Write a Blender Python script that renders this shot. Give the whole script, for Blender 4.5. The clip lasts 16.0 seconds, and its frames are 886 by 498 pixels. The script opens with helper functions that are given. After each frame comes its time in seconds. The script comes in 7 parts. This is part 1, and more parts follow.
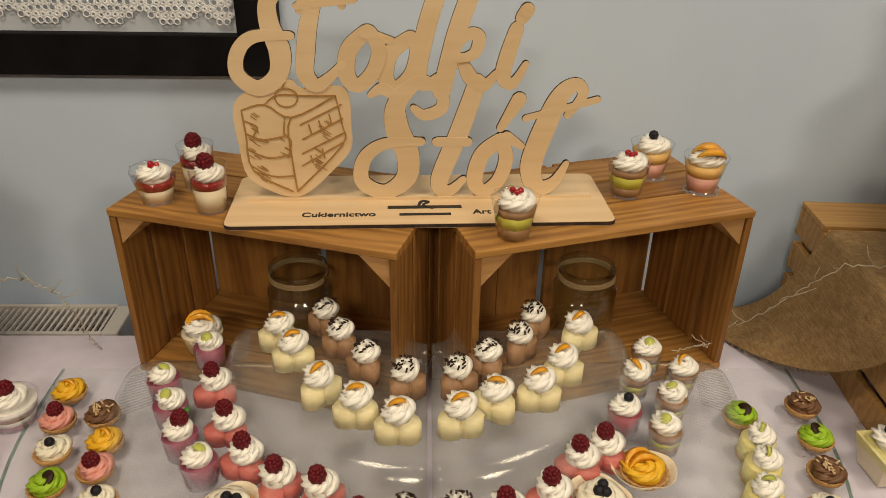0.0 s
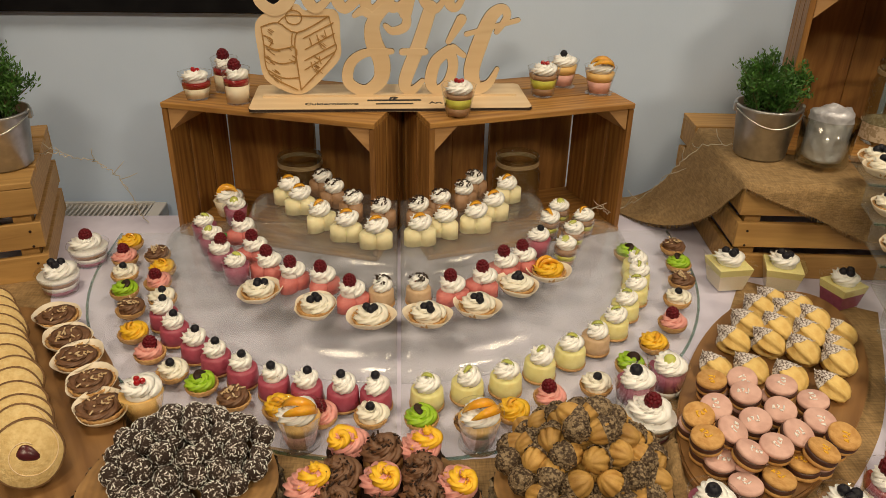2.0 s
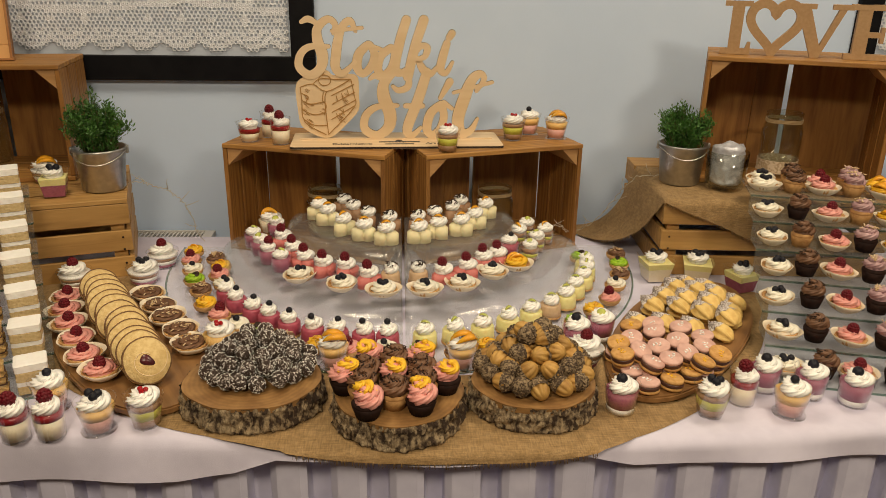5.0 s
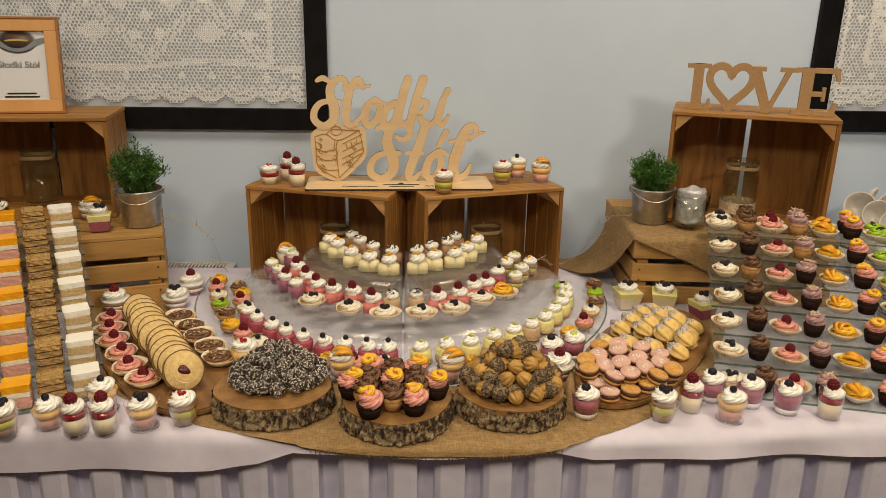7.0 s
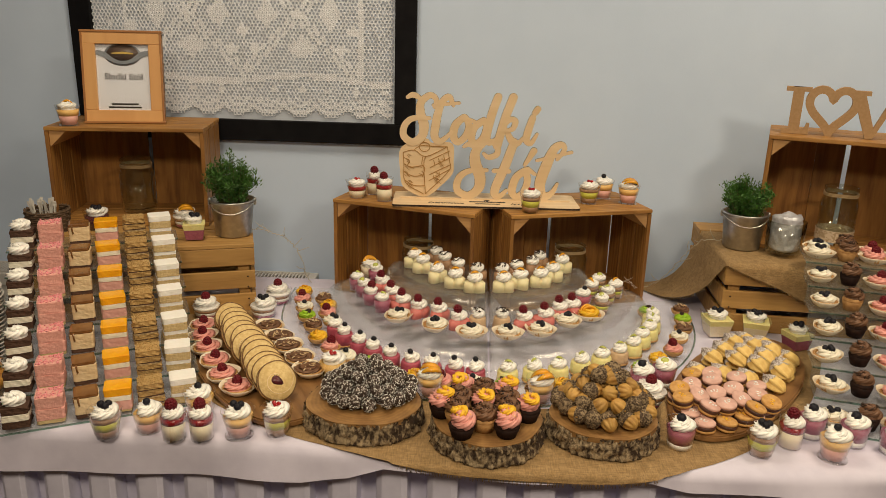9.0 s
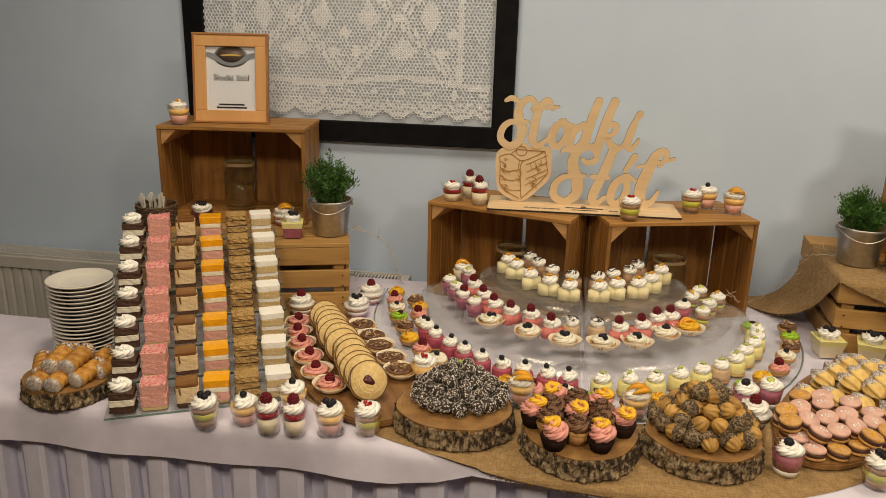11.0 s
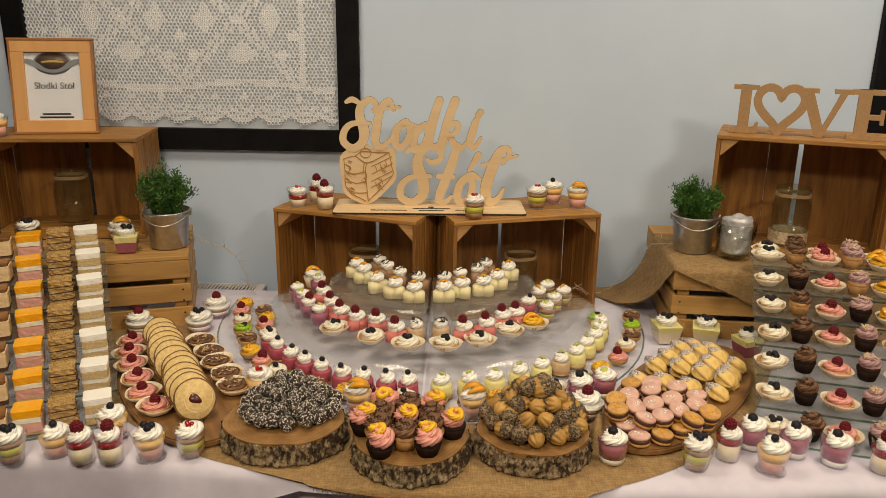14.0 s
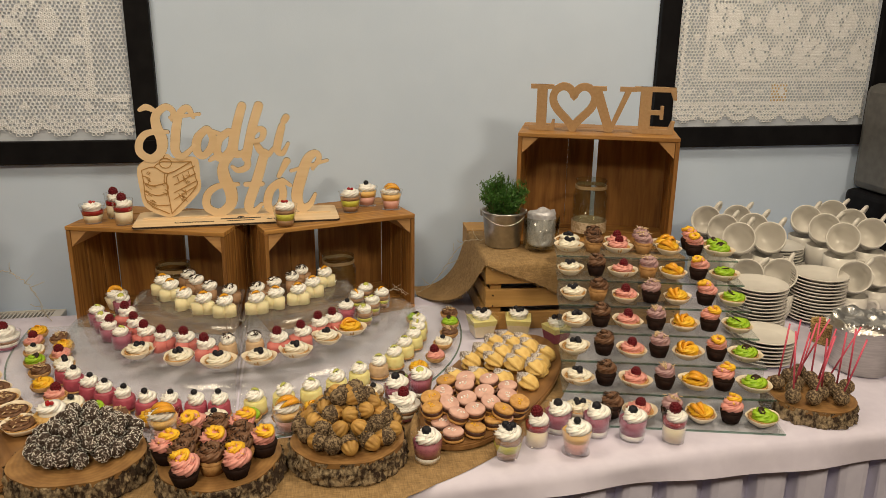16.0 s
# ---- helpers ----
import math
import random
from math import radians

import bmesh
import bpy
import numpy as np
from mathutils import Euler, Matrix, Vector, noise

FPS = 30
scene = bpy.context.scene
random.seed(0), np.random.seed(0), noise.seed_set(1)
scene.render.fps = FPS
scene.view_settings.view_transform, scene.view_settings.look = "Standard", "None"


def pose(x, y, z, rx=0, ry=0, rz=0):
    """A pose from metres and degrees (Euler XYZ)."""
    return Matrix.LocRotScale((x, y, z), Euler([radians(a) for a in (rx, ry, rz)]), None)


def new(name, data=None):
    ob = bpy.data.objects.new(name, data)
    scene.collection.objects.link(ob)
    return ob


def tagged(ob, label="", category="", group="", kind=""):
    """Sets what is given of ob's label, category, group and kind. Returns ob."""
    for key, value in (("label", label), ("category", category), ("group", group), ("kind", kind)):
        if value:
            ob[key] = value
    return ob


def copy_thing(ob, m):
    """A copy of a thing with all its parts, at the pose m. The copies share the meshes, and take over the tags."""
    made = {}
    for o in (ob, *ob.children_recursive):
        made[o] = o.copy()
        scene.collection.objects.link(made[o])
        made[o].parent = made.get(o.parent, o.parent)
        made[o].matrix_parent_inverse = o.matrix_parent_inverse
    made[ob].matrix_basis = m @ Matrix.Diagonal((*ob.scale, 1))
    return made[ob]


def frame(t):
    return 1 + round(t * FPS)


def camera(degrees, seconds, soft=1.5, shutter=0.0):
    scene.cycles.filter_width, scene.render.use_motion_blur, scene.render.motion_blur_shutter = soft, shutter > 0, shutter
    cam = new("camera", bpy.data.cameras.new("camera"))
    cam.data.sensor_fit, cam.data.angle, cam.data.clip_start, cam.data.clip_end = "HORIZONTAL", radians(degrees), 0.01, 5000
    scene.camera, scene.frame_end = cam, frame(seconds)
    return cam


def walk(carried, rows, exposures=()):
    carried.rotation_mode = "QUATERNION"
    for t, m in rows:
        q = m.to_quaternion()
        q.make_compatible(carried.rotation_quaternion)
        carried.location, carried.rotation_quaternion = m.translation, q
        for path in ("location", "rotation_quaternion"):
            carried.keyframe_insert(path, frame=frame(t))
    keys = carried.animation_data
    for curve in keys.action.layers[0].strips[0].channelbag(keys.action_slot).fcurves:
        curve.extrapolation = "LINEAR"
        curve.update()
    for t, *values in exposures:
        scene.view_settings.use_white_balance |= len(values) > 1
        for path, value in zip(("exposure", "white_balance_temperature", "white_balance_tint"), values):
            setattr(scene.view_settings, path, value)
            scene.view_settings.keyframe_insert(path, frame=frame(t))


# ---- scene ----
cam = camera(60.2, 16.0, 0.6)
METRES, EYE, TILT, LEAN, TURN = 1.65, 1.515, 0.0, 0.0, -1.6
ROWS = [
    (0.0, 0.0, 0.0, 0.0, 0.48, -28.81, -0.87),
    (0.5, -0.0098, -0.0796, -0.0053, 0.0, -28.31, -0.9),
    (1.0, -0.0071, -0.1585, -0.0085, -0.53, -27.94, -0.97),
    (1.5, 0.0003, -0.2183, -0.013, -1.0, -27.79, -1.08),
    (2.0, 0.0173, -0.2884, -0.0192, -1.22, -27.78, -1.09),
    (2.5, 0.0138, -0.3669, -0.0165, -1.27, -27.51, -1.11),
    (3.0, 0.0039, -0.4195, -0.0221, -1.26, -26.81, -1.11),
    (3.5, -0.0101, -0.4674, -0.0314, -1.26, -25.61, -1.05),
    (4.0, -0.0127, -0.5099, -0.021, -1.35, -23.99, -0.98),
    (4.5, 0.0046, -0.5434, -0.0209, -1.53, -22.24, -0.94),
    (7.0, 0.0308, -0.7248, 0.0251, -0.9, -18.04, -1.01),
    (7.5, 0.024, -0.7417, 0.0338, -0.27, -17.76, -1.11),
    (8.0, 0.0094, -0.7377, 0.0321, 0.68, -17.52, -1.25),
    (8.5, -0.0037, -0.7277, 0.0322, 2.03, -17.35, -1.41),
    (9.0, -0.0164, -0.7203, 0.0326, 3.78, -17.25, -1.56),
    (9.5, -0.0257, -0.7163, 0.0335, 5.82, -17.21, -1.66),
    (10.0, -0.0335, -0.7142, 0.0314, 7.94, -17.16, -1.68),
    (12.5, 0.007, -0.6989, 0.0276, 11.63, -17.05, -0.99),
    (13.0, 0.0262, -0.6921, 0.0272, 9.66, -16.98, -0.86),
    (13.5, 0.0506, -0.6834, 0.0265, 6.72, -16.9, -0.78),
    (14.0, 0.0713, -0.6769, 0.0265, 3.23, -16.79, -0.71),
    (14.5, 0.089, -0.6713, 0.0286, -0.34, -16.77, -0.67),
    (15.0, 0.1008, -0.6679, 0.0296, -3.64, -16.7, -0.65),
    (15.5, 0.1096, -0.6686, 0.0305, -6.45, -16.64, -0.62),
    (16.0, 0.1176, -0.6685, 0.031, -9.03, -16.64, -0.67),
]
walk(cam, [(t, pose(0, 0, EYE, TILT, LEAN, TURN) @ pose(METRES * x, METRES * y, METRES * z, 90 + pitch, roll, yaw)) for t, x, y, z, yaw, pitch, roll in ROWS],
     exposures=[(0.0, -0.17), (2.0, -0.13), (3.5, -0.06), (7.0, -0.06), (16.0, -0.06)])

# ---------------- light and room size ----------------
TABLE = 0.75
WALL_Y = 1.25
CEIL = 2.8
world = bpy.data.worlds.new("world")
scene.world = world
world.use_nodes = True
world.node_tree.nodes["Background"].inputs[0].default_value = (0.9, 0.86, 0.8, 1)
world.node_tree.nodes["Background"].inputs[1].default_value = 0.002
LAMPS = [(-0.6, 0.25, 17), (1.15, 0.4, 18), (-0.4, -1.75, 44), (1.6, -1.65, 46)]
for lx, ly, power in LAMPS:
    lamp = bpy.data.lights.new("ceiling_lamp_light", "AREA")
    lamp.shape, lamp.size, lamp.energy, lamp.color = "DISK", 0.6, power, (1.0, 0.82, 0.57)
    new("ceiling_lamp_light", lamp).matrix_world = pose(lx, ly, CEIL - 0.09)


# ---------------- material helpers ----------------
def mat(name, c1, c2=None, rough=0.5, scale=40.0, bump=0.0, bscale=None, metal=0.0, detail=4.0, sss=0.0, coat=0.0, stretch=(1, 1, 1), contrast=(0.35, 0.65), rand=0.0, spec=0.5):
    """Two colours mixed by noise at a real size, a second coarse noise, a fine bump."""
    m = bpy.data.materials.new(name)
    m.use_nodes = True
    nt = m.node_tree
    p = nt.nodes["Principled BSDF"]
    p.inputs["Roughness"].default_value = rough
    p.inputs["Metallic"].default_value = metal
    p.inputs["Specular IOR Level"].default_value = spec
    if sss:
        p.inputs["Subsurface Weight"].default_value = sss
        p.inputs["Subsurface Radius"].default_value = (0.006, 0.004, 0.003)
        p.inputs["Subsurface Scale"].default_value = 1.0
    if coat:
        p.inputs["Coat Weight"].default_value = coat
        p.inputs["Coat Roughness"].default_value = 0.12
    c2 = c2 or tuple(v * 0.86 for v in c1)
    co = nt.nodes.new("ShaderNodeTexCoord")
    mp = nt.nodes.new("ShaderNodeMapping")
    mp.inputs["Scale"].default_value = stretch
    nt.links.new(co.outputs["Object"], mp.inputs["Vector"])
    n = nt.nodes.new("ShaderNodeTexNoise")
    n.inputs["Scale"].default_value, n.inputs["Detail"].default_value = scale, detail
    nt.links.new(mp.outputs[0], n.inputs["Vector"])
    n2 = nt.nodes.new("ShaderNodeTexNoise")
    n2.inputs["Scale"].default_value, n2.inputs["Detail"].default_value = scale * 0.13, 2
    nt.links.new(mp.outputs[0], n2.inputs["Vector"])
    add = nt.nodes.new("ShaderNodeMath")
    add.operation = "MULTIPLY_ADD"
    add.inputs[1].default_value, add.inputs[2].default_value = 0.35, -0.175
    nt.links.new(n2.outputs[0], add.inputs[0])
    add2 = nt.nodes.new("ShaderNodeMath")
    nt.links.new(n.outputs[0], add2.inputs[0])
    nt.links.new(add.outputs[0], add2.inputs[1])
    ramp = nt.nodes.new("ShaderNodeValToRGB")
    ramp.color_ramp.elements[0].position, ramp.color_ramp.elements[1].position = contrast
    ramp.color_ramp.elements[0].color, ramp.color_ramp.elements[1].color = (*c1, 1), (*c2, 1)
    nt.links.new(add2.outputs[0], ramp.inputs[0])
    out = ramp.outputs[0]
    if rand:
        info = nt.nodes.new("ShaderNodeObjectInfo")
        mr = nt.nodes.new("ShaderNodeMapRange")
        mr.inputs["To Min"].default_value, mr.inputs["To Max"].default_value = 1 - rand, 1 + rand
        nt.links.new(info.outputs["Random"], mr.inputs[0])
        hsv = nt.nodes.new("ShaderNodeHueSaturation")
        nt.links.new(out, hsv.inputs["Color"])
        nt.links.new(mr.outputs[0], hsv.inputs["Value"])
        out = hsv.outputs[0]
    nt.links.new(out, p.inputs["Base Color"])
    if bump:
        b = nt.nodes.new("ShaderNodeBump")
        b.inputs["Strength"].default_value, b.inputs["Distance"].default_value = 1.0, bump
        nb = nt.nodes.new("ShaderNodeTexNoise")
        nb.inputs["Scale"].default_value, nb.inputs["Detail"].default_value = bscale or scale, 5
        nt.links.new(mp.outputs[0], nb.inputs["Vector"])
        nt.links.new(nb.outputs[0], b.inputs["Height"])
        nt.links.new(b.outputs[0], p.inputs["Normal"])
    return m


def clear(name, tint, rough=0.03, gloss=1.0, bump=0.0, bscale=30.0, milk=0.0):
    """A thin clear sheet: light passes, and gloss rises at grazing angles."""
    m = bpy.data.materials.new(name)
    m.use_nodes = True
    nt = m.node_tree
    nt.nodes.remove(nt.nodes["Principled BSDF"])
    tr = nt.nodes.new("ShaderNodeBsdfTransparent")
    tr.inputs[0].default_value = (*tint, 1)
    gl = nt.nodes.new("ShaderNodeBsdfGlossy")
    gl.inputs["Roughness"].default_value = rough
    fr = nt.nodes.new("ShaderNodeLayerWeight")
    fr.inputs["Blend"].default_value = 0.5
    pw = nt.nodes.new("ShaderNodeMath")
    pw.operation = "POWER"
    pw.inputs[1].default_value = 4.0
    mul = nt.nodes.new("ShaderNodeMath")
    mul.operation = "MULTIPLY_ADD"
    mul.inputs[1].default_value, mul.inputs[2].default_value = 0.8 * gloss, 0.035 * gloss
    mix = nt.nodes.new("ShaderNodeMixShader")
    nt.links.new(fr.outputs["Facing"], pw.inputs[0])
    nt.links.new(pw.outputs[0], mul.inputs[0])
    nt.links.new(mul.outputs[0], mix.inputs[0])
    nt.links.new(tr.outputs[0], mix.inputs[1])
    nt.links.new(gl.outputs[0], mix.inputs[2])
    last = mix
    if milk:
        df = nt.nodes.new("ShaderNodeBsdfDiffuse")
        df.inputs[0].default_value = (0.8, 0.8, 0.84, 1)
        last = nt.nodes.new("ShaderNodeMixShader")
        last.inputs[0].default_value = milk
        nt.links.new(mix.outputs[0], last.inputs[1])
        nt.links.new(df.outputs[0], last.inputs[2])
    nt.links.new(last.outputs[0], nt.nodes["Material Output"].inputs[0])
    if bump:
        co = nt.nodes.new("ShaderNodeTexCoord")
        nb = nt.nodes.new("ShaderNodeTexNoise")
        nb.inputs["Scale"].default_value = bscale
        b = nt.nodes.new("ShaderNodeBump")
        b.inputs["Distance"].default_value = bump
        nt.links.new(co.outputs["Object"], nb.inputs["Vector"])
        nt.links.new(nb.outputs[0], b.inputs["Height"])
        nt.links.new(b.outputs[0], gl.inputs["Normal"])
        nt.links.new(b.outputs[0], fr.inputs["Normal"])
    return m


def wood(name, c1, c2, along="X", scale=14.0, rough=0.55, rand=0.12):
    """Boards with grain along one axis, knots by a coarse distortion, each board a little different."""
    m = bpy.data.materials.new(name)
    m.use_nodes = True
    nt = m.node_tree
    p = nt.nodes["Principled BSDF"]
    p.inputs["Roughness"].default_value = rough
    co = nt.nodes.new("ShaderNodeTexCoord")
    info = nt.nodes.new("ShaderNodeObjectInfo")
    va = nt.nodes.new("ShaderNodeVectorMath")
    sc = nt.nodes.new("ShaderNodeVectorMath")
    sc.operation = "SCALE"
    sc.inputs[0].default_value = (3.1, 2.3, 4.7)
    nt.links.new(info.outputs["Random"], sc.inputs["Scale"])
    nt.links.new(co.outputs["Object"], va.inputs[0])
    nt.links.new(sc.outputs[0], va.inputs[1])
    mp = nt.nodes.new("ShaderNodeMapping")
    mp.inputs["Scale"].default_value = [0.1 if a == along else 1.0 for a in "XYZ"]
    nt.links.new(va.outputs[0], mp.inputs[0])
    w = nt.nodes.new("ShaderNodeTexNoise")
    w.inputs["Scale"].default_value, w.inputs["Detail"].default_value, w.inputs["Distortion"].default_value = scale * 6, 6, 1.2
    nt.links.new(mp.outputs[0], w.inputs[0])
    w2 = nt.nodes.new("ShaderNodeTexWave")
    w2.bands_direction = "Y" if along != "Y" else "X"
    w2.inputs["Scale"].default_value, w2.inputs["Distortion"].default_value, w2.inputs["Detail"].default_value = scale * 1.3, 14, 3
    w2.inputs["Detail Scale"].default_value = 0.8
    nt.links.new(mp.outputs[0], w2.inputs[0])
    mx = nt.nodes.new("ShaderNodeMath")
    mx.operation = "MULTIPLY_ADD"
    mx.inputs[1].default_value = 0.3
    nt.links.new(w2.outputs[1], mx.inputs[0])
    h = nt.nodes.new("ShaderNodeMath")
    h.operation = "MULTIPLY"
    h.inputs[1].default_value = 0.75
    nt.links.new(w.outputs[0], h.inputs[0])
    nt.links.new(h.outputs[0], mx.inputs[2])
    r = nt.nodes.new("ShaderNodeValToRGB")
    r.color_ramp.elements[0].position, r.color_ramp.elements[1].position = 0.26, 0.84
    r.color_ramp.elements[0].color, r.color_ramp.elements[1].color = (*c1, 1), (*c2, 1)
    nt.links.new(mx.outputs[0], r.inputs[0])
    mr = nt.nodes.new("ShaderNodeMapRange")
    mr.inputs["To Min"].default_value, mr.inputs["To Max"].default_value = 1 - rand, 1 + rand
    nt.links.new(info.outputs["Random"], mr.inputs[0])
    hsv = nt.nodes.new("ShaderNodeHueSaturation")
    nt.links.new(r.outputs[0], hsv.inputs["Color"])
    nt.links.new(mr.outputs[0], hsv.inputs["Value"])
    nt.links.new(hsv.outputs[0], p.inputs["Base Color"])
    b = nt.nodes.new("ShaderNodeBump")
    b.inputs["Distance"].default_value = 0.0006
    nt.links.new(mx.outputs[0], b.inputs["Height"])
    nt.links.new(b.outputs[0], p.inputs["Normal"])
    return m


def weave(name, c1, c2, pitch, rough=0.9, bump=0.0006):
    """Woven threads at the given pitch, with slubs."""
    m = mat(name, c1, c2, rough, 60.0)
    nt = m.node_tree
    p = nt.nodes["Principled BSDF"]
    co = nt.nodes.new("ShaderNodeTexCoord")
    hs = []
    for along in ((0.12, 1.0, 1.0), (1.0, 0.12, 1.0)):
        mp = nt.nodes.new("ShaderNodeMapping")
        mp.inputs["Scale"].default_value = along
        w = nt.nodes.new("ShaderNodeTexNoise")
        w.inputs["Scale"].default_value, w.inputs["Detail"].default_value = 0.5 / pitch, 3
        nt.links.new(co.outputs["Object"], mp.inputs[0])
        nt.links.new(mp.outputs[0], w.inputs[0])
        hs.append(w)
    mx = nt.nodes.new("ShaderNodeMath")
    nt.links.new(hs[0].outputs[0], mx.inputs[0])
    nt.links.new(hs[1].outputs[0], mx.inputs[1])
    b = nt.nodes.new("ShaderNodeBump")
    b.inputs["Distance"].default_value = bump
    nt.links.new(mx.outputs[0], b.inputs["Height"])
    nt.links.new(b.outputs[0], p.inputs["Normal"])
    old = p.inputs["Base Color"].links[0].from_socket
    mul = nt.nodes.new("ShaderNodeMix")
    mul.data_type, mul.blend_type = "RGBA", "MULTIPLY"
    mul.inputs[0].default_value = 0.55
    half = nt.nodes.new("ShaderNodeMath")
    half.operation = "MULTIPLY_ADD"
    half.inputs[1].default_value, half.inputs[2].default_value = 1.5, -0.8
    nt.links.new(mx.outputs[0], half.inputs[0])
    nt.links.new(old, mul.inputs[6])
    nt.links.new(half.outputs[0], mul.inputs[7])
    nt.links.new(mul.outputs[2], p.inputs["Base Color"])
    return m


M_WALL = mat("wall_paint", (0.61, 0.745, 0.98), (0.59, 0.725, 0.96), 0.75, 9.0, 0.0002, 220.0)
# hall walls and ceiling, out of view, coloured darker to cut bounced light
M_HALL = mat("hall_paint", (0.16, 0.145, 0.13), (0.13, 0.12, 0.11), 0.85, 6.0)
M_PLASTER = mat("white_plaster", (0.3, 0.29, 0.28), (0.27, 0.26, 0.25), 0.85, 6.0)
M_FLOOR = mat("floor_boards", (0.1, 0.06, 0.035), (0.07, 0.04, 0.022), 0.45, 12.0)
M_CLOTH = mat("white_tablecloth", (0.65, 0.63, 0.79), (0.6, 0.58, 0.74), 0.85, 30.0, 0.0003, 700.0)
M_SKIRT = mat("grey_skirt_cloth", (0.64, 0.64, 0.82), (0.58, 0.58, 0.76), 0.7, 30.0, 0.0002, 600.0)
M_BURLAP = weave("burlap", (0.39, 0.255, 0.118), (0.31, 0.195, 0.083), 0.0013)
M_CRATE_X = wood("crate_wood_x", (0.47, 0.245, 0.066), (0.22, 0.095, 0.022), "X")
# upright side and back boards: a darker, redder tone than the flat ones
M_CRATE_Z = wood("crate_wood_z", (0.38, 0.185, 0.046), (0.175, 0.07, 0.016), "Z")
M_CRATE_PALE = wood("crate_block", (0.55, 0.32, 0.14), (0.42, 0.22, 0.08), "X")
M_BOX = wood("pale_box_wood", (0.5, 0.295, 0.1), (0.34, 0.185, 0.058), "X")
M_PLY = wood("pale_plywood", (0.79, 0.61, 0.4), (0.71, 0.52, 0.31), "X", 7.0, 0.6, 0.02)
M_BURN = mat("burnt_engraving", (0.42, 0.24, 0.08), (0.34, 0.18, 0.05), 0.8, 90.0)
M_EDGE = mat("charred_edge", (0.05, 0.03, 0.02), (0.02, 0.012, 0.01), 0.8, 90.0)
M_INK = mat("black_print", (0.015, 0.013, 0.012), (0.03, 0.025, 0.02), 0.6, 90.0)
M_MDF = mat("mdf", (0.42, 0.27, 0.14), (0.37, 0.23, 0.115), 0.75, 130.0, 0.0001)
M_FRAME = mat("black_frame", (0.005, 0.005, 0.007), (0.009, 0.009, 0.011), 0.6, 20.0, spec=0.12)
M_LACE = mat("cream_lace", (0.86, 0.9, 0.99), (0.79, 0.83, 0.91), 0.9, 300.0, 0.0006, 900.0)
M_LACE_WHITE = mat("white_lace", (0.88, 0.91, 0.97), (0.82, 0.85, 0.92), 0.9, 300.0, 0.0006, 900.0)
M_BEIGE_PATCH = mat("yellowed_paper", (0.82, 0.62, 0.36), (0.72, 0.52, 0.28), 0.8, 40.0)
M_PASSE = mat("grey_backing", (0.6, 0.67, 0.8), (0.56, 0.63, 0.76), 0.8, 15.0)
M_PHOTO_LIP = wood("photo_frame_edge", (0.42, 0.2, 0.075), (0.3, 0.13, 0.045), "X", 6.0, 0.35, 0.02)
M_PHOTO = wood("photo_frame_wood", (0.72, 0.41, 0.17), (0.65, 0.35, 0.14), "Z", 6.0, 0.4, 0.02)
M_PAPER = mat("white_paper", (0.84, 0.88, 1.0), (0.82, 0.86, 0.98), 0.6, 8.0)
M_RIBBON = mat("printed_grey_blue", (0.3, 0.33, 0.38), (0.25, 0.28, 0.33), 0.4, 30.0)
M_OVAL = mat("printed_brown", (0.13, 0.095, 0.08), (0.1, 0.07, 0.06), 0.4, 30.0)
M_YELLOW_INK = mat("printed_yellow", (0.7, 0.52, 0.15), (0.6, 0.42, 0.1), 0.4, 30.0)
M_ZINC = mat("zinc", (0.55, 0.55, 0.54), (0.42, 0.42, 0.42), 0.34, 60.0, 0.0002, 40.0, metal=0.9)
M_STEEL = mat("steel", (0.6, 0.58, 0.55), (0.5, 0.48, 0.46), 0.38, 30.0, metal=1.0, stretch=(1, 1, 8))
M_FOIL = mat("foil", (0.78, 0.77, 0.75), (0.68, 0.67, 0.65), 0.36, 50.0, 0.001, 60.0, metal=1.0)
M_GLASS = clear("clear_glass", (0.9, 0.92, 0.89), 0.03, 1.9)
M_TIER = clear("cast_glass", (0.96, 0.97, 0.965), 0.13, 0.75, 0.0012, 34.0, 0.05)
M_TIER_EDGE = clear("glass_edge", (0.55, 0.68, 0.62), 0.05, 1.3)
M_STAND = clear("stand_glass", (0.91, 0.93, 0.92), 0.08, 0.7, milk=0.05)
M_CUP = clear("cup_plastic", (0.96, 0.96, 0.96), 0.06, 0.9)
M_LEAF = mat("box_leaf", (0.025, 0.09, 0.01), (0.075, 0.21, 0.03), 0.5, 60.0, rand=0.2)
M_SOIL = mat("soil", (0.02, 0.013, 0.01), (0.05, 0.03, 0.02), 0.95, 150.0, 0.004, 200.0)
M_STEM = mat("plant_stem", (0.08, 0.1, 0.03), (0.12, 0.08, 0.04), 0.7, 90.0)
M_CREAM = mat("whipped_cream", (0.93, 0.93, 0.92), (0.89, 0.88, 0.86), 0.5, 70.0, 0.0006, 220.0, sss=0.04)
M_VANILLA = mat("vanilla_cream", (0.87, 0.84, 0.74), (0.83, 0.79, 0.68), 0.5, 70.0, 0.0006, 220.0, sss=0.04)
M_PALE = mat("pale_yellow_mousse", (0.87, 0.8, 0.52), (0.82, 0.74, 0.45), 0.5, 120.0, 0.0004, 300.0, sss=0.12)
M_LEMON = mat("lemon_mousse", (0.82, 0.77, 0.36), (0.77, 0.7, 0.3), 0.5, 120.0, 0.0004, 300.0, sss=0.12)
M_BEIGE = mat("beige_mousse", (0.62, 0.44, 0.28), (0.55, 0.38, 0.23), 0.55, 120.0, 0.0004, 300.0)
M_MOCHA = mat("mocha_mousse", (0.36, 0.21, 0.12), (0.3, 0.17, 0.09), 0.5, 120.0, 0.0004, 300.0)
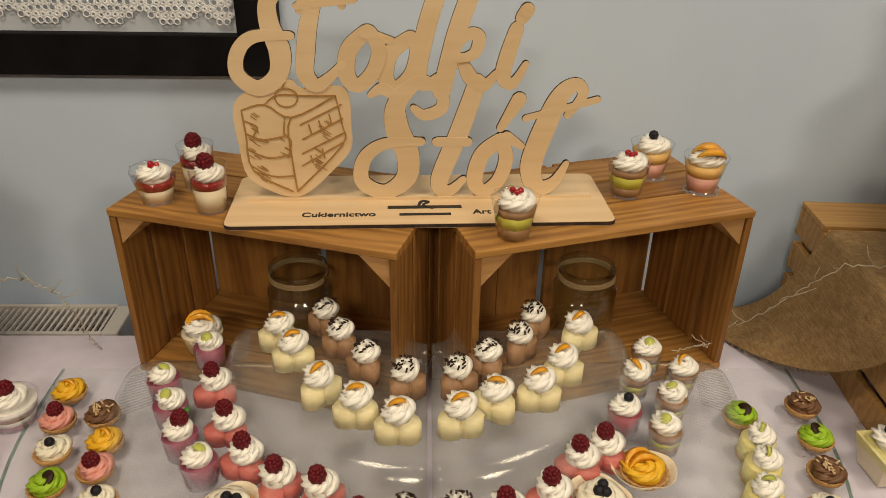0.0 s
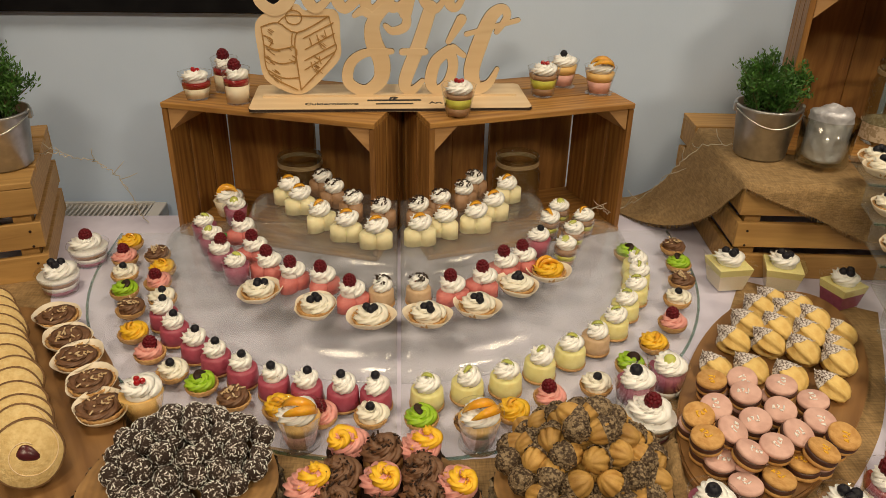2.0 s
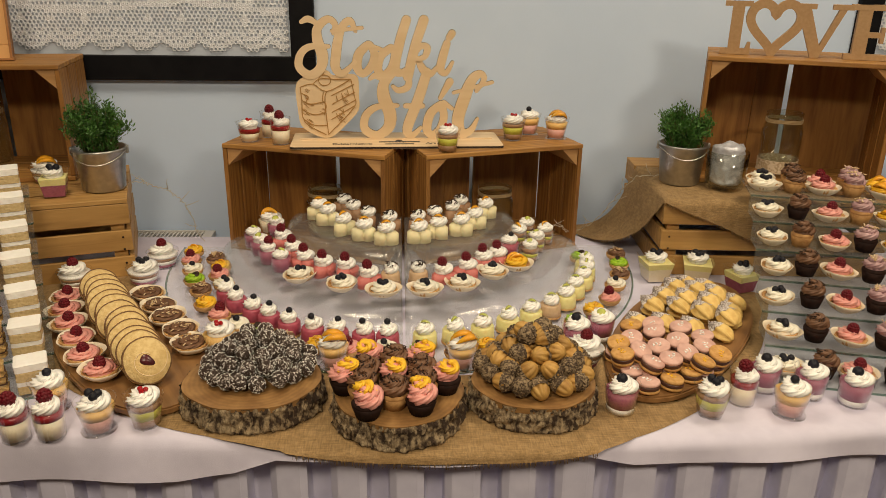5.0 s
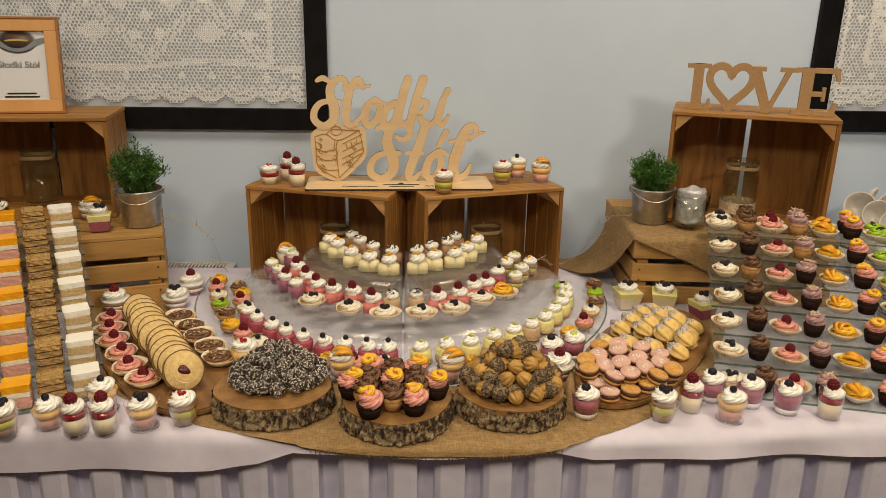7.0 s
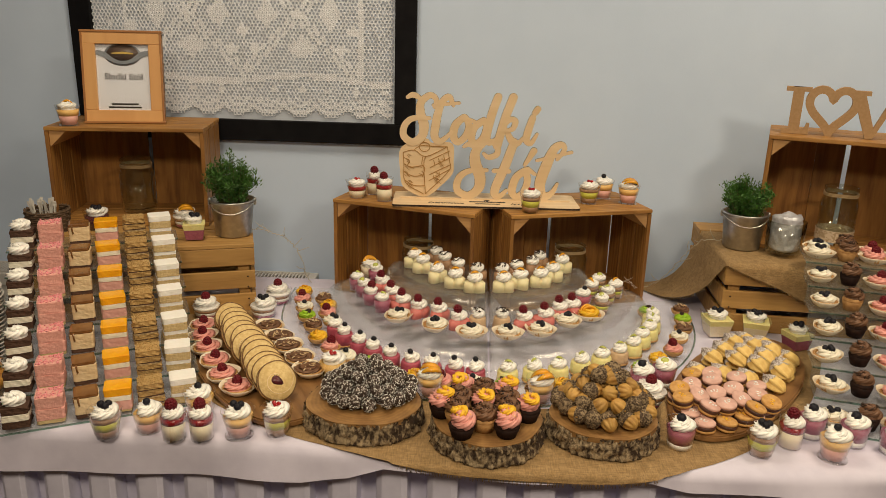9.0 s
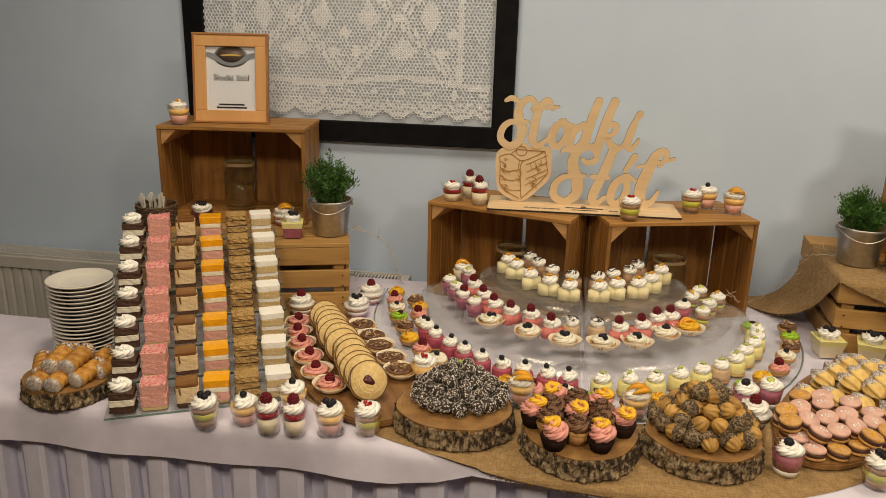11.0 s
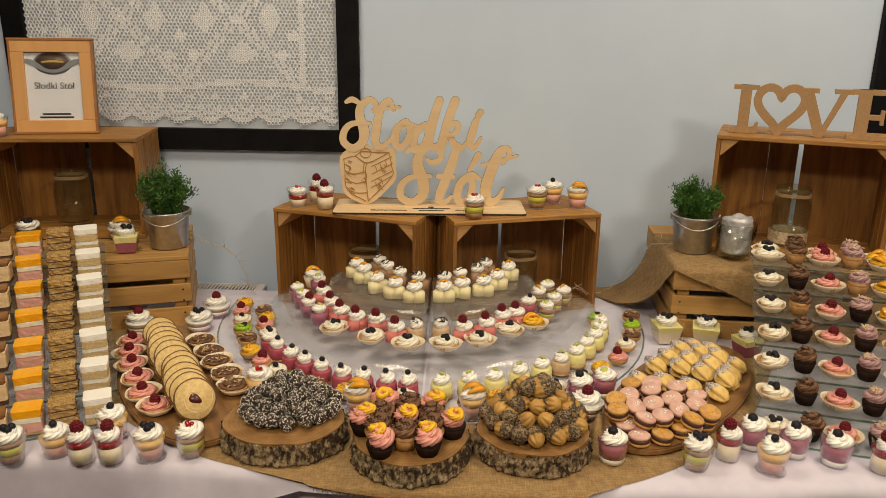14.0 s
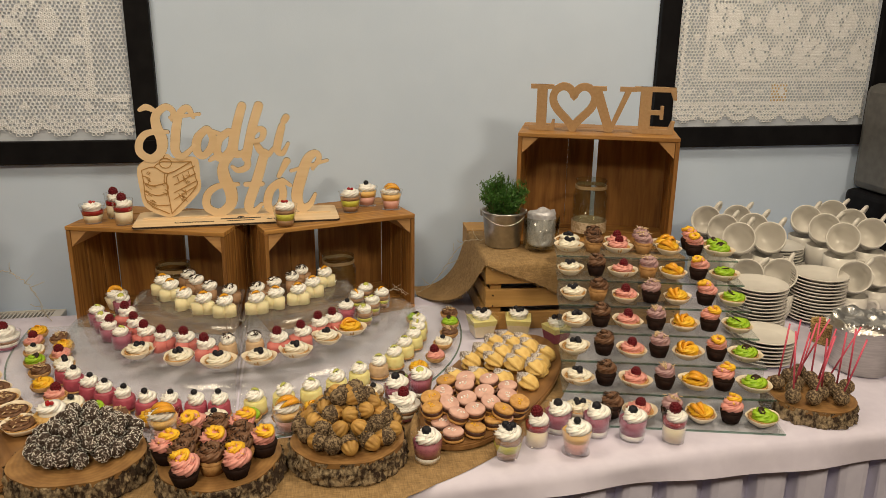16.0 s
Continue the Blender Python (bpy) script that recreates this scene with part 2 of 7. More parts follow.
M_PINKM = mat("pink_mousse", (0.62, 0.19, 0.17), (0.55, 0.15, 0.14), 0.45, 120.0, 0.0004, 300.0, sss=0.1)
M_BERRYM = mat("berry_mousse", (0.42, 0.08, 0.13), (0.35, 0.06, 0.1), 0.45, 120.0, 0.0004, 300.0, sss=0.1)
M_PURPLE = mat("purple_mousse", (0.36, 0.1, 0.17), (0.29, 0.075, 0.13), 0.5, 120.0, 0.0004, 300.0)
M_PINK_CREAM = mat("pink_cream", (0.78, 0.38, 0.34), (0.7, 0.3, 0.27), 0.5, 90.0, 0.0006, 240.0, sss=0.03)
M_ROSE = mat("rose_layer", (0.76, 0.43, 0.38), (0.7, 0.37, 0.33), 0.5, 120.0, 0.0005, 300.0)
M_CHOC_CREAM = mat("chocolate_cream", (0.19, 0.095, 0.05), (0.13, 0.062, 0.032), 0.5, 90.0, 0.0006, 200.0)
M_LILAC = mat("blueberry_cream", (0.5, 0.33, 0.34), (0.4, 0.24, 0.27), 0.4, 50.0, 0.0006, 200.0)
M_GREEN_CREAM = mat("lime_green_cream", (0.36, 0.58, 0.03), (0.27, 0.47, 0.02), 0.45, 90.0, 0.0006, 240.0, sss=0.03)
M_YEL_CREAM = mat("yellow_cream", (0.84, 0.52, 0.03), (0.78, 0.44, 0.02), 0.45, 90.0, 0.0006, 240.0, sss=0.03)
M_LIMEM = mat("lime_mousse", (0.6, 0.6, 0.09), (0.54, 0.54, 0.07), 0.5, 120.0, 0.0004, 300.0)
M_APRICOT = mat("apricot_mousse", (0.84, 0.55, 0.2), (0.78, 0.48, 0.16), 0.5, 120.0, 0.0004, 300.0, sss=0.1)
M_JELLY = mat("red_jelly", (0.3, 0.012, 0.02), (0.22, 0.008, 0.014), 0.12, 50.0, 0.001, 120.0)
M_BERRY_DARK = mat("dark_berry_mousse", (0.07, 0.012, 0.03), (0.045, 0.008, 0.02), 0.3, 60.0)
M_PANNA = mat("panna_cotta", (0.84, 0.76, 0.6), (0.8, 0.71, 0.55), 0.45, 60.0, sss=0.15)
M_CRUST = mat("tart_crust", (0.6, 0.37, 0.15), (0.42, 0.22, 0.08), 0.75, 160.0, 0.0012, 260.0, rand=0.12)
M_PAPERCUP = mat("paper_case", (0.82, 0.74, 0.62), (0.74, 0.65, 0.5), 0.7, 60.0)
M_DARKCAKE = mat("dark_cupcake_case", (0.014, 0.006, 0.005), (0.026, 0.011, 0.008), 0.7, 120.0, 0.0006, spec=0.2)
M_GOLDCAKE = mat("golden_cupcake_case", (0.48, 0.27, 0.1), (0.36, 0.18, 0.06), 0.7, 120.0, 0.0008)
M_RASP = mat("raspberry", (0.15, 0.004, 0.013), (0.085, 0.003, 0.008), 0.5, 200.0, spec=0.3)
M_BLUEB = mat("blueberry", (0.008, 0.008, 0.014), (0.018, 0.018, 0.03), 0.5, 120.0, spec=0.3)
M_CURRANT = mat("red_currant", (0.42, 0.01, 0.015), (0.3, 0.006, 0.01), 0.12, 60.0, coat=0.4)
M_GRAPE = mat("green_grape", (0.5, 0.55, 0.1), (0.58, 0.62, 0.2), 0.2, 60.0, sss=0.2, coat=0.4)
M_PEACH = mat("peach_slice", (0.88, 0.48, 0.035), (0.8, 0.3, 0.02), 0.2, 40.0, coat=0.5)
M_MINT = mat("mint_leaf", (0.05, 0.18, 0.03), (0.08, 0.26, 0.05), 0.5, 120.0)
M_CHIP = mat("chocolate_chip", (0.02, 0.009, 0.006), (0.04, 0.018, 0.01), 0.5, 120.0, spec=0.3)
M_NUT = mat("chopped_nut", (0.7, 0.55, 0.36), (0.55, 0.38, 0.2), 0.7, 120.0)
M_PETAL = mat("yellow_sugar_petal", (0.88, 0.55, 0.03), (0.82, 0.45, 0.02), 0.55, 90.0)


# ---------------- mesh helpers ----------------
def link(name, bm, material, parent=None, label="", smooth=True, m=None):
    me = bpy.data.meshes.new(name)
    bm.to_mesh(me)
    bm.free()
    if smooth:
        me.shade_smooth()
    me.materials.append(material)
    ob = new(name, me)
    if parent is not None:
        ob.parent = parent
    if m is not None:
        ob.matrix_basis = m
    if label:
        ob["label"] = label
    return ob


def part(name, bm, material, parent, label="", smooth=True, m=None):
    return link(name, bm, material, parent, label, smooth, m)


def again(ob, parent, m):
    """One more piece on the same mesh."""
    o = new(ob.name.split(".")[0], ob.data)
    o.parent = parent
    o.matrix_basis = m
    o.visible_shadow = ob.visible_shadow
    return o


def thing(name, m, label, category, group="", kind=""):
    e = new(name)
    e.empty_display_size = 0.02
    e.matrix_basis = m
    return tagged(e, label, category, group, kind)


def box(sx, sy, sz, c=(0, 0, 0), bevel=0.0, bm=None, m=None):
    bm = bm or bmesh.new()
    r = bmesh.ops.create_cube(bm, size=1.0, matrix=(m or Matrix()) @ Matrix.Translation(c) @ Matrix.Diagonal((sx, sy, sz, 1)))
    if bevel:
        es = list({e for v in r["verts"] for e in v.link_edges})
        bmesh.ops.bevel(bm, geom=es, offset=bevel, segments=2, affect="EDGES", profile=0.5)
    return bm


def lathe(profile, n=24, bm=None, wob=None, cap0=False, cap1=False):
    """A surface of revolution through (r, z); wob(angle, i) scales the radius."""
    bm = bm or bmesh.new()
    rings = []
    for i, (r, z) in enumerate(profile):
        if r < 1e-6:
            rings.append([bm.verts.new((0, 0, z))])
        else:
            rings.append([bm.verts.new((r * k * math.cos(a), r * k * math.sin(a), z)) for a in (2 * math.pi * j / n for j in range(n)) for k in [wob(a, i) if wob else 1.0]])
    for a, b in zip(rings, rings[1:]):
        for j in range(n):
            k = (j + 1) % n
            if len(a) == 1 and len(b) > 1:
                bm.faces.new((a[0], b[j], b[k]))
            elif len(b) == 1 and len(a) > 1:
                bm.faces.new((a[j], a[k], b[0]))
            elif len(a) > 1:
                bm.faces.new((a[j], a[k], b[k], b[j]))
    if cap0:
        bm.faces.new(rings[0][::-1])
    if cap1:
        bm.faces.new(rings[-1])
    bmesh.ops.recalc_face_normals(bm, faces=bm.faces)
    return bm


def tube(points, r, n=6, bm=None, close=False):
    """A round rod along points; r is one radius or one for each point."""
    bm = bm or bmesh.new()
    pts = [Vector(p) for p in points]
    rings = []
    for i, p in enumerate(pts):
        d = (pts[min(i + 1, len(pts) - 1)] - pts[max(i - 1, 0)]).normalized()
        u = d.cross(Vector((0, 0, 1)) if abs(d.z) < 0.9 else Vector((1, 0, 0))).normalized()
        v = d.cross(u)
        rr = r if isinstance(r, (int, float)) else r[i]
        rings.append([bm.verts.new(p + (u * math.cos(2 * math.pi * j / n) + v * math.sin(2 * math.pi * j / n)) * rr) for j in range(n)])
    for a, b in zip(rings, rings[1:]):
        for j in range(n):
            bm.faces.new((a[j], a[(j + 1) % n], b[(j + 1) % n], b[j]))
    bm.faces.new(rings[0][::-1])
    bm.faces.new(rings[-1])
    bmesh.ops.recalc_face_normals(bm, faces=bm.faces)
    return bm


def slab(outline, z0, z1, bm=None):
    """A flat plate with the given outline (x, y), between two heights."""
    bm = bm or bmesh.new()
    lo = [bm.verts.new((x, y, z0)) for x, y in outline]
    hi = [bm.verts.new((x, y, z1)) for x, y in outline]
    n = len(outline)
    bm.faces.new(lo[::-1])
    bm.faces.new(hi)
    for i in range(n):
        bm.faces.new((lo[i], lo[(i + 1) % n], hi[(i + 1) % n], hi[i]))
    bmesh.ops.recalc_face_normals(bm, faces=bm.faces)
    return bm


def smooth_line(pts, per=6, close=False):
    """Catmull-Rom through points of any dimension."""
    n = len(pts)
    out = []
    for i in range(n if close else n - 1):
        q = [np.array(pts[(i + k) % n if close else min(max(i + k, 0), n - 1)], float) for k in (-1, 0, 1, 2)]
        for j in range(per):
            t = j / per
            out.append(0.5 * (2 * q[1] + (q[2] - q[0]) * t + (2 * q[0] - 5 * q[1] + 4 * q[2] - q[3]) * t * t + (3 * q[1] - q[0] - 3 * q[2] + q[3]) * t ** 3))
    if not close:
        out.append(np.array(pts[-1], float))
    return out


def ribbon(pts, depth0, depth1, bm=None, per=6, close=False):
    """A flat cut-out stroke in the xz plane through (x, z, width), from y depth0 to depth1, with round ends."""
    bm = bm or bmesh.new()
    line = smooth_line(pts, per, close)
    n = len(line)
    lefts, rights = [], []
    for i, p in enumerate(line):
        a = line[(i + 1) % n] if close else line[min(i + 1, n - 1)]
        b = line[i - 1] if close else line[max(i - 1, 0)]
        d = np.array([a[0] - b[0], a[1] - b[1]])
        d = d / max(np.linalg.norm(d), 1e-9)
        w = p[2] / 2
        lefts.append((p[0] - d[1] * w, p[1] + d[0] * w))
        rights.append((p[0] + d[1] * w, p[1] - d[0] * w))
    quads = [bm.verts.new((x, y + sg * 0.0009 * (i % n) / n, z)) for y, sg in ((depth0, -1), (depth1, 1)) for i, (x, z) in enumerate(lefts + rights)]
    f = lambda side, s, i: quads[side * 2 * n + s * n + i % n]
    for i in range(n if close else n - 1):
        bm.faces.new((f(0, 0, i), f(0, 1, i), f(0, 1, i + 1), f(0, 0, i + 1)))
        bm.faces.new((f(1, 0, i), f(1, 0, i + 1), f(1, 1, i + 1), f(1, 1, i)))
        bm.faces.new((f(0, 0, i), f(0, 0, i + 1), f(1, 0, i + 1), f(1, 0, i)))
        bm.faces.new((f(0, 1, i), f(1, 1, i), f(1, 1, i + 1), f(0, 1, i + 1)))
    if not close:
        for i in (0, n - 1):
            p, w = line[i], line[i][2] / 2
            for y in (depth0 + 0.00015 - 0.0009 * i / n, depth1 - 0.00015 + 0.0009 * i / n):
                bm.faces.new([bm.verts.new((p[0] + w * math.cos(a), y, p[1] + w * math.sin(a))) for a in (2 * math.pi * k / 10 for k in range(10))])
    bmesh.ops.recalc_face_normals(bm, faces=bm.faces)
    return bm


def ball(r, sub=2, bm=None, m=None):
    bm = bm or bmesh.new()
    bmesh.ops.create_icosphere(bm, subdivisions=sub, radius=r, matrix=m or Matrix())
    return bm


def piped(r, h, turns=2.0, rope=0.0, lobes=6, depth=0.2, seed=1, core=True):
    """Cream from a star nozzle: a ridged, twisted rope wound up in a shrinking spiral to a pulled tip."""
    rng = random.Random(seed)
    rope = rope or r * 0.38
    squash = min(1.0, h * 0.4 / rope)
    bm = bmesh.new()
    a0, ph = rng.uniform(0, 6.28), rng.uniform(0, 6.28)
    steps = int(24 * turns)
    m_ = lobes * 3
    rings = []
    for i in range(steps + 1):
        t = i / steps
        a = a0 + 2 * math.pi * turns * t
        rr = (r - rope * 0.95) * (1 - t) ** 0.75
        k = rope * (1 - 0.45 * t) * (0.2 + 0.8 * min(1.0, (1 - t) * 5)) * (0.5 + 0.5 * min(1.0, t * 14)) * (1 + 0.1 * math.sin(a * 3.3 + ph))
        c = Vector((rr * math.cos(a), rr * math.sin(a), squash * rope * 0.72 + (h - squash * rope * 0.85) * t ** 1.05))
        out, up = Vector((math.cos(a), math.sin(a), 0.25)).normalized(), Vector((0, 0, 1))
        ring = []
        for q in range(m_):
            b = 2 * math.pi * q / m_
            star = 1 + depth * 1.25 * (1.0 if q % 3 == 0 else -0.35)
            bb = b + a * 1.25
            ring.append(bm.verts.new(c + (out * math.cos(bb) + up * math.sin(bb) * 0.92 * squash) * k * star))
        rings.append(ring)
    for p, q in zip(rings, rings[1:]):
        for b in range(m_):
            bm.faces.new((p[b], p[(b + 1) % m_], q[(b + 1) % m_], q[b]))
    bm.faces.new(rings[0][::-1])
    bm.faces.new(rings[-1])
    if core:
        lathe([(0, 0.0), (r * 0.72, 0.0), (r * 0.74, h * 0.2), (r * 0.5, h * 0.5), (r * 0.2, h * 0.75), (0, h * 0.84)], 14, bm)
    for v in bm.verts:
        v.co.z = max(v.co.z, 0.0)
    bmesh.ops.recalc_face_normals(bm, faces=bm.faces)
    return bm


def raspberry_mesh(r):
    bm = bmesh.new()
    rows = 6
    ball(r * 0.9, 2, bm, Matrix.Translation((0, 0, r * 0.82)))
    for i in range(rows):
        th = 0.22 + (math.pi - 0.7) * i / (rows - 1)
        n = max(4, round(11 * math.sin(th)))
        for j in range(n):
            a = 2 * math.pi * (j + 0.5 * (i % 2)) / n
            c = Vector((math.sin(th) * math.cos(a) * 0.72, math.sin(th) * math.sin(a) * 0.72, math.cos(th) * 0.85 + 0.8)) * r
            ball(r * 0.3, 1, bm, Matrix.Translation(c))
    return bm


def blueberry_mesh(r):
    return lathe([(0, 0.1 * r), (0.7 * r, 0.3 * r), (r, 0.95 * r), (0.78 * r, 1.6 * r), (0.42 * r, 1.8 * r), (0.36 * r, 1.86 * r), (0.25 * r, 1.68 * r), (0, 1.64 * r)], 12)


def slice_mesh(r, w):
    """A crescent slice of fruit, standing on its round back."""
    bm = bmesh.new()
    rings = []
    for i in range(9):
        a = math.pi * i / 8
        t = math.sin(a) * 0.9 + 0.1
        c, s = math.cos(a), math.sin(a)
        rings.append([bm.verts.new(p) for p in ((r * c, -w / 2 * t, r * s), (r * c, w / 2 * t, r * s), (r * c * (1 - 0.45 * t), 0, r * s * (1 - 0.45 * t) + 0.0))])
    for a, b in zip(rings, rings[1:]):
        for j in range(3):
            bm.faces.new((a[j], a[(j + 1) % 3], b[(j + 1) % 3], b[j]))
    bm.faces.new(rings[0])
    bm.faces.new(rings[-1][::-1])
    bmesh.ops.recalc_face_normals(bm, faces=bm.faces)
    return bm


def flakes(n, r, h, size, seed, cap=0.6):
    """Small chips scattered over a domed top."""
    rng = random.Random(seed)
    bm = bmesh.new()
    for _ in range(n):
        a, q = rng.random() * 6.28, math.sqrt(rng.random()) * cap
        c = Vector((r * q * math.cos(a), r * q * math.sin(a), h * (1 - 0.75 * q * q)))
        box(size * rng.uniform(0.8, 1.8), size * 0.5, size * 0.35, bm=bm, m=Matrix.Translation(c) @ pose(0, 0, 0, rng.uniform(-40, 40), rng.uniform(-40, 40), rng.uniform(0, 180)))
    return bm


# ---------------- room ----------------
tagged(link("floor", box(8, 6, 0.1, (0, -1.7, -0.05)), M_FLOOR, smooth=False), "dark brown wooden floor", "floor", kind="structure")
tagged(link("ceiling", box(8, 6, 0.1, (0, -1.7, CEIL + 0.05)), M_PLASTER, smooth=False), "plain ceiling out of view, darkened to limit bounced light", "ceiling", kind="structure")
tagged(link("wall_north", box(8, 0.15, CEIL, (0, WALL_Y + 0.075, CEIL / 2)), M_WALL, smooth=False), "smooth grey-blue painted wall", "wall", kind="structure")
# walls out of view, added to close the room; their dark colour limits bounce
for nm, sx, sy, cx, cy in (("wall_south", 8, 0.15, 0, -4.75), ("wall_west", 0.15, 6, -4.05, -1.7), ("wall_east", 0.15, 6, 4.05, -1.7)):
    tagged(link(nm, box(sx, sy, CEIL, (cx, cy, CEIL / 2)), M_HALL, smooth=False), "plain hall wall out of view, dark to limit bounced light", "wall", kind="structure")
for lx, ly, power in LAMPS:
    lamp_body = thing("ceiling_lamp", pose(lx, ly, CEIL - 0.08), "round white flush ceiling lamp", "lamp", "ceiling lamps")
    part("housing", lathe([(0.0, 0.079), (0.38, 0.079), (0.38, 0.0), (0.35, -0.005), (0.345, 0.04), (0, 0.04)], 32), M_PLASTER, lamp_body)

# ---------------- table ----------------
edge_y = lambda x: float(np.interp(x, (-2.3, -1.2, -0.5, 0.0, 0.5, 1.0, 2.6), (0.15, 0.145, 0.13, 0.082, 0.088, 0.125, 0.125)))
T_X0, T_X1, T_MID = -2.3, 2.6, -1.16
table = thing("buffet_table", pose(0, 0, 0), "long buffet table under a white cloth with a pleated skirt", "table")


def tablecloth():
    front = [(x_, edge_y(x_)) for x_ in (T_X0, -1.2, -0.5, 0.0, 0.5, 1.0, T_X1)]
    outline = front + [(T_X1, 1.16), (0.95, 1.16), (0.55, 1.08), (T_MID, 1.08), (T_MID, 0.56), (T_X0, 0.56)]
    part("tabletop", slab(outline, TABLE - 0.035, TABLE - 0.004), M_CLOTH, table, smooth=False)
    bm = bmesh.new()
    n = 420
    rng = random.Random(4)
    ph = [rng.uniform(0, 6.28) for _ in range(6)]
    rows = 9
    grid = []
    for i in range(n + 1):
        x = T_X0 + (T_X1 - T_X0) * i / n
        ye = edge_y(x)
        fold = 0.5 + 0.5 * math.sin(x * 9 + ph[0]) * math.sin(x * 3.7 + ph[1])
        crease = 0.004 * math.sin(x * 23 + ph[2])
        col = [bm.verts.new((x, ye + 0.05, TABLE)), bm.verts.new((x, ye + 0.006, TABLE)), bm.verts.new((x, ye - 0.004, TABLE - 0.006))]
        drop = float(np.interp(x, (-2.3, -0.65, -0.36, -0.27, -0.2, 0.3, 0.38, 1.0, 2.6), (0.085, 0.08, 0.066, 0.046, 0.014, 0.012, 0.03, 0.05, 0.055))) + 0.004 * math.sin(x * 5.1 + 1.0)
        for k in range(1, 6):
            q = k / 5
            col.append(bm.verts.new((x, ye - 0.007 - q * (0.003 + 0.016 * fold) + crease * q, TABLE - 0.006 - drop * q)))
        grid.append(col)
    for a, b in zip(grid, grid[1:]):
        for k in range(len(a) - 1):
            bm.faces.new((a[k], a[k + 1], b[k + 1], b[k]))
    bmesh.ops.recalc_face_normals(bm, faces=bm.faces)
    ob = part("tablecloth", bm, M_CLOTH, table, "white cotton tablecloth with soft creases")
    bm = bmesh.new()
    for a in (outline,):
        vs = [bm.verts.new((x, y + (0.05 if k < len(front) else 0), TABLE)) for k, (x, y) in enumerate(a)]
        bm.faces.new(vs)
    part("cloth_top", bm, M_CLOTH, table, smooth=False)
    # box pleats
    bm = bmesh.new()
    x, k, prof = T_X0, 0, []
    while x < T_X1:
        w = rng.uniform(0.088, 0.108)
        for dx, dy in ((0, 0.012), (0.012, -0.004), (w * 0.5, -0.008), (w * 0.62, -0.004), (w * 0.66, 0.045), (w * 0.98, 0.05)):
            prof.append((x + dx, dy))
        x += w
    lo, hi = [], []
    for x, dy in prof:
        hi.append(bm.verts.new((x, edge_y(x) + 0.014 + dy * 0.6, TABLE - 0.012)))
        lo.append(bm.verts.new((x + 0.004 * math.sin(x * 31), edge_y(x) + 0.0 + dy * 1.5, 0.01)))
    for i in range(len(hi) - 1):
        bm.faces.new((hi[i], lo[i], lo[i + 1], hi[i + 1]))
    bmesh.ops.recalc_face_normals(bm, faces=bm.faces)
    part("skirt", bm, M_SKIRT, table, "grey-white pleated table skirt", smooth=False)
    for lx in (-2.1, -0.6, 1.0, 2.4):
        part("leg", tube([(lx, 0.4, 0.0), (lx, 0.4, TABLE - 0.035)], 0.02, 8), M_STEEL, table)


tablecloth()

# ---------------- wooden crates ----------------
CW, CH, CD, BT = 0.435, 0.285, 0.235, 0.011


def crate(m, label, group="wooden crates", CH=CH):
    """An apple crate on its side, its open top to the front: local x along the front, y backwards from the front edge, z up from its support."""
    c = thing("wooden_crate", m, label, "crate", group)
    top = [(0.0, 0.083), (0.088, 0.07), (0.163, 0.072)]
    for z in (CH - BT / 2, BT / 2):
        for y0, w in top:
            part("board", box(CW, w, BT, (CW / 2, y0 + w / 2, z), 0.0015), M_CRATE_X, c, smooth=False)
    for x in (BT / 2, CW - BT / 2):
        for y0, w in ((0.002, 0.066), (0.075, 0.07), (0.152, 0.07)):
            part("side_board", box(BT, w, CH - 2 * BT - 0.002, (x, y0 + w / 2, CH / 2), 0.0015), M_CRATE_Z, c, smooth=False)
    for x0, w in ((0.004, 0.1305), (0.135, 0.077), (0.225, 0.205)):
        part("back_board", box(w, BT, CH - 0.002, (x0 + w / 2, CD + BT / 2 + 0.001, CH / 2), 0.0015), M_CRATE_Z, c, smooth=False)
    for sx, x in ((1, BT + 0.001), (-1, CW - BT - 0.001)):
        for sz, z in ((-1, CH - BT - 0.001),):
            tri = [(x, z), (x + sx * 0.045, z), (x, z + sz * 0.045)]
            bm = bmesh.new()
            a = [bm.verts.new((px, 0.006, pz)) for px, pz in tri]
            b = [bm.verts.new((px, CD - 0.006, pz)) for px, pz in tri]
            bm.faces.new(a)
            bm.faces.new(b[::-1])
            for i in range(3):
                bm.faces.new((a[i], b[i], b[(i + 1) % 3], a[(i + 1) % 3]))
            bmesh.ops.recalc_face_normals(bm, faces=bm.faces)
            part("corner_block", bm, M_CRATE_PALE, c, smooth=False)
    return c


crate_left = pose(-0.452, 0.985, TABLE + 0.001, 0, 0, -17)
crate_right = pose(0.066, 0.862, TABLE + 0.001, 0, 0, 17)
crate_west = pose(-1.245, 0.9, 0.948, 0, 0, 7)
crate_east = pose(0.762, 0.936, 0.9515, 0, 0, -21)
crate(crate_left, "honey-brown wooden crate on its side on the table")
crate(crate_right, "honey-brown wooden crate on its side on the table")
crate(crate_west, "honey-brown wooden crate on its side on a pale box")
crate(crate_east, "honey-brown wooden crate on its side under the letters", CH=0.32)


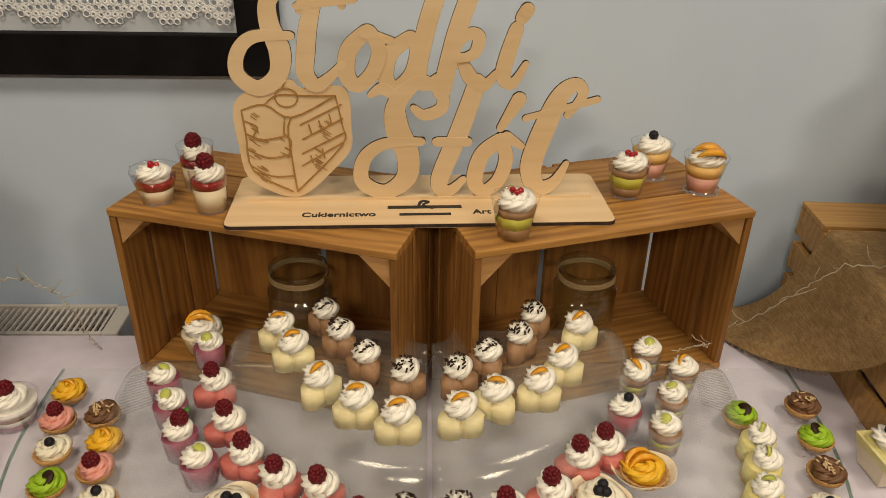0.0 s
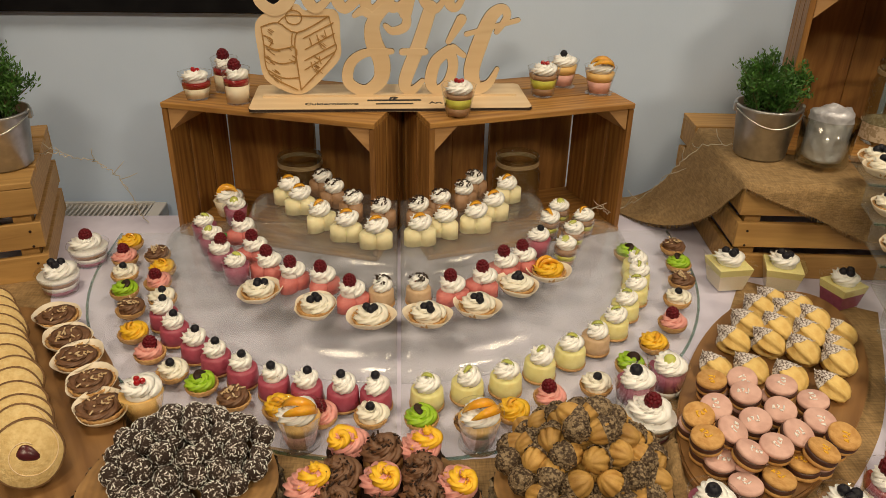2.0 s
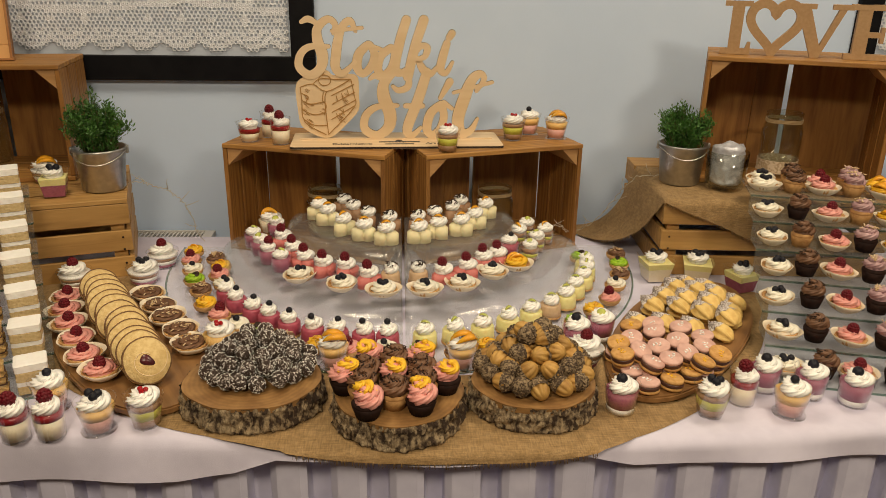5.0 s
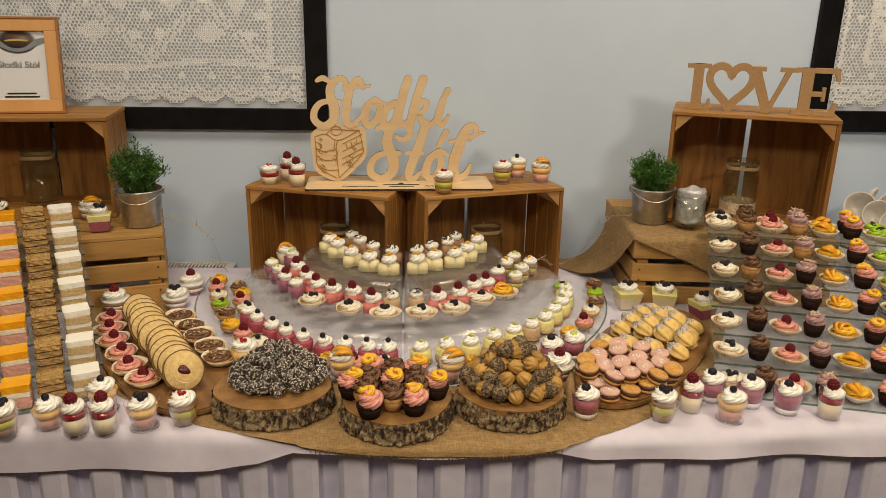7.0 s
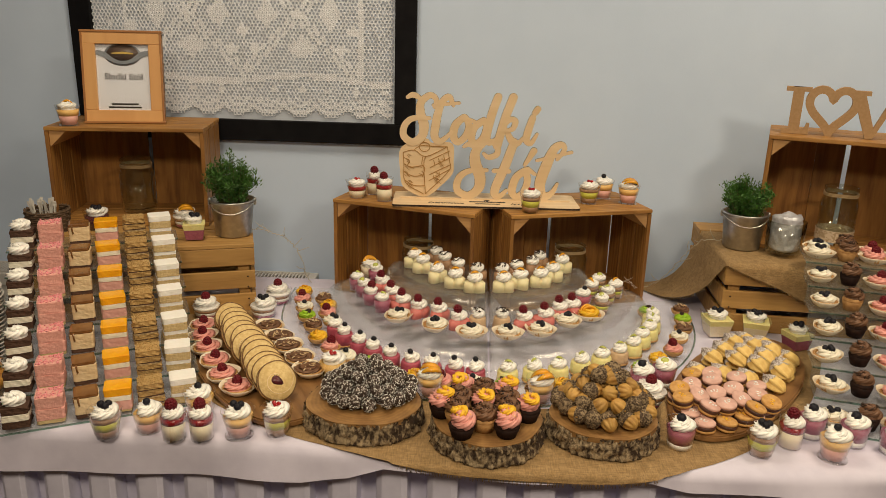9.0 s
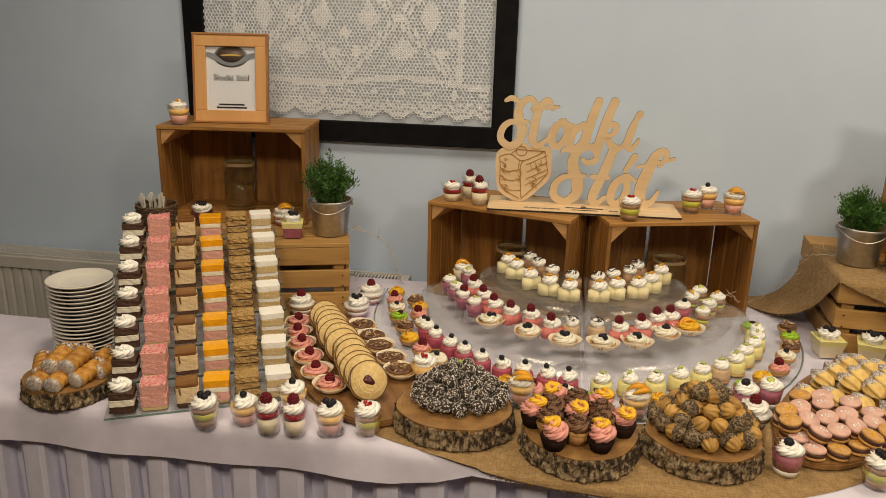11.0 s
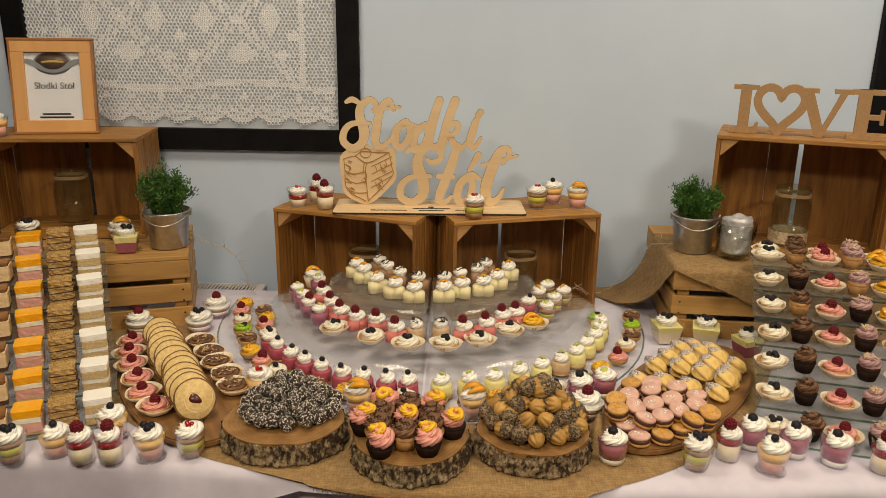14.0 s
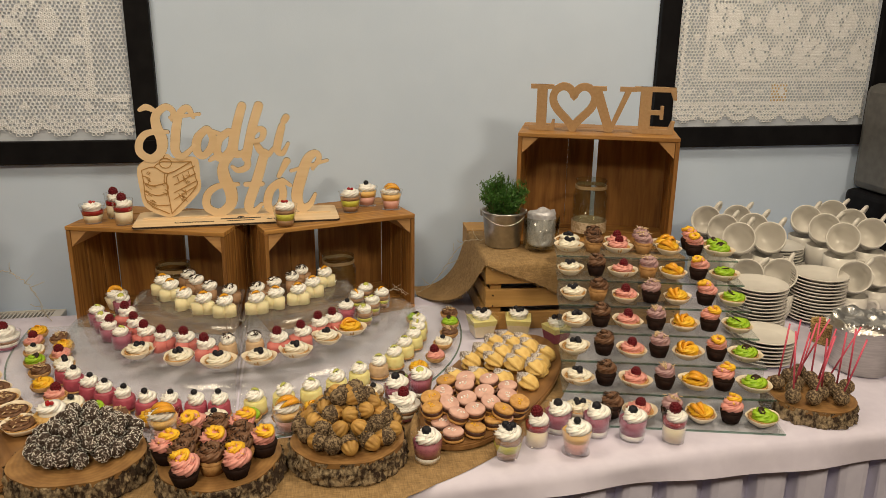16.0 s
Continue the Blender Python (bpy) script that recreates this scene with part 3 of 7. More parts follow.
def slat_box(m, w, d, h, label):
    """A low pale crate, upside down, of wide slats with open gaps."""
    c = thing("slatted_box", m, label, "crate", "slatted boxes")
    n, gap = 3, 0.016
    sh = (h - 0.012 - gap * 2) / n
    for i in range(n):
        z = i * (sh + gap) + sh / 2
        for y in (0.006, d - 0.006):
            part("slat", box(w, 0.011, sh, (w / 2, y, z), 0.0015), M_BOX, c, smooth=False)
        for x in (0.006, w - 0.006):
            part("side_slat", box(0.011, d - 0.026, sh, (x, d / 2, z), 0.0015), M_BOX, c, smooth=False)
    for x in (0.03, w - 0.03):
        for y in (0.028, d - 0.028):
            part("corner_post", box(0.03, 0.03, h - 0.013, (x, y, (h - 0.013) / 2)), M_BOX, c, smooth=False)
    k = 4
    bw = (d - 0.012 * (k - 1)) / k
    for i in range(k):
        part("top_board", box(w, bw, 0.011, (w / 2, i * (bw + 0.012) + bw / 2, h - 0.0055), 0.0015), M_BOX, c, smooth=False)
    for x in (0.02, w - 0.02):
        for z in (sh * 0.3, sh * 0.7, sh * 1.4, sh * 2.0):
            part("nail", lathe([(0, 0.0012), (0.0022, 0.0012), (0.0026, 0)], 8), M_CHIP, c, m=pose(x, 0.0, z, 90, 0, 0))
    return c


BOX_H = 0.195
box_w_pose = pose(-1.166, 0.643, TABLE + 0.001, 0, 0, 17)
box_e_pose = pose(0.645, 0.787, TABLE + 0.001, 0, 0, -3.5)
slat_box(box_w_pose, 0.55, 0.33, BOX_H, "pale slatted wooden box carrying a crate and pot")
slat_box(box_e_pose, 0.56, 0.43, BOX_H, "pale slatted wooden box half covered by burlap")

# ---------------- sign of cut plywood ----------------
sign = thing("cutout_sign", pose(0.0344, 0.007, 1.0365, 0, 0, 2.3), "pale plywood cut-out table sign with script lettering and cake drawing", "sign")
SIGN_Y = 1.006
outline = []
for cx, cy, a0 in ((0.257, 0.935, -90), (0.257, 1.078, 0), (-0.257, 1.078, 90), (-0.257, 0.935, 180)):
    for k in range(5):
        a = radians(a0 + 22.5 * k)
        outline.append((cx + 0.012 * math.cos(a), cy + 0.012 * math.sin(a)))
part("base_board", slab(outline, 0.0, 0.0065), M_PLY, sign, smooth=False)
part("base_edge", slab([(x * 1.002, 1.0065 + (y - 1.0065) * 1.006) for x, y in outline], 0.0008, 0.0058), M_EDGE, sign, "charred laser-cut edge", smooth=False)
part("slot_strip", box(0.5, 0.012, 0.004, (0, SIGN_Y, 0.0085)), M_PLY, sign, smooth=False)
LETTERS = {
    "letter_s": [[(95, 104, 14), (122, 92, 22), (150, 104, 18), (166, 122, 12)], [(228, 150, 12), (236, 112, 20), (205, 92, 24), (162, 128, 30), (160, 180, 36), (178, 240, 40), (168, 295, 34), (122, 324, 30), (78, 292, 28), (84, 240, 26), (124, 206, 22), (205, 204, 14)]],
    "letter_l_stroke": [[(322, 140, 12), (300, 98, 24), (266, 122, 26), (246, 180, 32), (236, 240, 34), (232, 290, 32), (256, 318, 26), (290, 296, 18), (322, 262, 12)], [(222, 140, 12), (350, 126, 11)]],
    "letter_o": [[(372, 196, 26), (334, 236, 32), (326, 290, 32), (350, 318, 26), (386, 288, 28), (402, 238, 28), (384, 198, 24), (372, 196, 26)], [(394, 204, 16), (432, 216, 13)]],
    "letter_d": [[(474, 208, 26), (428, 244, 30), (416, 300, 30), (440, 322, 24), (474, 290, 24), (488, 232, 24), (474, 208, 26)], [(540, 92, 32), (512, 180, 34), (490, 285, 34), (508, 318, 22), (536, 298, 13)]],
    "letter_k": [[(615, 92, 34), (578, 200, 34), (546, 332, 34)], [(562, 256, 14), (598, 204, 20), (630, 206, 24), (620, 244, 20), (584, 256, 13)], [(590, 254, 18), (612, 298, 28), (644, 320, 22), (674, 290, 13)]],
    "letter_i": [[(716, 188, 26), (698, 250, 30), (690, 298, 28), (714, 314, 20), (742, 268, 11)], [(726, 164, 24), (738, 146, 26)]],
    "letter_s_lower": [[(380, 340, 12), (408, 326, 22), (442, 348, 16)], [(480, 372, 12), (505, 390, 20), (546, 374, 24), (545, 332, 22), (494, 310, 24), (442, 360, 36), (440, 420, 46), (466, 490, 46), (460, 552, 40), (408, 588, 30), (354, 560, 30), (360, 500, 28), (410, 462, 22), (500, 456, 14)]],
    "letter_t": [[(630, 312, 34), (592, 430, 38), (544, 560, 36), (568, 588, 24), (604, 556, 13)], [(536, 458, 18), (612, 458, 18)]],
    "letter_o_accent": [[(694, 452, 28), (648, 492, 32), (632, 560, 32), (656, 588, 26), (692, 560, 28), (708, 502, 28), (694, 452, 28)], [(732, 352, 28), (690, 424, 14)], [(706, 444, 20), (744, 470, 13)]],
    "letter_l_stroke_lower": [[(852, 392, 14), (884, 344, 20), (868, 318, 26), (832, 342, 36), (800, 420, 44), (772, 520, 44), (790, 580, 36), (832, 568, 24), (860, 516, 11)], [(750, 400, 12), (922, 354, 12)]],
}
k = 0
for nm, strokes in LETTERS.items():
    bm = bmesh.new()
    edge = bmesh.new()
    for st in strokes:
        pts = [((u - 490) * 0.000577 - 0.004, (603 - v) * 0.00058 + 0.0095, w * 0.00068 + 0.0012) for u, v, w in st]
        off = 0.0003 * (k % 5)
        k += 1
        ribbon(pts, SIGN_Y - 0.0025 - off, SIGN_Y + 0.002 + off, bm)
        ribbon([(x, z, w + 0.0008) for x, z, w in pts], SIGN_Y - 0.0012, SIGN_Y + 0.0012 + off * 0.3, edge)
    lt = part(nm, bm, M_PLY, sign, smooth=False)
    part("cut_edge", edge, M_EDGE, lt, "charred laser-cut edge", smooth=False)
cake_out = smooth_line([(82, 385), (104, 350), (140, 338), (172, 338), (186, 318), (212, 318), (232, 336), (296, 330), (328, 346), (331, 420), (328, 482), (280, 540), (232, 586), (196, 600), (150, 586), (98, 546), (86, 470)], 4, True)
sx = lambda u: (331 - (331 - u) * 1.1 - 490) * 0.000577 - 0.004
sz = lambda v: (3 + (600 - v) * 1.04) * 0.00058 + 0.0095
bm = slab([(sx(u), sz(v)) for u, v in cake_out], 0, 0.0045)
bmesh.ops.transform(bm, matrix=pose(0, SIGN_Y + 0.0026, 0, 90, 0, 0), verts=bm.verts)
plaque = part("cake_plaque", bm, M_PLY, sign, smooth=False)
drawing = bmesh.new()
for ln in ([(100, 385), (150, 372), (205, 402), (300, 352)], [(100, 385), (104, 440), (112, 530), (195, 585)], [(205, 402), (195, 440), (205, 585)], [(300, 352), (312, 420), (310, 470), (205, 585)],
           [(222, 420), (312, 372)], [(225, 455), (314, 405)], [(222, 490), (314, 440)], [(220, 520), (313, 462)], [(150, 372), (180, 350), (240, 352), (300, 352)], [(104, 440), (140, 455), (192, 445)],
           [(106, 480), (150, 500), (198, 490)], [(110, 520), (150, 545), (200, 545)], [(104, 410), (130, 425), (120, 450), (150, 460)], [(190, 405), (186, 440), (200, 460), (190, 500)],
           [(240, 420), (245, 440)], [(262, 410), (267, 430)], [(285, 396), (290, 418)], [(240, 495), (244, 512)], [(266, 478), (270, 500)], [(196, 320), (190, 335)]):
    ribbon([(sx(u), sz(v), 0.0022) for u, v in ln], SIGN_Y - 0.0028, SIGN_Y - 0.0015, drawing, 4)
ribbon([(sx(197 + 24 * math.cos(a)), sz(356 + 22 * math.sin(a)), 0.002) for a in (0.8 * i for i in range(8))], SIGN_Y - 0.0028, SIGN_Y - 0.0015, drawing, 3, True)
part("engraving", drawing, M_BURN, plaque, "brown laser engraving of a layered cake slice", smooth=False)
shade_b = bmesh.new()
rng = random.Random(3)
for _ in range(60):
    u, v = rng.choice(((112, 470), (118, 410), (128, 535), (182, 470), (255, 500), (270, 430)))
    u, v = u + rng.uniform(-9, 9), v + rng.uniform(-24, 24)
    ribbon([(sx(u), sz(v), 0.0009), (sx(u + 12), sz(v + 9), 0.0009)], SIGN_Y - 0.0027, SIGN_Y - 0.0015, shade_b, 1)
tagged(part("hatching", shade_b, M_BURN, plaque, smooth=False), kind="stuff")


def text_part(body, size, material, parent, m, name="lettering", extrude=0.0004, shear=0.0, bold=0.0, width=1.0):
    cu = bpy.data.curves.new(name, "FONT")
    cu.body, cu.size, cu.extrude, cu.shear, cu.offset = body, size, extrude, shear, bold
    cu.align_x = "CENTER"
    tmp = bpy.data.objects.new(name, cu)
    scene.collection.objects.link(tmp)
    me = bpy.data.meshes.new_from_object(tmp.evaluated_get(bpy.context.evaluated_depsgraph_get()))
    bpy.data.objects.remove(tmp)
    me.materials.clear()
    me.materials.append(material)
    ob = new(name, me)
    ob.parent = parent
    ob.matrix_basis = m @ Matrix.Diagonal((width, 1, 1, 1))
    return ob


text_part("Cukiernictwo", 0.0185, M_INK, sign, pose(-0.115, 0.948, 0.0067), bold=0.0004)
text_part("Art", 0.0185, M_INK, sign, pose(0.085, 0.952, 0.0067), bold=0.0004)
for nm, x, y, w, h in (("printed_bar", 0.005, 0.975, 0.105, 0.009), ("printed_bar", 0.005, 0.952, 0.072, 0.007)):
    part(nm, box(w, h, 0.0006, (x, y, 0.0068)), M_INK, sign, smooth=False)
part("printed_mark", ribbon([(0.0, 0.0, 0.003), (0.006, 0.02, 0.005), (0.016, 0.018, 0.004), (0.008, 0.008, 0.003), (0.022, -0.004, 0.003)], -0.0003, 0.0003), M_INK, sign, smooth=False, m=pose(-0.005, 0.973, 0.0069, -90, 0, 0))

# ---------------- wall pictures with lace ----------------
def picture(x0, x1, z0, z1, label, seed, flowers=False, lace=M_LACE, openness=0.68):
    p = thing("lace_picture", pose(x0, WALL_Y, z0), label, "picture", "framed lace pictures")
    w, h, b, d = x1 - x0, z1 - z0, 0.066, 0.024
    for sx_, sz_, cx, cz in ((w, b, w / 2, b / 2), (w, b, w / 2, h - b / 2), (b, h - 2 * b, b / 2, h / 2), (b, h - 2 * b, w - b / 2, h / 2)):
        part("frame_bar", box(sx_, d, sz_, (cx, -d / 2 - 0.001, cz), 0.002), M_FRAME, p, smooth=False)
    part("backing", box(w - 2 * b, 0.004, h - 2 * b, (w / 2, -0.004, h / 2)), M_PASSE, p, smooth=False)
    # crocheted net: hexagonal meshes, closed up in diamonds, petals, cords and a scalloped hem
    pitch = 0.0112
    verts, faces = [], []
    nx, nz = int((w - 2 * b - 0.008) / pitch), int((h - 2 * b) / (pitch * 0.866))
    nz = min(nz, 66)
    rng = random.Random(seed)
    LW = w - 2 * b

    def diamond(u, v, cu, cv, hu, hv):
        return abs(u - cu) / hu + abs(v - cv) / hv

    def hem(u, v):
        """Fans round each scallop."""
        q = (u % 0.098) - 0.049
        rad = math.hypot(q, v - 0.075)
        return 0.3 if int(rad / 0.011) % 2 else 0.74

    def stars(u, v, line_v, side):
        """Small closed stars in the border between two cords."""
        for q in range(12):
            if diamond(u, v, 0.05 + q * 0.085, line_v, 0.013, 0.012) < 1 or diamond(u, v, side, 0.19 + q * 0.085, 0.012, 0.013) < 1:
                return True
        return False

    def diamonds(u, v):
        wave = 0.118 + 0.012 * math.sin(u * 11 + 0.6)
        inner = 0.103 < u < 0.832
        if v < 0.058:
            return hem(u, v)
        if abs(v - wave) < 0.0075 and u > 0.09 or (abs(u - 0.103) < 0.006 or abs(u - 0.832) < 0.006) and v > 0.11:
            return 0.28
        if not inner or v < wave:
            return 0.1 if stars(u, v, 0.085, 0.05) else 0.76
        for cu in (-0.049, 0.294, 0.637, 0.98):
            if math.hypot(u - cu, v - 0.31) < 0.013:
                return 0.0
            for du, dv, hu, hv in ((-0.096, 0.004, 0.036, 0.05), (0.1, 0.004, 0.036, 0.05), (0.012, -0.095, 0.052, 0.036), (-0.004, 0.1, 0.052, 0.036)):
                if diamond(u, v, cu + du, 0.31 + dv, hu, hv) < 1:
                    return 0.3
            d = abs(abs(u - cu) - abs(v - 0.31))
            if d < 0.0185 and abs(u - cu) < 0.18:
                return 0.22 if d > 0.0085 else 0.66
        for cu in (0.123, 0.465, 0.808):
            for du, dv in ((-0.035, 0.02), (0.035, 0.02), (-0.035, 0.058), (0.035, 0.058), (0.0, 0.115)):
                if diamond(u, v, cu + du, 0.15 + dv, 0.022, 0.02) < 1:
                    return 0.12
        return 0.74

    def petals(u, v):
        if v < 0.056:
            return hem(u, v)
        if abs(v - 0.062) < 0.006 or abs(v - 0.142) < 0.006 and u > 0.1 or abs(u - 0.022) < 0.006 or abs(u - 0.104) < 0.006 and v > 0.14:
            return 0.2
        if v < 0.142 or u < 0.104:
            return 0.1 if stars(u, v, 0.102, 0.063) else 0.76
        for row_ in range(5):
            cv = 0.225 + 0.105 * row_
            for k in range(5):
                cu = 0.26 + 0.21 * k - 0.21 + (0.105 if row_ % 2 else 0.0)
                rad, ang = math.hypot(u - cu, (v - cv) * 1.15), math.atan2(v - cv, u - cu)
                if cu > 0.15 and 0.01 < rad < 0.062 and abs(math.sin(4.0 * ang)) > 0.3:
                    return 0.06
                if cu > 0.15 and rad < 0.072:
                    return 0.72
                if diamond(u, v, cu + 0.105, cv, 0.026, 0.018) < 1:
                    return 0.1
        d = abs(abs(((u - 0.104) % 0.3) - 0.15) - abs(v - 0.142))
        return 0.3 if d < 0.012 and v < 0.3 else 0.66

    hole = petals if flowers else diamonds
    for iz in range(nz):
        for ix in range(nx):
            u, v = (ix + 0.5 * (iz % 2) + 0.3) * pitch, (iz + 0.6) * pitch * 0.866
            if v < 0.022 * (1 - abs(math.sin(math.pi * u / 0.098))) ** 0.9:
                continue
            o = min(0.86, max(0.0, hole(u, v) * openness + rng.uniform(-0.06, 0.06)))
            cx, cz = b + 0.002 + u, b + 0.012 + v
            i0 = len(verts)
            R = pitch * 0.577 * 1.02
            y = -0.012 - rng.uniform(0, 0.0012)
            jx, jz = rng.uniform(-0.0008, 0.0008), rng.uniform(-0.0008, 0.0008)
            for ring, (q, yy) in enumerate(((1.0, y + 0.0015), ((1 + o) / 2, y - 0.0008), (o, y + 0.0015))):
                for k in range(6):
                    a = radians(60 * k + 30)
                    verts.append((cx + R * q * math.cos(a) + (jx if ring else 0), yy, cz + R * q * math.sin(a) + (jz if ring else 0)))
            for ring in range(2):
                for k in range(6):
                    a, c = i0 + ring * 6 + k, i0 + ring * 6 + (k + 1) % 6
                    faces.append((a, c, c + 6, a + 6))
    me = bpy.data.meshes.new("lace")
    me.from_pydata(verts, [], faces)
    me.shade_smooth()
    me.materials.append(lace)
    ob = new("lace", me)
    ob.parent = p
    if flowers:
        # a small yellowish square set behind the net
        part("paper_tag", box(0.058, 0.0015, 0.062, (b + 0.385, -0.008, b + 0.012 + 0.098)), M_BEIGE_PATCH, p, "small yellowish square patch behind the lace", smooth=False)
    tagged(ob, "cream crocheted lace with diamonds and scalloped hem", kind="stuff")
    return p


picture(-1.303, -0.231, 1.158, 2.2, "cream crochet lace in a wide black frame", 1, openness=0.82)
picture(1.3, 2.155, 1.172, 2.2, "cream crochet lace in a wide black frame, brightly lit", 2, True, M_LACE_WHITE, 0.8)

# ---------------- dessert pieces ----------------
PROTO = {}


def place(kind, maker, m, size=1.0):
    """The first of a kind is built, the rest are copies of it."""
    if kind not in PROTO:
        ob = maker()
        ob.matrix_basis = m @ Matrix.Scale(size, 4)
        PROTO[kind] = ob
        return ob
    return copy_thing(PROTO[kind], m)


RNG = random.Random(11)
turn = lambda: RNG.uniform(0, 360)


def put_berries(parent, kind, spots, z):
    """Fruit on top: each berry a part."""
    makers = {"raspberry": (lambda: raspberry_mesh(0.0118), M_RASP), "blueberry": (lambda: blueberry_mesh(0.007), M_BLUEB), "currant": (lambda: ball(0.0042, 2), M_CURRANT), "dark_grape": (lambda: blueberry_mesh(0.009), M_BLUEB)}
    first = None
    for x, y in spots:
        mm = pose(x, y, z + (0.0035 if kind == "currant" else 0), RNG.uniform(-20, 20), RNG.uniform(-20, 20), 0)
        if first is None:
            bm, ma = makers[kind][0](), makers[kind][1]
            first = part(kind if kind != "currant" else "red_currant", bm, ma, parent, m=mm)
        else:
            again(first, parent, mm)


def topping(parent, fruit, z, r):
    if fruit == "raspberry":
        put_berries(parent, "raspberry", [(0, 0)], z - 0.006)
    elif fruit == "raspberry_mint":
        put_berries(parent, "raspberry", [(0, 0)], z - 0.006)
        part("mint_leaf", slab([(0.006 + 0.012 * t, (0.004 if s else -0.004) * math.sin(math.pi * t)) for s in (0, 1) for t in ((0, 0.3, 0.6, 1) if not s else (0.7, 0.4, 0.15))], 0, 0.0008), M_MINT, parent, m=pose(-0.004, 0.006, z, 20, -20, 120))
    elif fruit == "blueberry":
        put_berries(parent, "blueberry", [(0, 0)], z - 0.004)
    elif fruit == "blueberries":
        put_berries(parent, "blueberry", [(0.007, 0.001), (-0.006, 0.004), (0.0, -0.007)], z - 0.005)
    elif fruit == "currants":
        put_berries(parent, "currant", [(0.005, 0.0), (-0.004, 0.003), (0.0, -0.005)], z - 0.003)
    elif fruit == "dark_grape":
        put_berries(parent, "dark_grape", [(0, 0)], z - 0.008)
    elif fruit == "grape":
        part("grape_half", lathe([(0.0085, 0), (0.008, 0.003), (0.005, 0.0055), (0, 0.0065)], 14, cap0=True), M_GRAPE, parent, m=pose(0, -0.003, z - 0.003, 35, 0, 0))
    elif fruit == "lime":
        part("grape_half", slice_mesh(0.0105, 0.007), M_GRAPE, parent, m=pose(0, -0.002, z - 0.006, -20, 0, 20))
    elif fruit == "peach":
        part("peach_slice", slice_mesh(0.013, 0.008), M_PEACH, parent, m=pose(0, 0.0, z - 0.007, -20, 0, 15))
    elif fruit == "peach_big":
        a = part("peach_slice", slice_mesh(0.022, 0.012), M_PEACH, parent, m=pose(0, 0.004, z - 0.011, 25, 0, 10))
        again(a, parent, pose(0.004, -0.006, z - 0.011, 40, 10, 35))
    elif fruit == "sprinkles":
        tagged(part("chocolate_sprinkling", flakes(20, r, 0.009, 0.0042, 5, 0.85), M_CHIP, parent, m=pose(0, 0, z - 0.007)), kind="stuff")
    elif fruit == "nuts":
        tagged(part("nut_topping", flakes(16, r, 0.006, 0.0045, 6, 0.85), M_NUT, parent, m=pose(0, 0, z - 0.0035)), kind="stuff")
    elif fruit == "choc_disc":
        part("chocolate_disc", lathe([(0, 0), (0.011, 0), (0.011, 0.002), (0, 0.0025)], 14), M_CHIP, parent, m=pose(0.002, 0.002, z - 0.002, 30, 0, 0))
    elif fruit == "petals":
        tagged(part("petal_topping", flakes(12, r * 0.85, 0.011, 0.0075, 7, 0.8), M_PETAL, parent, m=pose(0, 0, z - 0.011)), kind="stuff")


def heart(r, h, bm=None):
    """A heart-shaped block, seen in the small mousses."""
    out = []
    for i in range(20):
        t = 2 * math.pi * i / 20
        out.append((r * 0.066 * 16 * math.sin(t) ** 3, r * 0.066 * (13 * math.cos(t) - 3.8 * math.cos(2 * t) - 1.1 * math.cos(3 * t) - 0.3 * math.cos(4 * t) + 2)))
    bm = slab(out, 0, h, bm)
    return bm


def mousse(body_mat, fruit, label, r=0.0235, h=0.03, shape="round", cream=M_CREAM, base=True):
    """A small free-standing mousse with piped cream."""
    t = thing("mousse_cake", Matrix(), label, "dessert", "small mousse desserts")
    if shape == "heart":
        bm = heart(r, h)
        bmesh.ops.bevel(bm, geom=[e for e in bm.edges if e.verts[0].co.z > h * 0.9 and e.verts[1].co.z > h * 0.9], offset=0.002, segments=2, affect="EDGES")
    else:
        bm = lathe([(0, 0), (r * 1.02, 0), (r * 1.0, h * 0.5), (r * 0.97, h - 0.003), (r * 0.88, h), (0, h)], 24)
    part("mousse", bm, body_mat, t)
    if base:
        if shape == "heart":
            bm = heart(r * 1.03, 0.004)
        else:
            bm = lathe([(0, 0), (r * 1.05, 0), (r * 1.06, 0.004), (0, 0.004)], 24)
        part("biscuit_base", bm, M_CRUST, t)
    ch = 0.0215
    part("cream", piped(r * 0.86, ch, 2.1, r * 0.36, 6, 0.26, len(label)), cream, t, m=pose(0, 0, h - 0.001))
    topping(t, fruit, h + ch, r * 0.8)
    return t


def tart(filling, fruit, label, r=0.026, case=None, group="mini tartlets", peak=0.018):
    """A fluted tartlet, some in a paper case."""
    t = thing("tartlet", Matrix(), label, "tartlet", group)
    h = 0.016
    wob = lambda a, i: 1 + (0.035 * math.cos(22 * a) if i in (1, 2, 3, 4) else 0)
    part("crust", lathe([(0, 0.001), (r * 0.56, 0.001), (r * 0.86, h * 0.45), (r * 0.98, h), (r * 0.93, h + 0.001), (r * 0.8, h * 0.75), (0, h * 0.7)], 44, wob=wob), M_CRUST, t)
    if case:
        wobc = lambda a, i: 1 + (0.1 * math.cos(2 * a) + 0.03 * math.cos(5 * a + 1) + 0.006 * math.cos(24 * a) if i > 0 else 0)
        part("paper_case", lathe([(0, 0.0), (r * 0.6, 0.0), (r * 0.92, h * 0.4), (r * 1.1, h * 0.85), (r * 1.2, h * 1.2), (r * 1.19, h * 1.2), (r * 1.09, h * 0.87), (r * 0.9, h * 0.42), (r * 0.58, 0.0006)], 52, wob=wobc), case, t, "pale pleated paper case")
    part("filling", piped(r * 1.0, peak, 2.2, r * 0.34, 6, 0.24, len(label)), filling, t, m=pose(0, 0, h * 0.7))
    topping(t, fruit, h * 0.72 + peak * 0.98, r * 0.75)
    return t


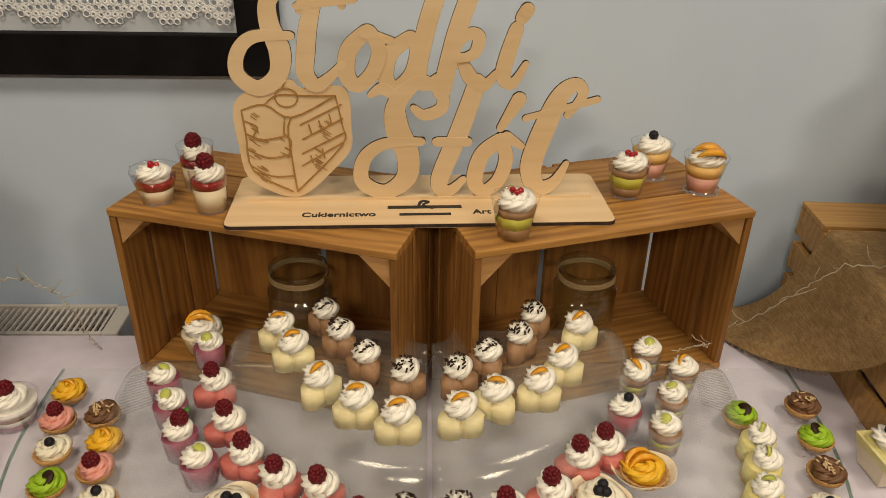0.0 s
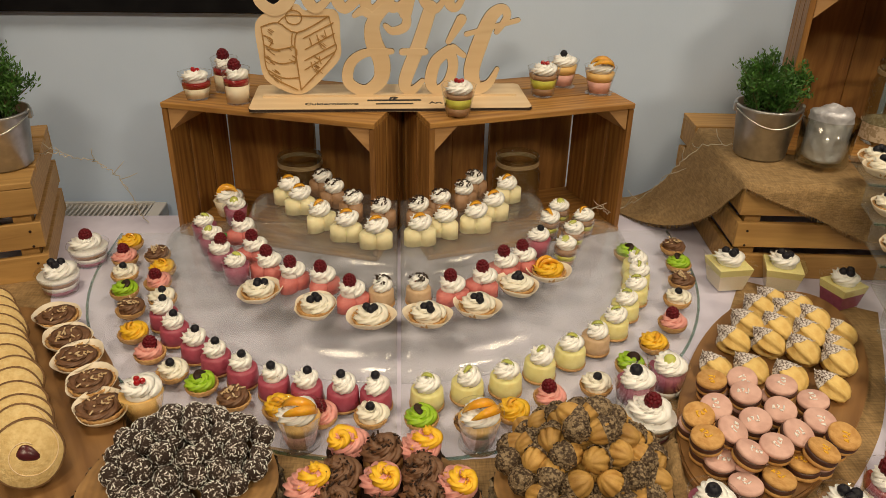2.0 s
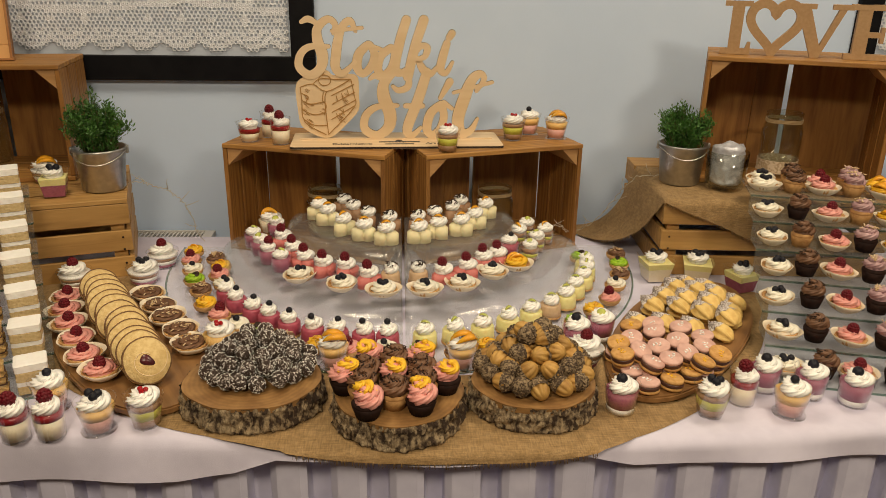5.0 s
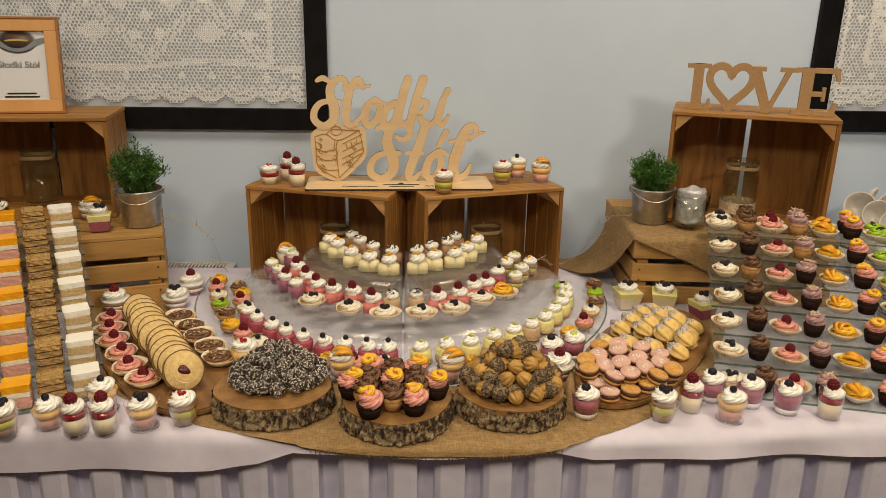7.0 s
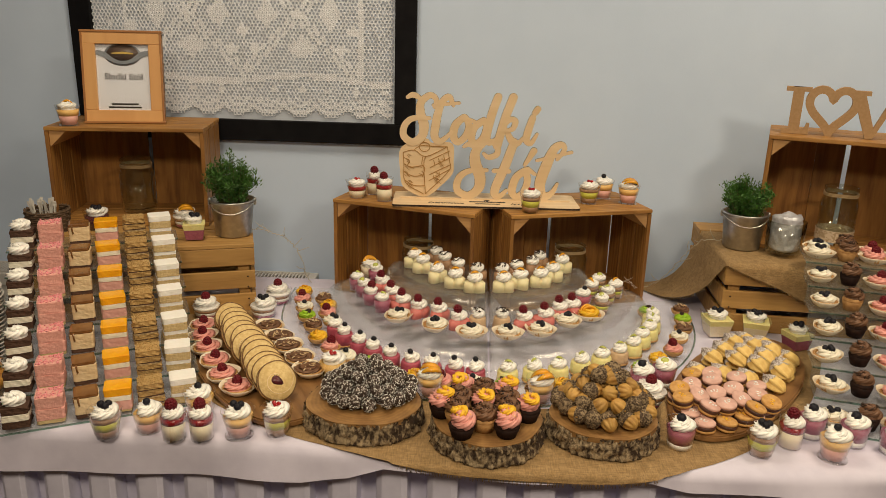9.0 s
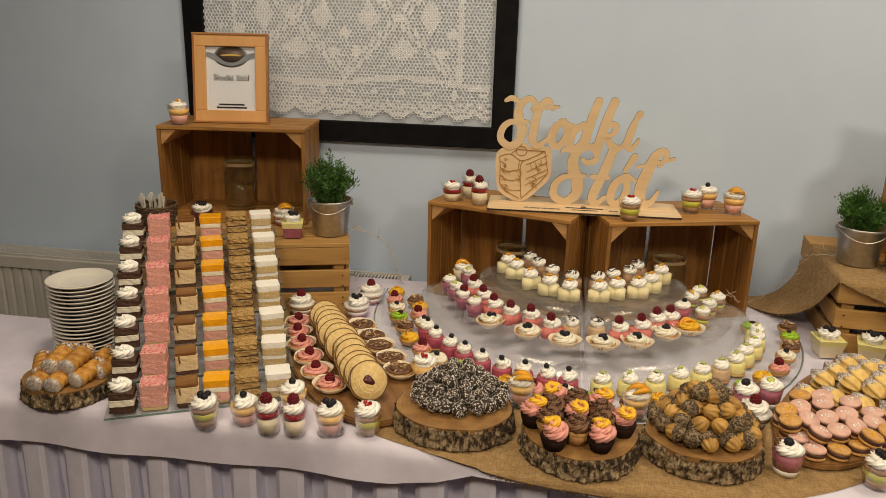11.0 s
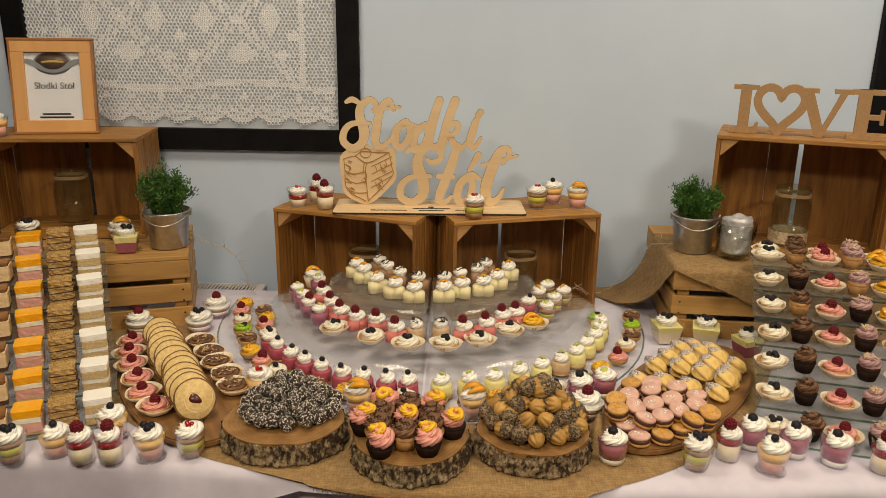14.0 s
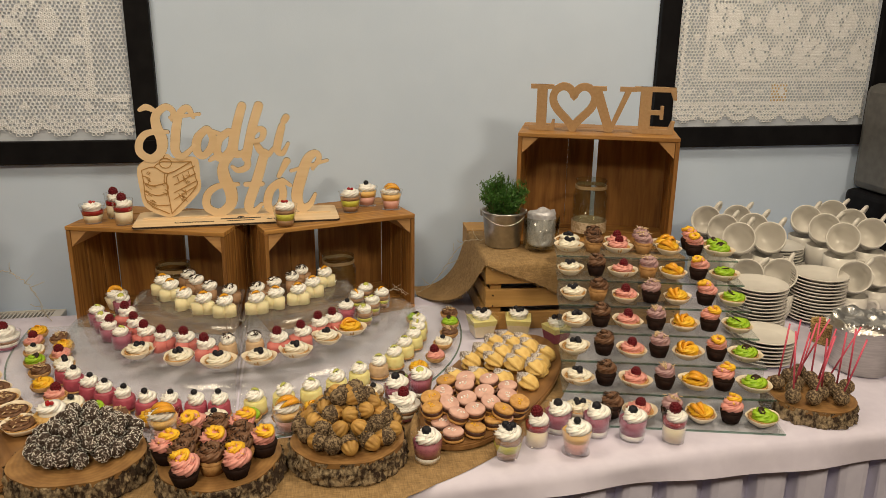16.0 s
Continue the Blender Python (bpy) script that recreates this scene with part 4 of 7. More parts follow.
def verrine(layers, fruit, label, r0=0.019, r1=0.029, h=0.052, cream=M_CREAM, foot=False, n=24, creamr=1.02, square=False):
    """A clear cup filled in layers, with piped cream on top."""
    t = thing("dessert_cup", Matrix(), label, "dessert cup", "dessert cups")
    k = 4 if square else n
    z, rr = 0.003, lambda q: r0 + (r1 - r0) * q / h
    tw = lambda prof, nn=k: lathe(prof, nn)
    rot = pose(0, 0, 0, 0, 0, 45 if square else 0)
    g = 1.25 if square else 1.0
    for i, (ma, th) in enumerate(layers):
        a, b = rr(z) * g - 0.0012, rr(z + th) * g - 0.0012
        part("layer", tw([(0, z), (a, z), (b, z + th), (0, z + th)]), ma, t, smooth=not square, m=rot)
        z += th + 0.0002
    cup = tw([(0, 0.0), (r0 * g, 0.0), (r1 * g, h), (r1 * g * 1.03, h + 0.0005), (r1 * g * 1.03, h + 0.0015), (r1 * g - 0.0004, h + 0.001)])
    c = part("cup", cup, M_CUP, t, "clear plastic cup", smooth=not square, m=rot)
    c.visible_shadow = False
    if foot:
        f = part("cup_foot", lathe([(0, 0), (r0 * 1.35, 0), (r0 * 1.35, 0.0018), (r0 * 0.9, 0.004), (r0 * 0.85, 0.006)], 24), M_CUP, t, "clear plastic foot")
        f.visible_shadow = False
    ch = 0.019
    part("cream", piped(rr(z) * creamr * 0.92, ch, 2.1, rr(z) * 0.36, 7, 0.26, len(label) + len(fruit)), cream, t, m=pose(0, 0, z - 0.001))
    topping(t, fruit, z + ch * 1.0, r1 * 0.7)
    return t


def cupcake(case, frosting, fruit, label, r=0.021, h=0.0235):
    t = thing("cupcake", Matrix(), label, "cupcake", "cupcakes")
    wob = lambda a, i: 1 + (0.03 * math.cos(24 * a) if 0 < i < 4 else 0)
    part("case", lathe([(0, 0), (r * 0.74, 0), (r * 0.88, h * 0.5), (r * 1.02, h), (r * 0.96, h), (0, h * 0.9)], 48, wob=wob), case, t)
    part("cake", lathe([(r * 0.96, h * 0.96), (r * 1.05, h * 1.1), (r * 0.9, h * 1.3), (0, h * 1.36)], 24), case, t)
    part("frosting", piped(r * 1.14, 0.031, 2.5, r * 0.4, 7, 0.24, len(label)), frosting, t, m=pose(0, 0, h * 1.08))
    if fruit == "petals":
        part("yellow_frosting", piped(r * 0.84, 0.019, 1.4, r * 0.28, 6, 0.34, 3, False), M_PETAL, t, "bright yellow piped frosting", m=pose(r * 0.18, -r * 0.22, h * 1.08 + 0.0165, 14, 12, 0))
    topping(t, fruit, h * 1.1 + 0.027, r * 1.0)
    return t


TIER_T, TIER_M, TIER_B = 0.868, 0.805, 0.758

# ---------------- tiered glass stand ----------------
TCX, TCY = 0.008, 0.925


def tier(name, side, r_flat, r_lip, z_top, z_low, label):
    """A quarter of a cast-glass tier: a flat shelf whose rim bends down to the tier below."""
    t = thing(name, pose(TCX + side * 0.003, TCY, 0), label, "glass stand", "tiered glass stand")
    a0, a1 = (270, 178) if side < 0 else (270, 362)
    n = 40
    th = 0.005
    prof = [(0.03, z_top), (r_flat * 0.5, z_top), (r_flat * 0.9, z_top), (r_flat, z_top - 0.001)]
    for k in range(1, 9):
        q = k / 8
        prof.append((r_flat + (r_lip - r_flat) * (0.35 * q + 0.65 * math.sin(q * math.pi / 2)), z_top - 0.001 - (z_top - z_low - 0.002) * q ** 1.7))
    low = [(r - 0.004, z - th) for r, z in prof[::-1]]
    loop = prof + [(r, max(z, z_low)) for r, z in low]
    bm = bmesh.new()
    rings = []
    for i in range(n + 1):
        a = radians(a0 + (a1 - a0) * i / n)
        rings.append([bm.verts.new((r * math.cos(a), r * math.sin(a), z)) for r, z in loop])
    m_ = len(loop)
    for a, b in zip(rings, rings[1:]):
        for j in range(m_):
            bm.faces.new((a[j], a[(j + 1) % m_], b[(j + 1) % m_], b[j]))
    bm.faces.new(rings[0])
    bm.faces.new(rings[-1][::-1])
    bmesh.ops.recalc_face_normals(bm, faces=bm.faces)
    g = part("shelf", bm, M_TIER, t)
    g.visible_shadow = False
    # ribbed bands pressed into the rim near the ends
    rib = bmesh.new()
    for k in range(14):
        a = radians(a1 + (3 + k * 0.9) * (1 if a1 < a0 else -1))
        p0, p1 = r_flat * 0.97, r_flat + (r_lip - r_flat) * 0.6
        tube([(p0 * math.cos(a), p0 * math.sin(a), z_top), (p1 * math.cos(a), p1 * math.sin(a), z_top - (z_top - z_low) * 0.3)], 0.0009, 5, rib)
    tagged(part("ribbing", rib, M_TIER, t), kind="stuff").visible_shadow = False
    return t


for side in (-1, 1):
    tier("glass_tier", side, 0.262, 0.3, TIER_T, TIER_M, "clear cast-glass upper tier with a curved rim")
    tier("glass_tier", side, 0.405, 0.468, TIER_M, TIER_B, "clear cast-glass middle tier with a curved rim")
    base = thing("glass_plate", pose(TCX + side * 0.003, 0.88, 0), "large quarter-round clear glass plate on the tablecloth", "glass stand", "tiered glass stand")
    pts = [(0, 0.1), (0, -0.585)] + [(side * 0.575 * math.sin(radians(a)), -0.585 * math.cos(radians(a))) for a in range(4, 91, 4)] + [(side * 0.575, 0.1)]
    g = part("plate", slab(pts, TABLE + 0.002, TIER_B - 0.0005), M_TIER, base, smooth=False)
    g.visible_shadow = False
    rim = part("polished_rim", tube([(x, y, TIER_B - 0.003) for x, y in pts[1:]], 0.0026, 6), M_TIER_EDGE, base, "greenish polished glass edge")
    rim.visible_shadow = False


def row(kind, maker, spots, z, jitter=0.0):
    for x, y in spots:
        place(kind, maker, pose(x, y, z + 0.0005, 0, 0, turn() if jitter == 0 else 180 + RNG.uniform(-jitter, jitter)))


# top tier
heart_w = lambda: mousse(M_PALE, "peach", "pale yellow heart-shaped mousse with cream and peach", 0.027, 0.029, "heart", base=False)
choc_h = lambda: mousse(M_MOCHA, "sprinkles", "brown chocolate mousse with cream and chocolate flakes", 0.024, 0.03, "heart", base=False)
row("heart_w", heart_w, [(-0.203, 0.892), (-0.177, 0.848), (-0.135, 0.776), (-0.083, 0.736), (-0.031, 0.708), (0.044, 0.718), (0.091, 0.749), (0.146, 0.767), (0.183, 0.816), (0.217, 0.894)], TIER_T, 40)
row("choc_h", choc_h, [(-0.141, 0.925), (-0.115, 0.875), (-0.076, 0.822), (-0.024, 0.785), (0.044, 0.79), (0.086, 0.825), (0.131, 0.866), (0.156, 0.918)], TIER_T, 40)
# middle tier
row("tart_blue", lambda: tart(M_VANILLA, "blueberries", "tartlet with vanilla cream and three blueberries in a paper case", 0.031, M_PAPERCUP), [(-0.224, 0.635), (-0.127, 0.585), (-0.036, 0.552), (0.054, 0.554), (0.136, 0.581), (0.211, 0.648)], TIER_M)
row("tart_peach", lambda: tart(M_YEL_CREAM, "peach_big", "tartlet with yellow cream and peach slices in a paper case", 0.031, M_PAPERCUP), [(0.274, 0.694)], TIER_M, 10)
row("pink_h", lambda: mousse(M_PINKM, "raspberry", "pink heart-shaped mousse with cream and a raspberry", 0.0275, 0.024, "heart", base=False), [(-0.293, 0.852), (-0.257, 0.772), (-0.222, 0.712), (-0.176, 0.673), (-0.123, 0.656), (-0.071, 0.608), (0.095, 0.622), (0.151, 0.651), (0.194, 0.705), (0.23, 0.727)], TIER_M, 40)
row("choc_r", lambda: mousse(M_BEIGE, "sprinkles", "round cocoa mousse with cream and chocolate flakes", 0.0215, 0.028), [(-0.021, 0.616), (0.041, 0.621)], TIER_M)
purple_lime = lambda: verrine([(M_PURPLE, 0.03)], "grape", "purple mousse in a clear cup with cream and grape", 0.021, 0.024, 0.036, creamr=0.95)
row("purple_lime", purple_lime, [(-0.362, 0.853), (-0.338, 0.8), (-0.273, 0.695), (-0.318, 0.93)], TIER_M)
row("purple_rasp", lambda: verrine([(M_PURPLE, 0.03)], "raspberry_mint", "purple mousse in a clear cup with cream, raspberry and mint", 0.021, 0.024, 0.036), [(-0.309, 0.742)], TIER_M)
row("purple_blue", lambda: verrine([(M_BERRYM, 0.03)], "blueberry", "berry mousse in a clear cup with cream and a blueberry", 0.021, 0.024, 0.036), [(0.269, 0.787)], TIER_M)
row("dome_peach", lambda: verrine([(M_PANNA, 0.03)], "peach_big", "white cream dessert with a peach slice in a wide cup", 0.024, 0.033, 0.036), [(-0.338, 0.968)], TIER_M, 10)
green_brown = lambda f: verrine([(M_MOCHA, 0.011), (M_LIMEM, 0.009), (M_MOCHA, 0.011)], f, "striped brown and lime mousse in a clear cup with cream", 0.02, 0.024, 0.038, n=8)
row("gb_grape", lambda: green_brown("grape"), [(0.331, 0.916), (0.339, 0.811), (0.313, 0.748)], TIER_M)
row("gb_peach", lambda: green_brown("peach"), [(0.301, 0.862), (0.371, 0.87)], TIER_M)
# lower plate
row("berry_r", lambda: mousse(M_BERRYM, "blueberry", "round dark pink mousse with cream and a blueberry", 0.0235, 0.03), [(-0.385, 0.626), (-0.356, 0.581), (-0.311, 0.534), (-0.273, 0.502), (-0.227, 0.468), (-0.176, 0.439), (-0.126, 0.424), (-0.073, 0.413), (-0.025, 0.408)], TIER_B)
row("lime_r", lambda: mousse(M_LEMON, "lime", "round pale yellow mousse with cream and a lime wedge", 0.0245, 0.03), [(0.049, 0.41), (0.109, 0.425), (0.168, 0.439), (0.225, 0.474), (0.279, 0.507), (0.369, 0.586), (0.402, 0.64), (0.432, 0.69), (0.45, 0.74), (0.46, 0.785)], TIER_B, 60)
row("lime_pink", lambda: mousse(M_BEIGE, "lime", "round peach-coloured mousse with cream and a lime wedge", 0.0235, 0.03), [(0.327, 0.541)], TIER_B, 60)
MINI = {
    "yellow": lambda: tart(M_YEL_CREAM, "peach", "mini tartlet with yellow cream and a peach slice", 0.025),
    "rasp": lambda: tart(M_PINK_CREAM, "raspberry", "mini tartlet with pink cream and a raspberry", 0.025),
    "cream": lambda: tart(M_VANILLA, "blueberry", "mini tartlet with vanilla cream and a blueberry", 0.025),
    "green": lambda: tart(M_GREEN_CREAM, "choc_disc", "mini tartlet with bright green cream and chocolate disc", 0.025),
    "choc": lambda: tart(M_CHOC_CREAM, "nuts", "mini tartlet with chocolate cream and nut crumbs", 0.025),
}
MINI_SPOTS = [("yellow", [(-0.526, 0.904), (-0.424, 0.583), (-0.161, 0.388), (-0.435, 0.798), (0.423, 0.535), (0.17, 0.372)]),
              ("rasp", [(-0.517, 0.841), (-0.381, 0.527), (-0.102, 0.371), (-0.43, 0.747), (0.473, 0.596), (0.229, 0.404)]),
              ("cream", [(-0.499, 0.78), (-0.334, 0.478), (-0.031, 0.369), (-0.406, 0.692), (0.506, 0.672), (0.303, 0.429)]),
              ("green", [(-0.48, 0.718), (-0.283, 0.446), (0.551, 0.802), (0.369, 0.478), (0.46, 0.848), (0.04, 0.362)]),
              ("choc", [(-0.451, 0.657), (-0.229, 0.41), (-0.459, 0.853), (0.561, 0.871), (0.535, 0.737), (0.109, 0.353)])]
for nm, spots in MINI_SPOTS:
    row("mini_" + nm, MINI[nm], spots, TIER_B)

# ---------------- dessert cups on the cloth and the crates ----------------
V_GREEN = lambda f: verrine([(M_MOCHA, 0.013), (M_LIMEM, 0.016), (M_MOCHA, 0.008)], f, "brown and lime layered dessert in a faceted clear cup", 0.02, 0.03, 0.052, n=8)
V_ORANGE = lambda f: verrine([(M_ROSE, 0.022), (M_APRICOT, 0.015)], f, "pink and apricot layered dessert in a footed clear cup", 0.019, 0.03, 0.05, foot=True)
V_RED = lambda f: verrine([(M_PANNA, 0.03), (M_JELLY, 0.01)], f, "tall panna cotta cup with red jelly and raspberry", 0.02, 0.024, 0.06)
V_REDLOW = lambda f: verrine([(M_PANNA, 0.018), (M_JELLY, 0.01)], f, "low panna cotta cup with red jelly and red currants", 0.02, 0.031, 0.045, n=8)
V_PURPLE = lambda f: verrine([(M_CREAM, 0.01), (M_PURPLE, 0.026)], f, "white and purple layered dessert in a clear round cup", 0.022, 0.028, 0.05)
V_ROUND = lambda f: verrine([(M_PURPLE, 0.007), (M_CREAM, 0.008), (M_MOCHA, 0.007), (M_CREAM, 0.006)], f, "layered cream dessert in a wide clear bowl", 0.026, 0.035, 0.036, creamr=0.95)
V_SQUARE = lambda f: verrine([(M_PANNA, 0.03), (M_LEMON, 0.013)], f, "cream and lime dessert in a square clear cup", 0.025, 0.037, 0.055, square=True, creamr=0.84)
V_SQ_PURPLE = lambda f: verrine([(M_PURPLE, 0.025), (M_LEMON, 0.014)], f, "purple mousse in a square clear cup with cream", 0.023, 0.033, 0.055, square=True, creamr=0.88)
CRATE_TOP = TABLE + 0.001 + CH + 0.0005
CLOTH_TOP = TABLE + 0.001
cups = [("v_green_c", lambda: V_GREEN("currants"), [(0.12, 0.908, CRATE_TOP), (0.302, 1.042, CRATE_TOP)]),
        ("v_orange_b", lambda: V_ORANGE("blueberry"), [(0.355, 1.115, CRATE_TOP), (-0.598, 0.215, CLOTH_TOP), (0.678, 0.157, CLOTH_TOP)]),
        ("v_orange_p", lambda: V_ORANGE("peach_big"), [(0.422, 1.06, CRATE_TOP), (-0.126, 0.335, TIER_B), (0.117, 0.325, TIER_B)]),
        ("v_red", lambda: V_RED("raspberry"), [(-0.338, 1.064, CRATE_TOP), (-0.301, 0.985, CRATE_TOP), (-0.619, 0.125, CLOTH_TOP), (0.609, 0.196, CLOTH_TOP), (0.889, 0.164, CLOTH_TOP)]),
        ("v_red_m", lambda: V_RED("raspberry_mint"), [(-0.565, 0.129, CLOTH_TOP)]),
        ("v_redlow", lambda: V_REDLOW("currants"), [(-0.385, 1.012, CRATE_TOP)]),
        ("v_orange_bb", lambda: V_ORANGE("blueberries"), [(-0.496, 0.145, CLOTH_TOP)]),
        ("v_green_cc", lambda: V_GREEN("blueberries"), [(-0.753, 0.122, CLOTH_TOP), (0.538, 0.16, CLOTH_TOP)]),
        ("v_green_c2", lambda: V_GREEN("currants"), [(-0.423, 0.158, CLOTH_TOP)]),
        ("v_apricot_c", lambda: verrine([(M_APRICOT, 0.034)], "currants", "apricot mousse cup with cream and red currants", 0.02, 0.03, 0.042), [(-0.352, 0.395, TIER_B)]),
        ("v_apricot_b", lambda: verrine([(M_ROSE, 0.02), (M_APRICOT, 0.014)], "blueberry", "apricot and pink mousse cup with a blueberry", 0.02, 0.028, 0.045), [(-0.678, 0.147, CLOTH_TOP)]),
        ("v_purple_g", lambda: V_PURPLE("dark_grape"), [(0.383, 0.174, CLOTH_TOP), (0.352, 0.4, TIER_B), (0.668, 0.24, CLOTH_TOP), (0.742, 0.214, CLOTH_TOP), (0.809, 0.186, CLOTH_TOP)]),
        ("v_purple_l", lambda: V_PURPLE("grape"), [(0.408, 0.43, TIER_B)]),
        ("v_round_r", lambda: V_ROUND("raspberry"), [(-0.76, 0.738, CLOTH_TOP), (-0.593, 0.865, CLOTH_TOP), (0.36, 0.345, CLOTH_TOP)]),
        ("v_round_b", lambda: V_ROUND("blueberries"), [(-0.608, 0.758, CLOTH_TOP)]),
        ("v_square", lambda: V_SQUARE("blueberries"), [(0.628, 0.755, CLOTH_TOP), (0.728, 0.745, CLOTH_TOP)]),
        ("v_square_p", lambda: V_SQ_PURPLE("blueberries"), [(0.815, 0.685, CLOTH_TOP)]),
        ("v_crate", lambda: V_ORANGE("peach"), [(-1.19, 0.94, 0.948 + CH + 0.0005)]),
        ("v_purple_sq", lambda: V_SQ_PURPLE("blueberries"), [(-0.81, 0.825, TABLE + BOX_H + 0.002)]),
        ("v_box_p", lambda: V_ROUND("peach_big"), [(-0.878, 0.945, TABLE + BOX_H + 0.002)]),
        ("v_box_g", lambda: verrine([(M_BERRY_DARK, 0.034)], "blueberries", "dark purple dessert in a clear cup with cream", 0.026, 0.033, 0.05), [(-1.115, 0.89, TABLE + BOX_H + 0.002)])]
for nm, mk, spots in cups:
    for x, y, z in spots:
        place(nm, mk, pose(x, y, z, 0, 0, RNG.uniform(-25, 25)), 1.1)

# ---------------- tree discs ----------------
M_BARK = mat("birch_bark", (0.38, 0.29, 0.18), (0.045, 0.026, 0.015), 0.9, 105.0, 0.012, 120.0, contrast=(0.4, 0.58), stretch=(1, 1, 0.55), detail=8.0)


def ring_wood():
    m = mat("cut_wood", (0.35, 0.195, 0.07), (0.22, 0.11, 0.036), 0.55, 30.0, 0.0006)
    nt = m.node_tree
    p = nt.nodes["Principled BSDF"]
    w = nt.nodes.new("ShaderNodeTexWave")
    w.wave_type, w.rings_direction = "RINGS", "Z"
    w.inputs["Scale"].default_value, w.inputs["Distortion"].default_value, w.inputs["Detail"].default_value = 38, 3, 3
    co = nt.nodes.new("ShaderNodeTexCoord")
    nt.links.new(co.outputs["Object"], w.inputs[0])
    old = p.inputs["Base Color"].links[0].from_socket
    mul = nt.nodes.new("ShaderNodeMix")
    mul.data_type, mul.blend_type = "RGBA", "MULTIPLY"
    mul.inputs[0].default_value = 0.14
    nt.links.new(old, mul.inputs[6])
    nt.links.new(w.outputs[0], mul.inputs[7])
    nt.links.new(mul.outputs[2], p.inputs["Base Color"])
    return m


M_RINGS = ring_wood()


def tree_disc(x, y, r, h, seed, label, z=CLOTH_TOP + 0.003):
    t = thing("tree_disc", pose(x, y, z), label, "wood slice", "tree discs")
    rng = random.Random(seed)
    ph = [rng.uniform(0, 6.28) for _ in range(5)]
    shape = lambda a: 1 + 0.035 * math.sin(2 * a + ph[0]) + 0.025 * math.sin(3 * a + ph[1]) + 0.012 * math.sin(7 * a + ph[2])
    n = 180
    bm = bmesh.new()
    rings = []
    for k in range(13):
        q = k / 12
        ring = []
        for j in range(n):
            a = 2 * math.pi * j / n
            rough_ = noise.noise(Vector((math.cos(a) * 6, math.sin(a) * 6, q * 3 + seed))) * 0.05 + noise.noise(Vector((math.cos(a) * 26, math.sin(a) * 26, q * 5 + seed))) * 0.05
            crack = noise.noise(Vector((math.cos(a) * 44, math.sin(a) * 44, q * 2.5 + seed * 2)))
            rough_ += 0.022 * noise.noise(Vector((math.cos(a) * 70, math.sin(a) * 70, q * 16 + seed))) - (0.05 * max(0.0, crack - 0.15))
            rr = r * shape(a) * (1.0 + rough_ - 0.05 * q)
            ring.append(bm.verts.new((rr * math.cos(a), rr * math.sin(a), h * q)))
        rings.append(ring)
    for a, b in zip(rings, rings[1:]):
        for j in range(n):
            bm.faces.new((a[j], a[(j + 1) % n], b[(j + 1) % n], b[j]))
    bm.faces.new(rings[0][::-1])
    part("bark", bm, M_BARK, t, "rough grey-brown birch bark")
    out = [(r * 0.945 * shape(2 * math.pi * j / n) * math.cos(2 * math.pi * j / n), r * 0.945 * shape(2 * math.pi * j / n) * math.sin(2 * math.pi * j / n)) for j in range(n)]
    part("cut_face", slab(out, h - 0.01, h + 0.001), M_RINGS, t, "sawn wood face with growth rings", smooth=False)
    return z + h + 0.0012


def heap(cx, cy, z, rx, ry, n, size, layers, seed, dome=1.0):
    """Places of balls heaped on a round base: ring on ring, each layer smaller and higher."""
    rng = random.Random(seed)
    out = []
    for L in range(layers):
        q = 1 - L / layers * dome
        Rx, Ry = rx * q, ry * q
        k = 0
        rad = 1.0
        while rad > 0.05:
            m_ = max(1, int(2 * math.pi * rad * Rx / (size * 2.05)))
            for j in range(m_):
                a = 2 * math.pi * (j + 0.5 * L + rng.uniform(-0.15, 0.15)) / m_
                out.append((cx + Rx * rad * math.cos(a), cy + Ry * rad * math.sin(a), z + size * (0.98 + 1.22 * L) + rng.uniform(-0.0015, 0.0015)))
            rad -= size * 2.0 / Rx
    return out[:n] if n else out


z1 = tree_disc(-0.256, 0.23, 0.12, 0.043, 3, "thick birch slice heaped with coconut truffles")
z2 = tree_disc(-0.002, 0.172, 0.112, 0.042, 8, "thick birch slice carrying cupcakes")
z3 = tree_disc(0.236, 0.212, 0.112, 0.043, 14, "thick birch slice heaped with walnut-shaped biscuits")
M_TRUFFLE = mat("coconut_truffle", (0.03, 0.016, 0.011), (0.5, 0.45, 0.42), 0.8, 420.0, 0.0015, 330.0, contrast=(0.56, 0.68), detail=2)


def truffle():
    t = thing("truffle", Matrix(), "dark chocolate truffle rolled in white coconut", "truffle", "coconut truffles")
    bm = ball(0.0145, 3)
    for v in bm.verts:
        v.co *= 1 + 0.05 * noise.noise(v.co * 90)
    part("ball", bm, M_TRUFFLE, t)
    rng = random.Random(2)
    fl = bmesh.new()
    for _ in range(84):
        d = Vector((rng.gauss(0, 1), rng.gauss(0, 1), rng.gauss(0, 1))).normalized()
        box(rng.uniform(0.002, 0.0042), 0.001, 0.0006, bm=fl, m=Matrix.Translation(d * rng.uniform(0.0146, 0.0154)) @ d.to_track_quat("Z", "Y").to_matrix().to_4x4() @ pose(0, 0, 0, rng.uniform(-25, 25), 0, rng.uniform(0, 180)))
    tagged(part("coconut_coating", fl, M_CREAM, t), kind="stuff")
    return t


for x, y, z in heap(-0.25, 0.25, z1, 0.089, 0.076, 0, 0.0147, 4, 5, 1.0):
    place("truffle", truffle, pose(x + RNG.uniform(-0.004, 0.004), y + RNG.uniform(-0.004, 0.004), z + RNG.uniform(-0.001, 0.004), turn(), turn(), turn()))

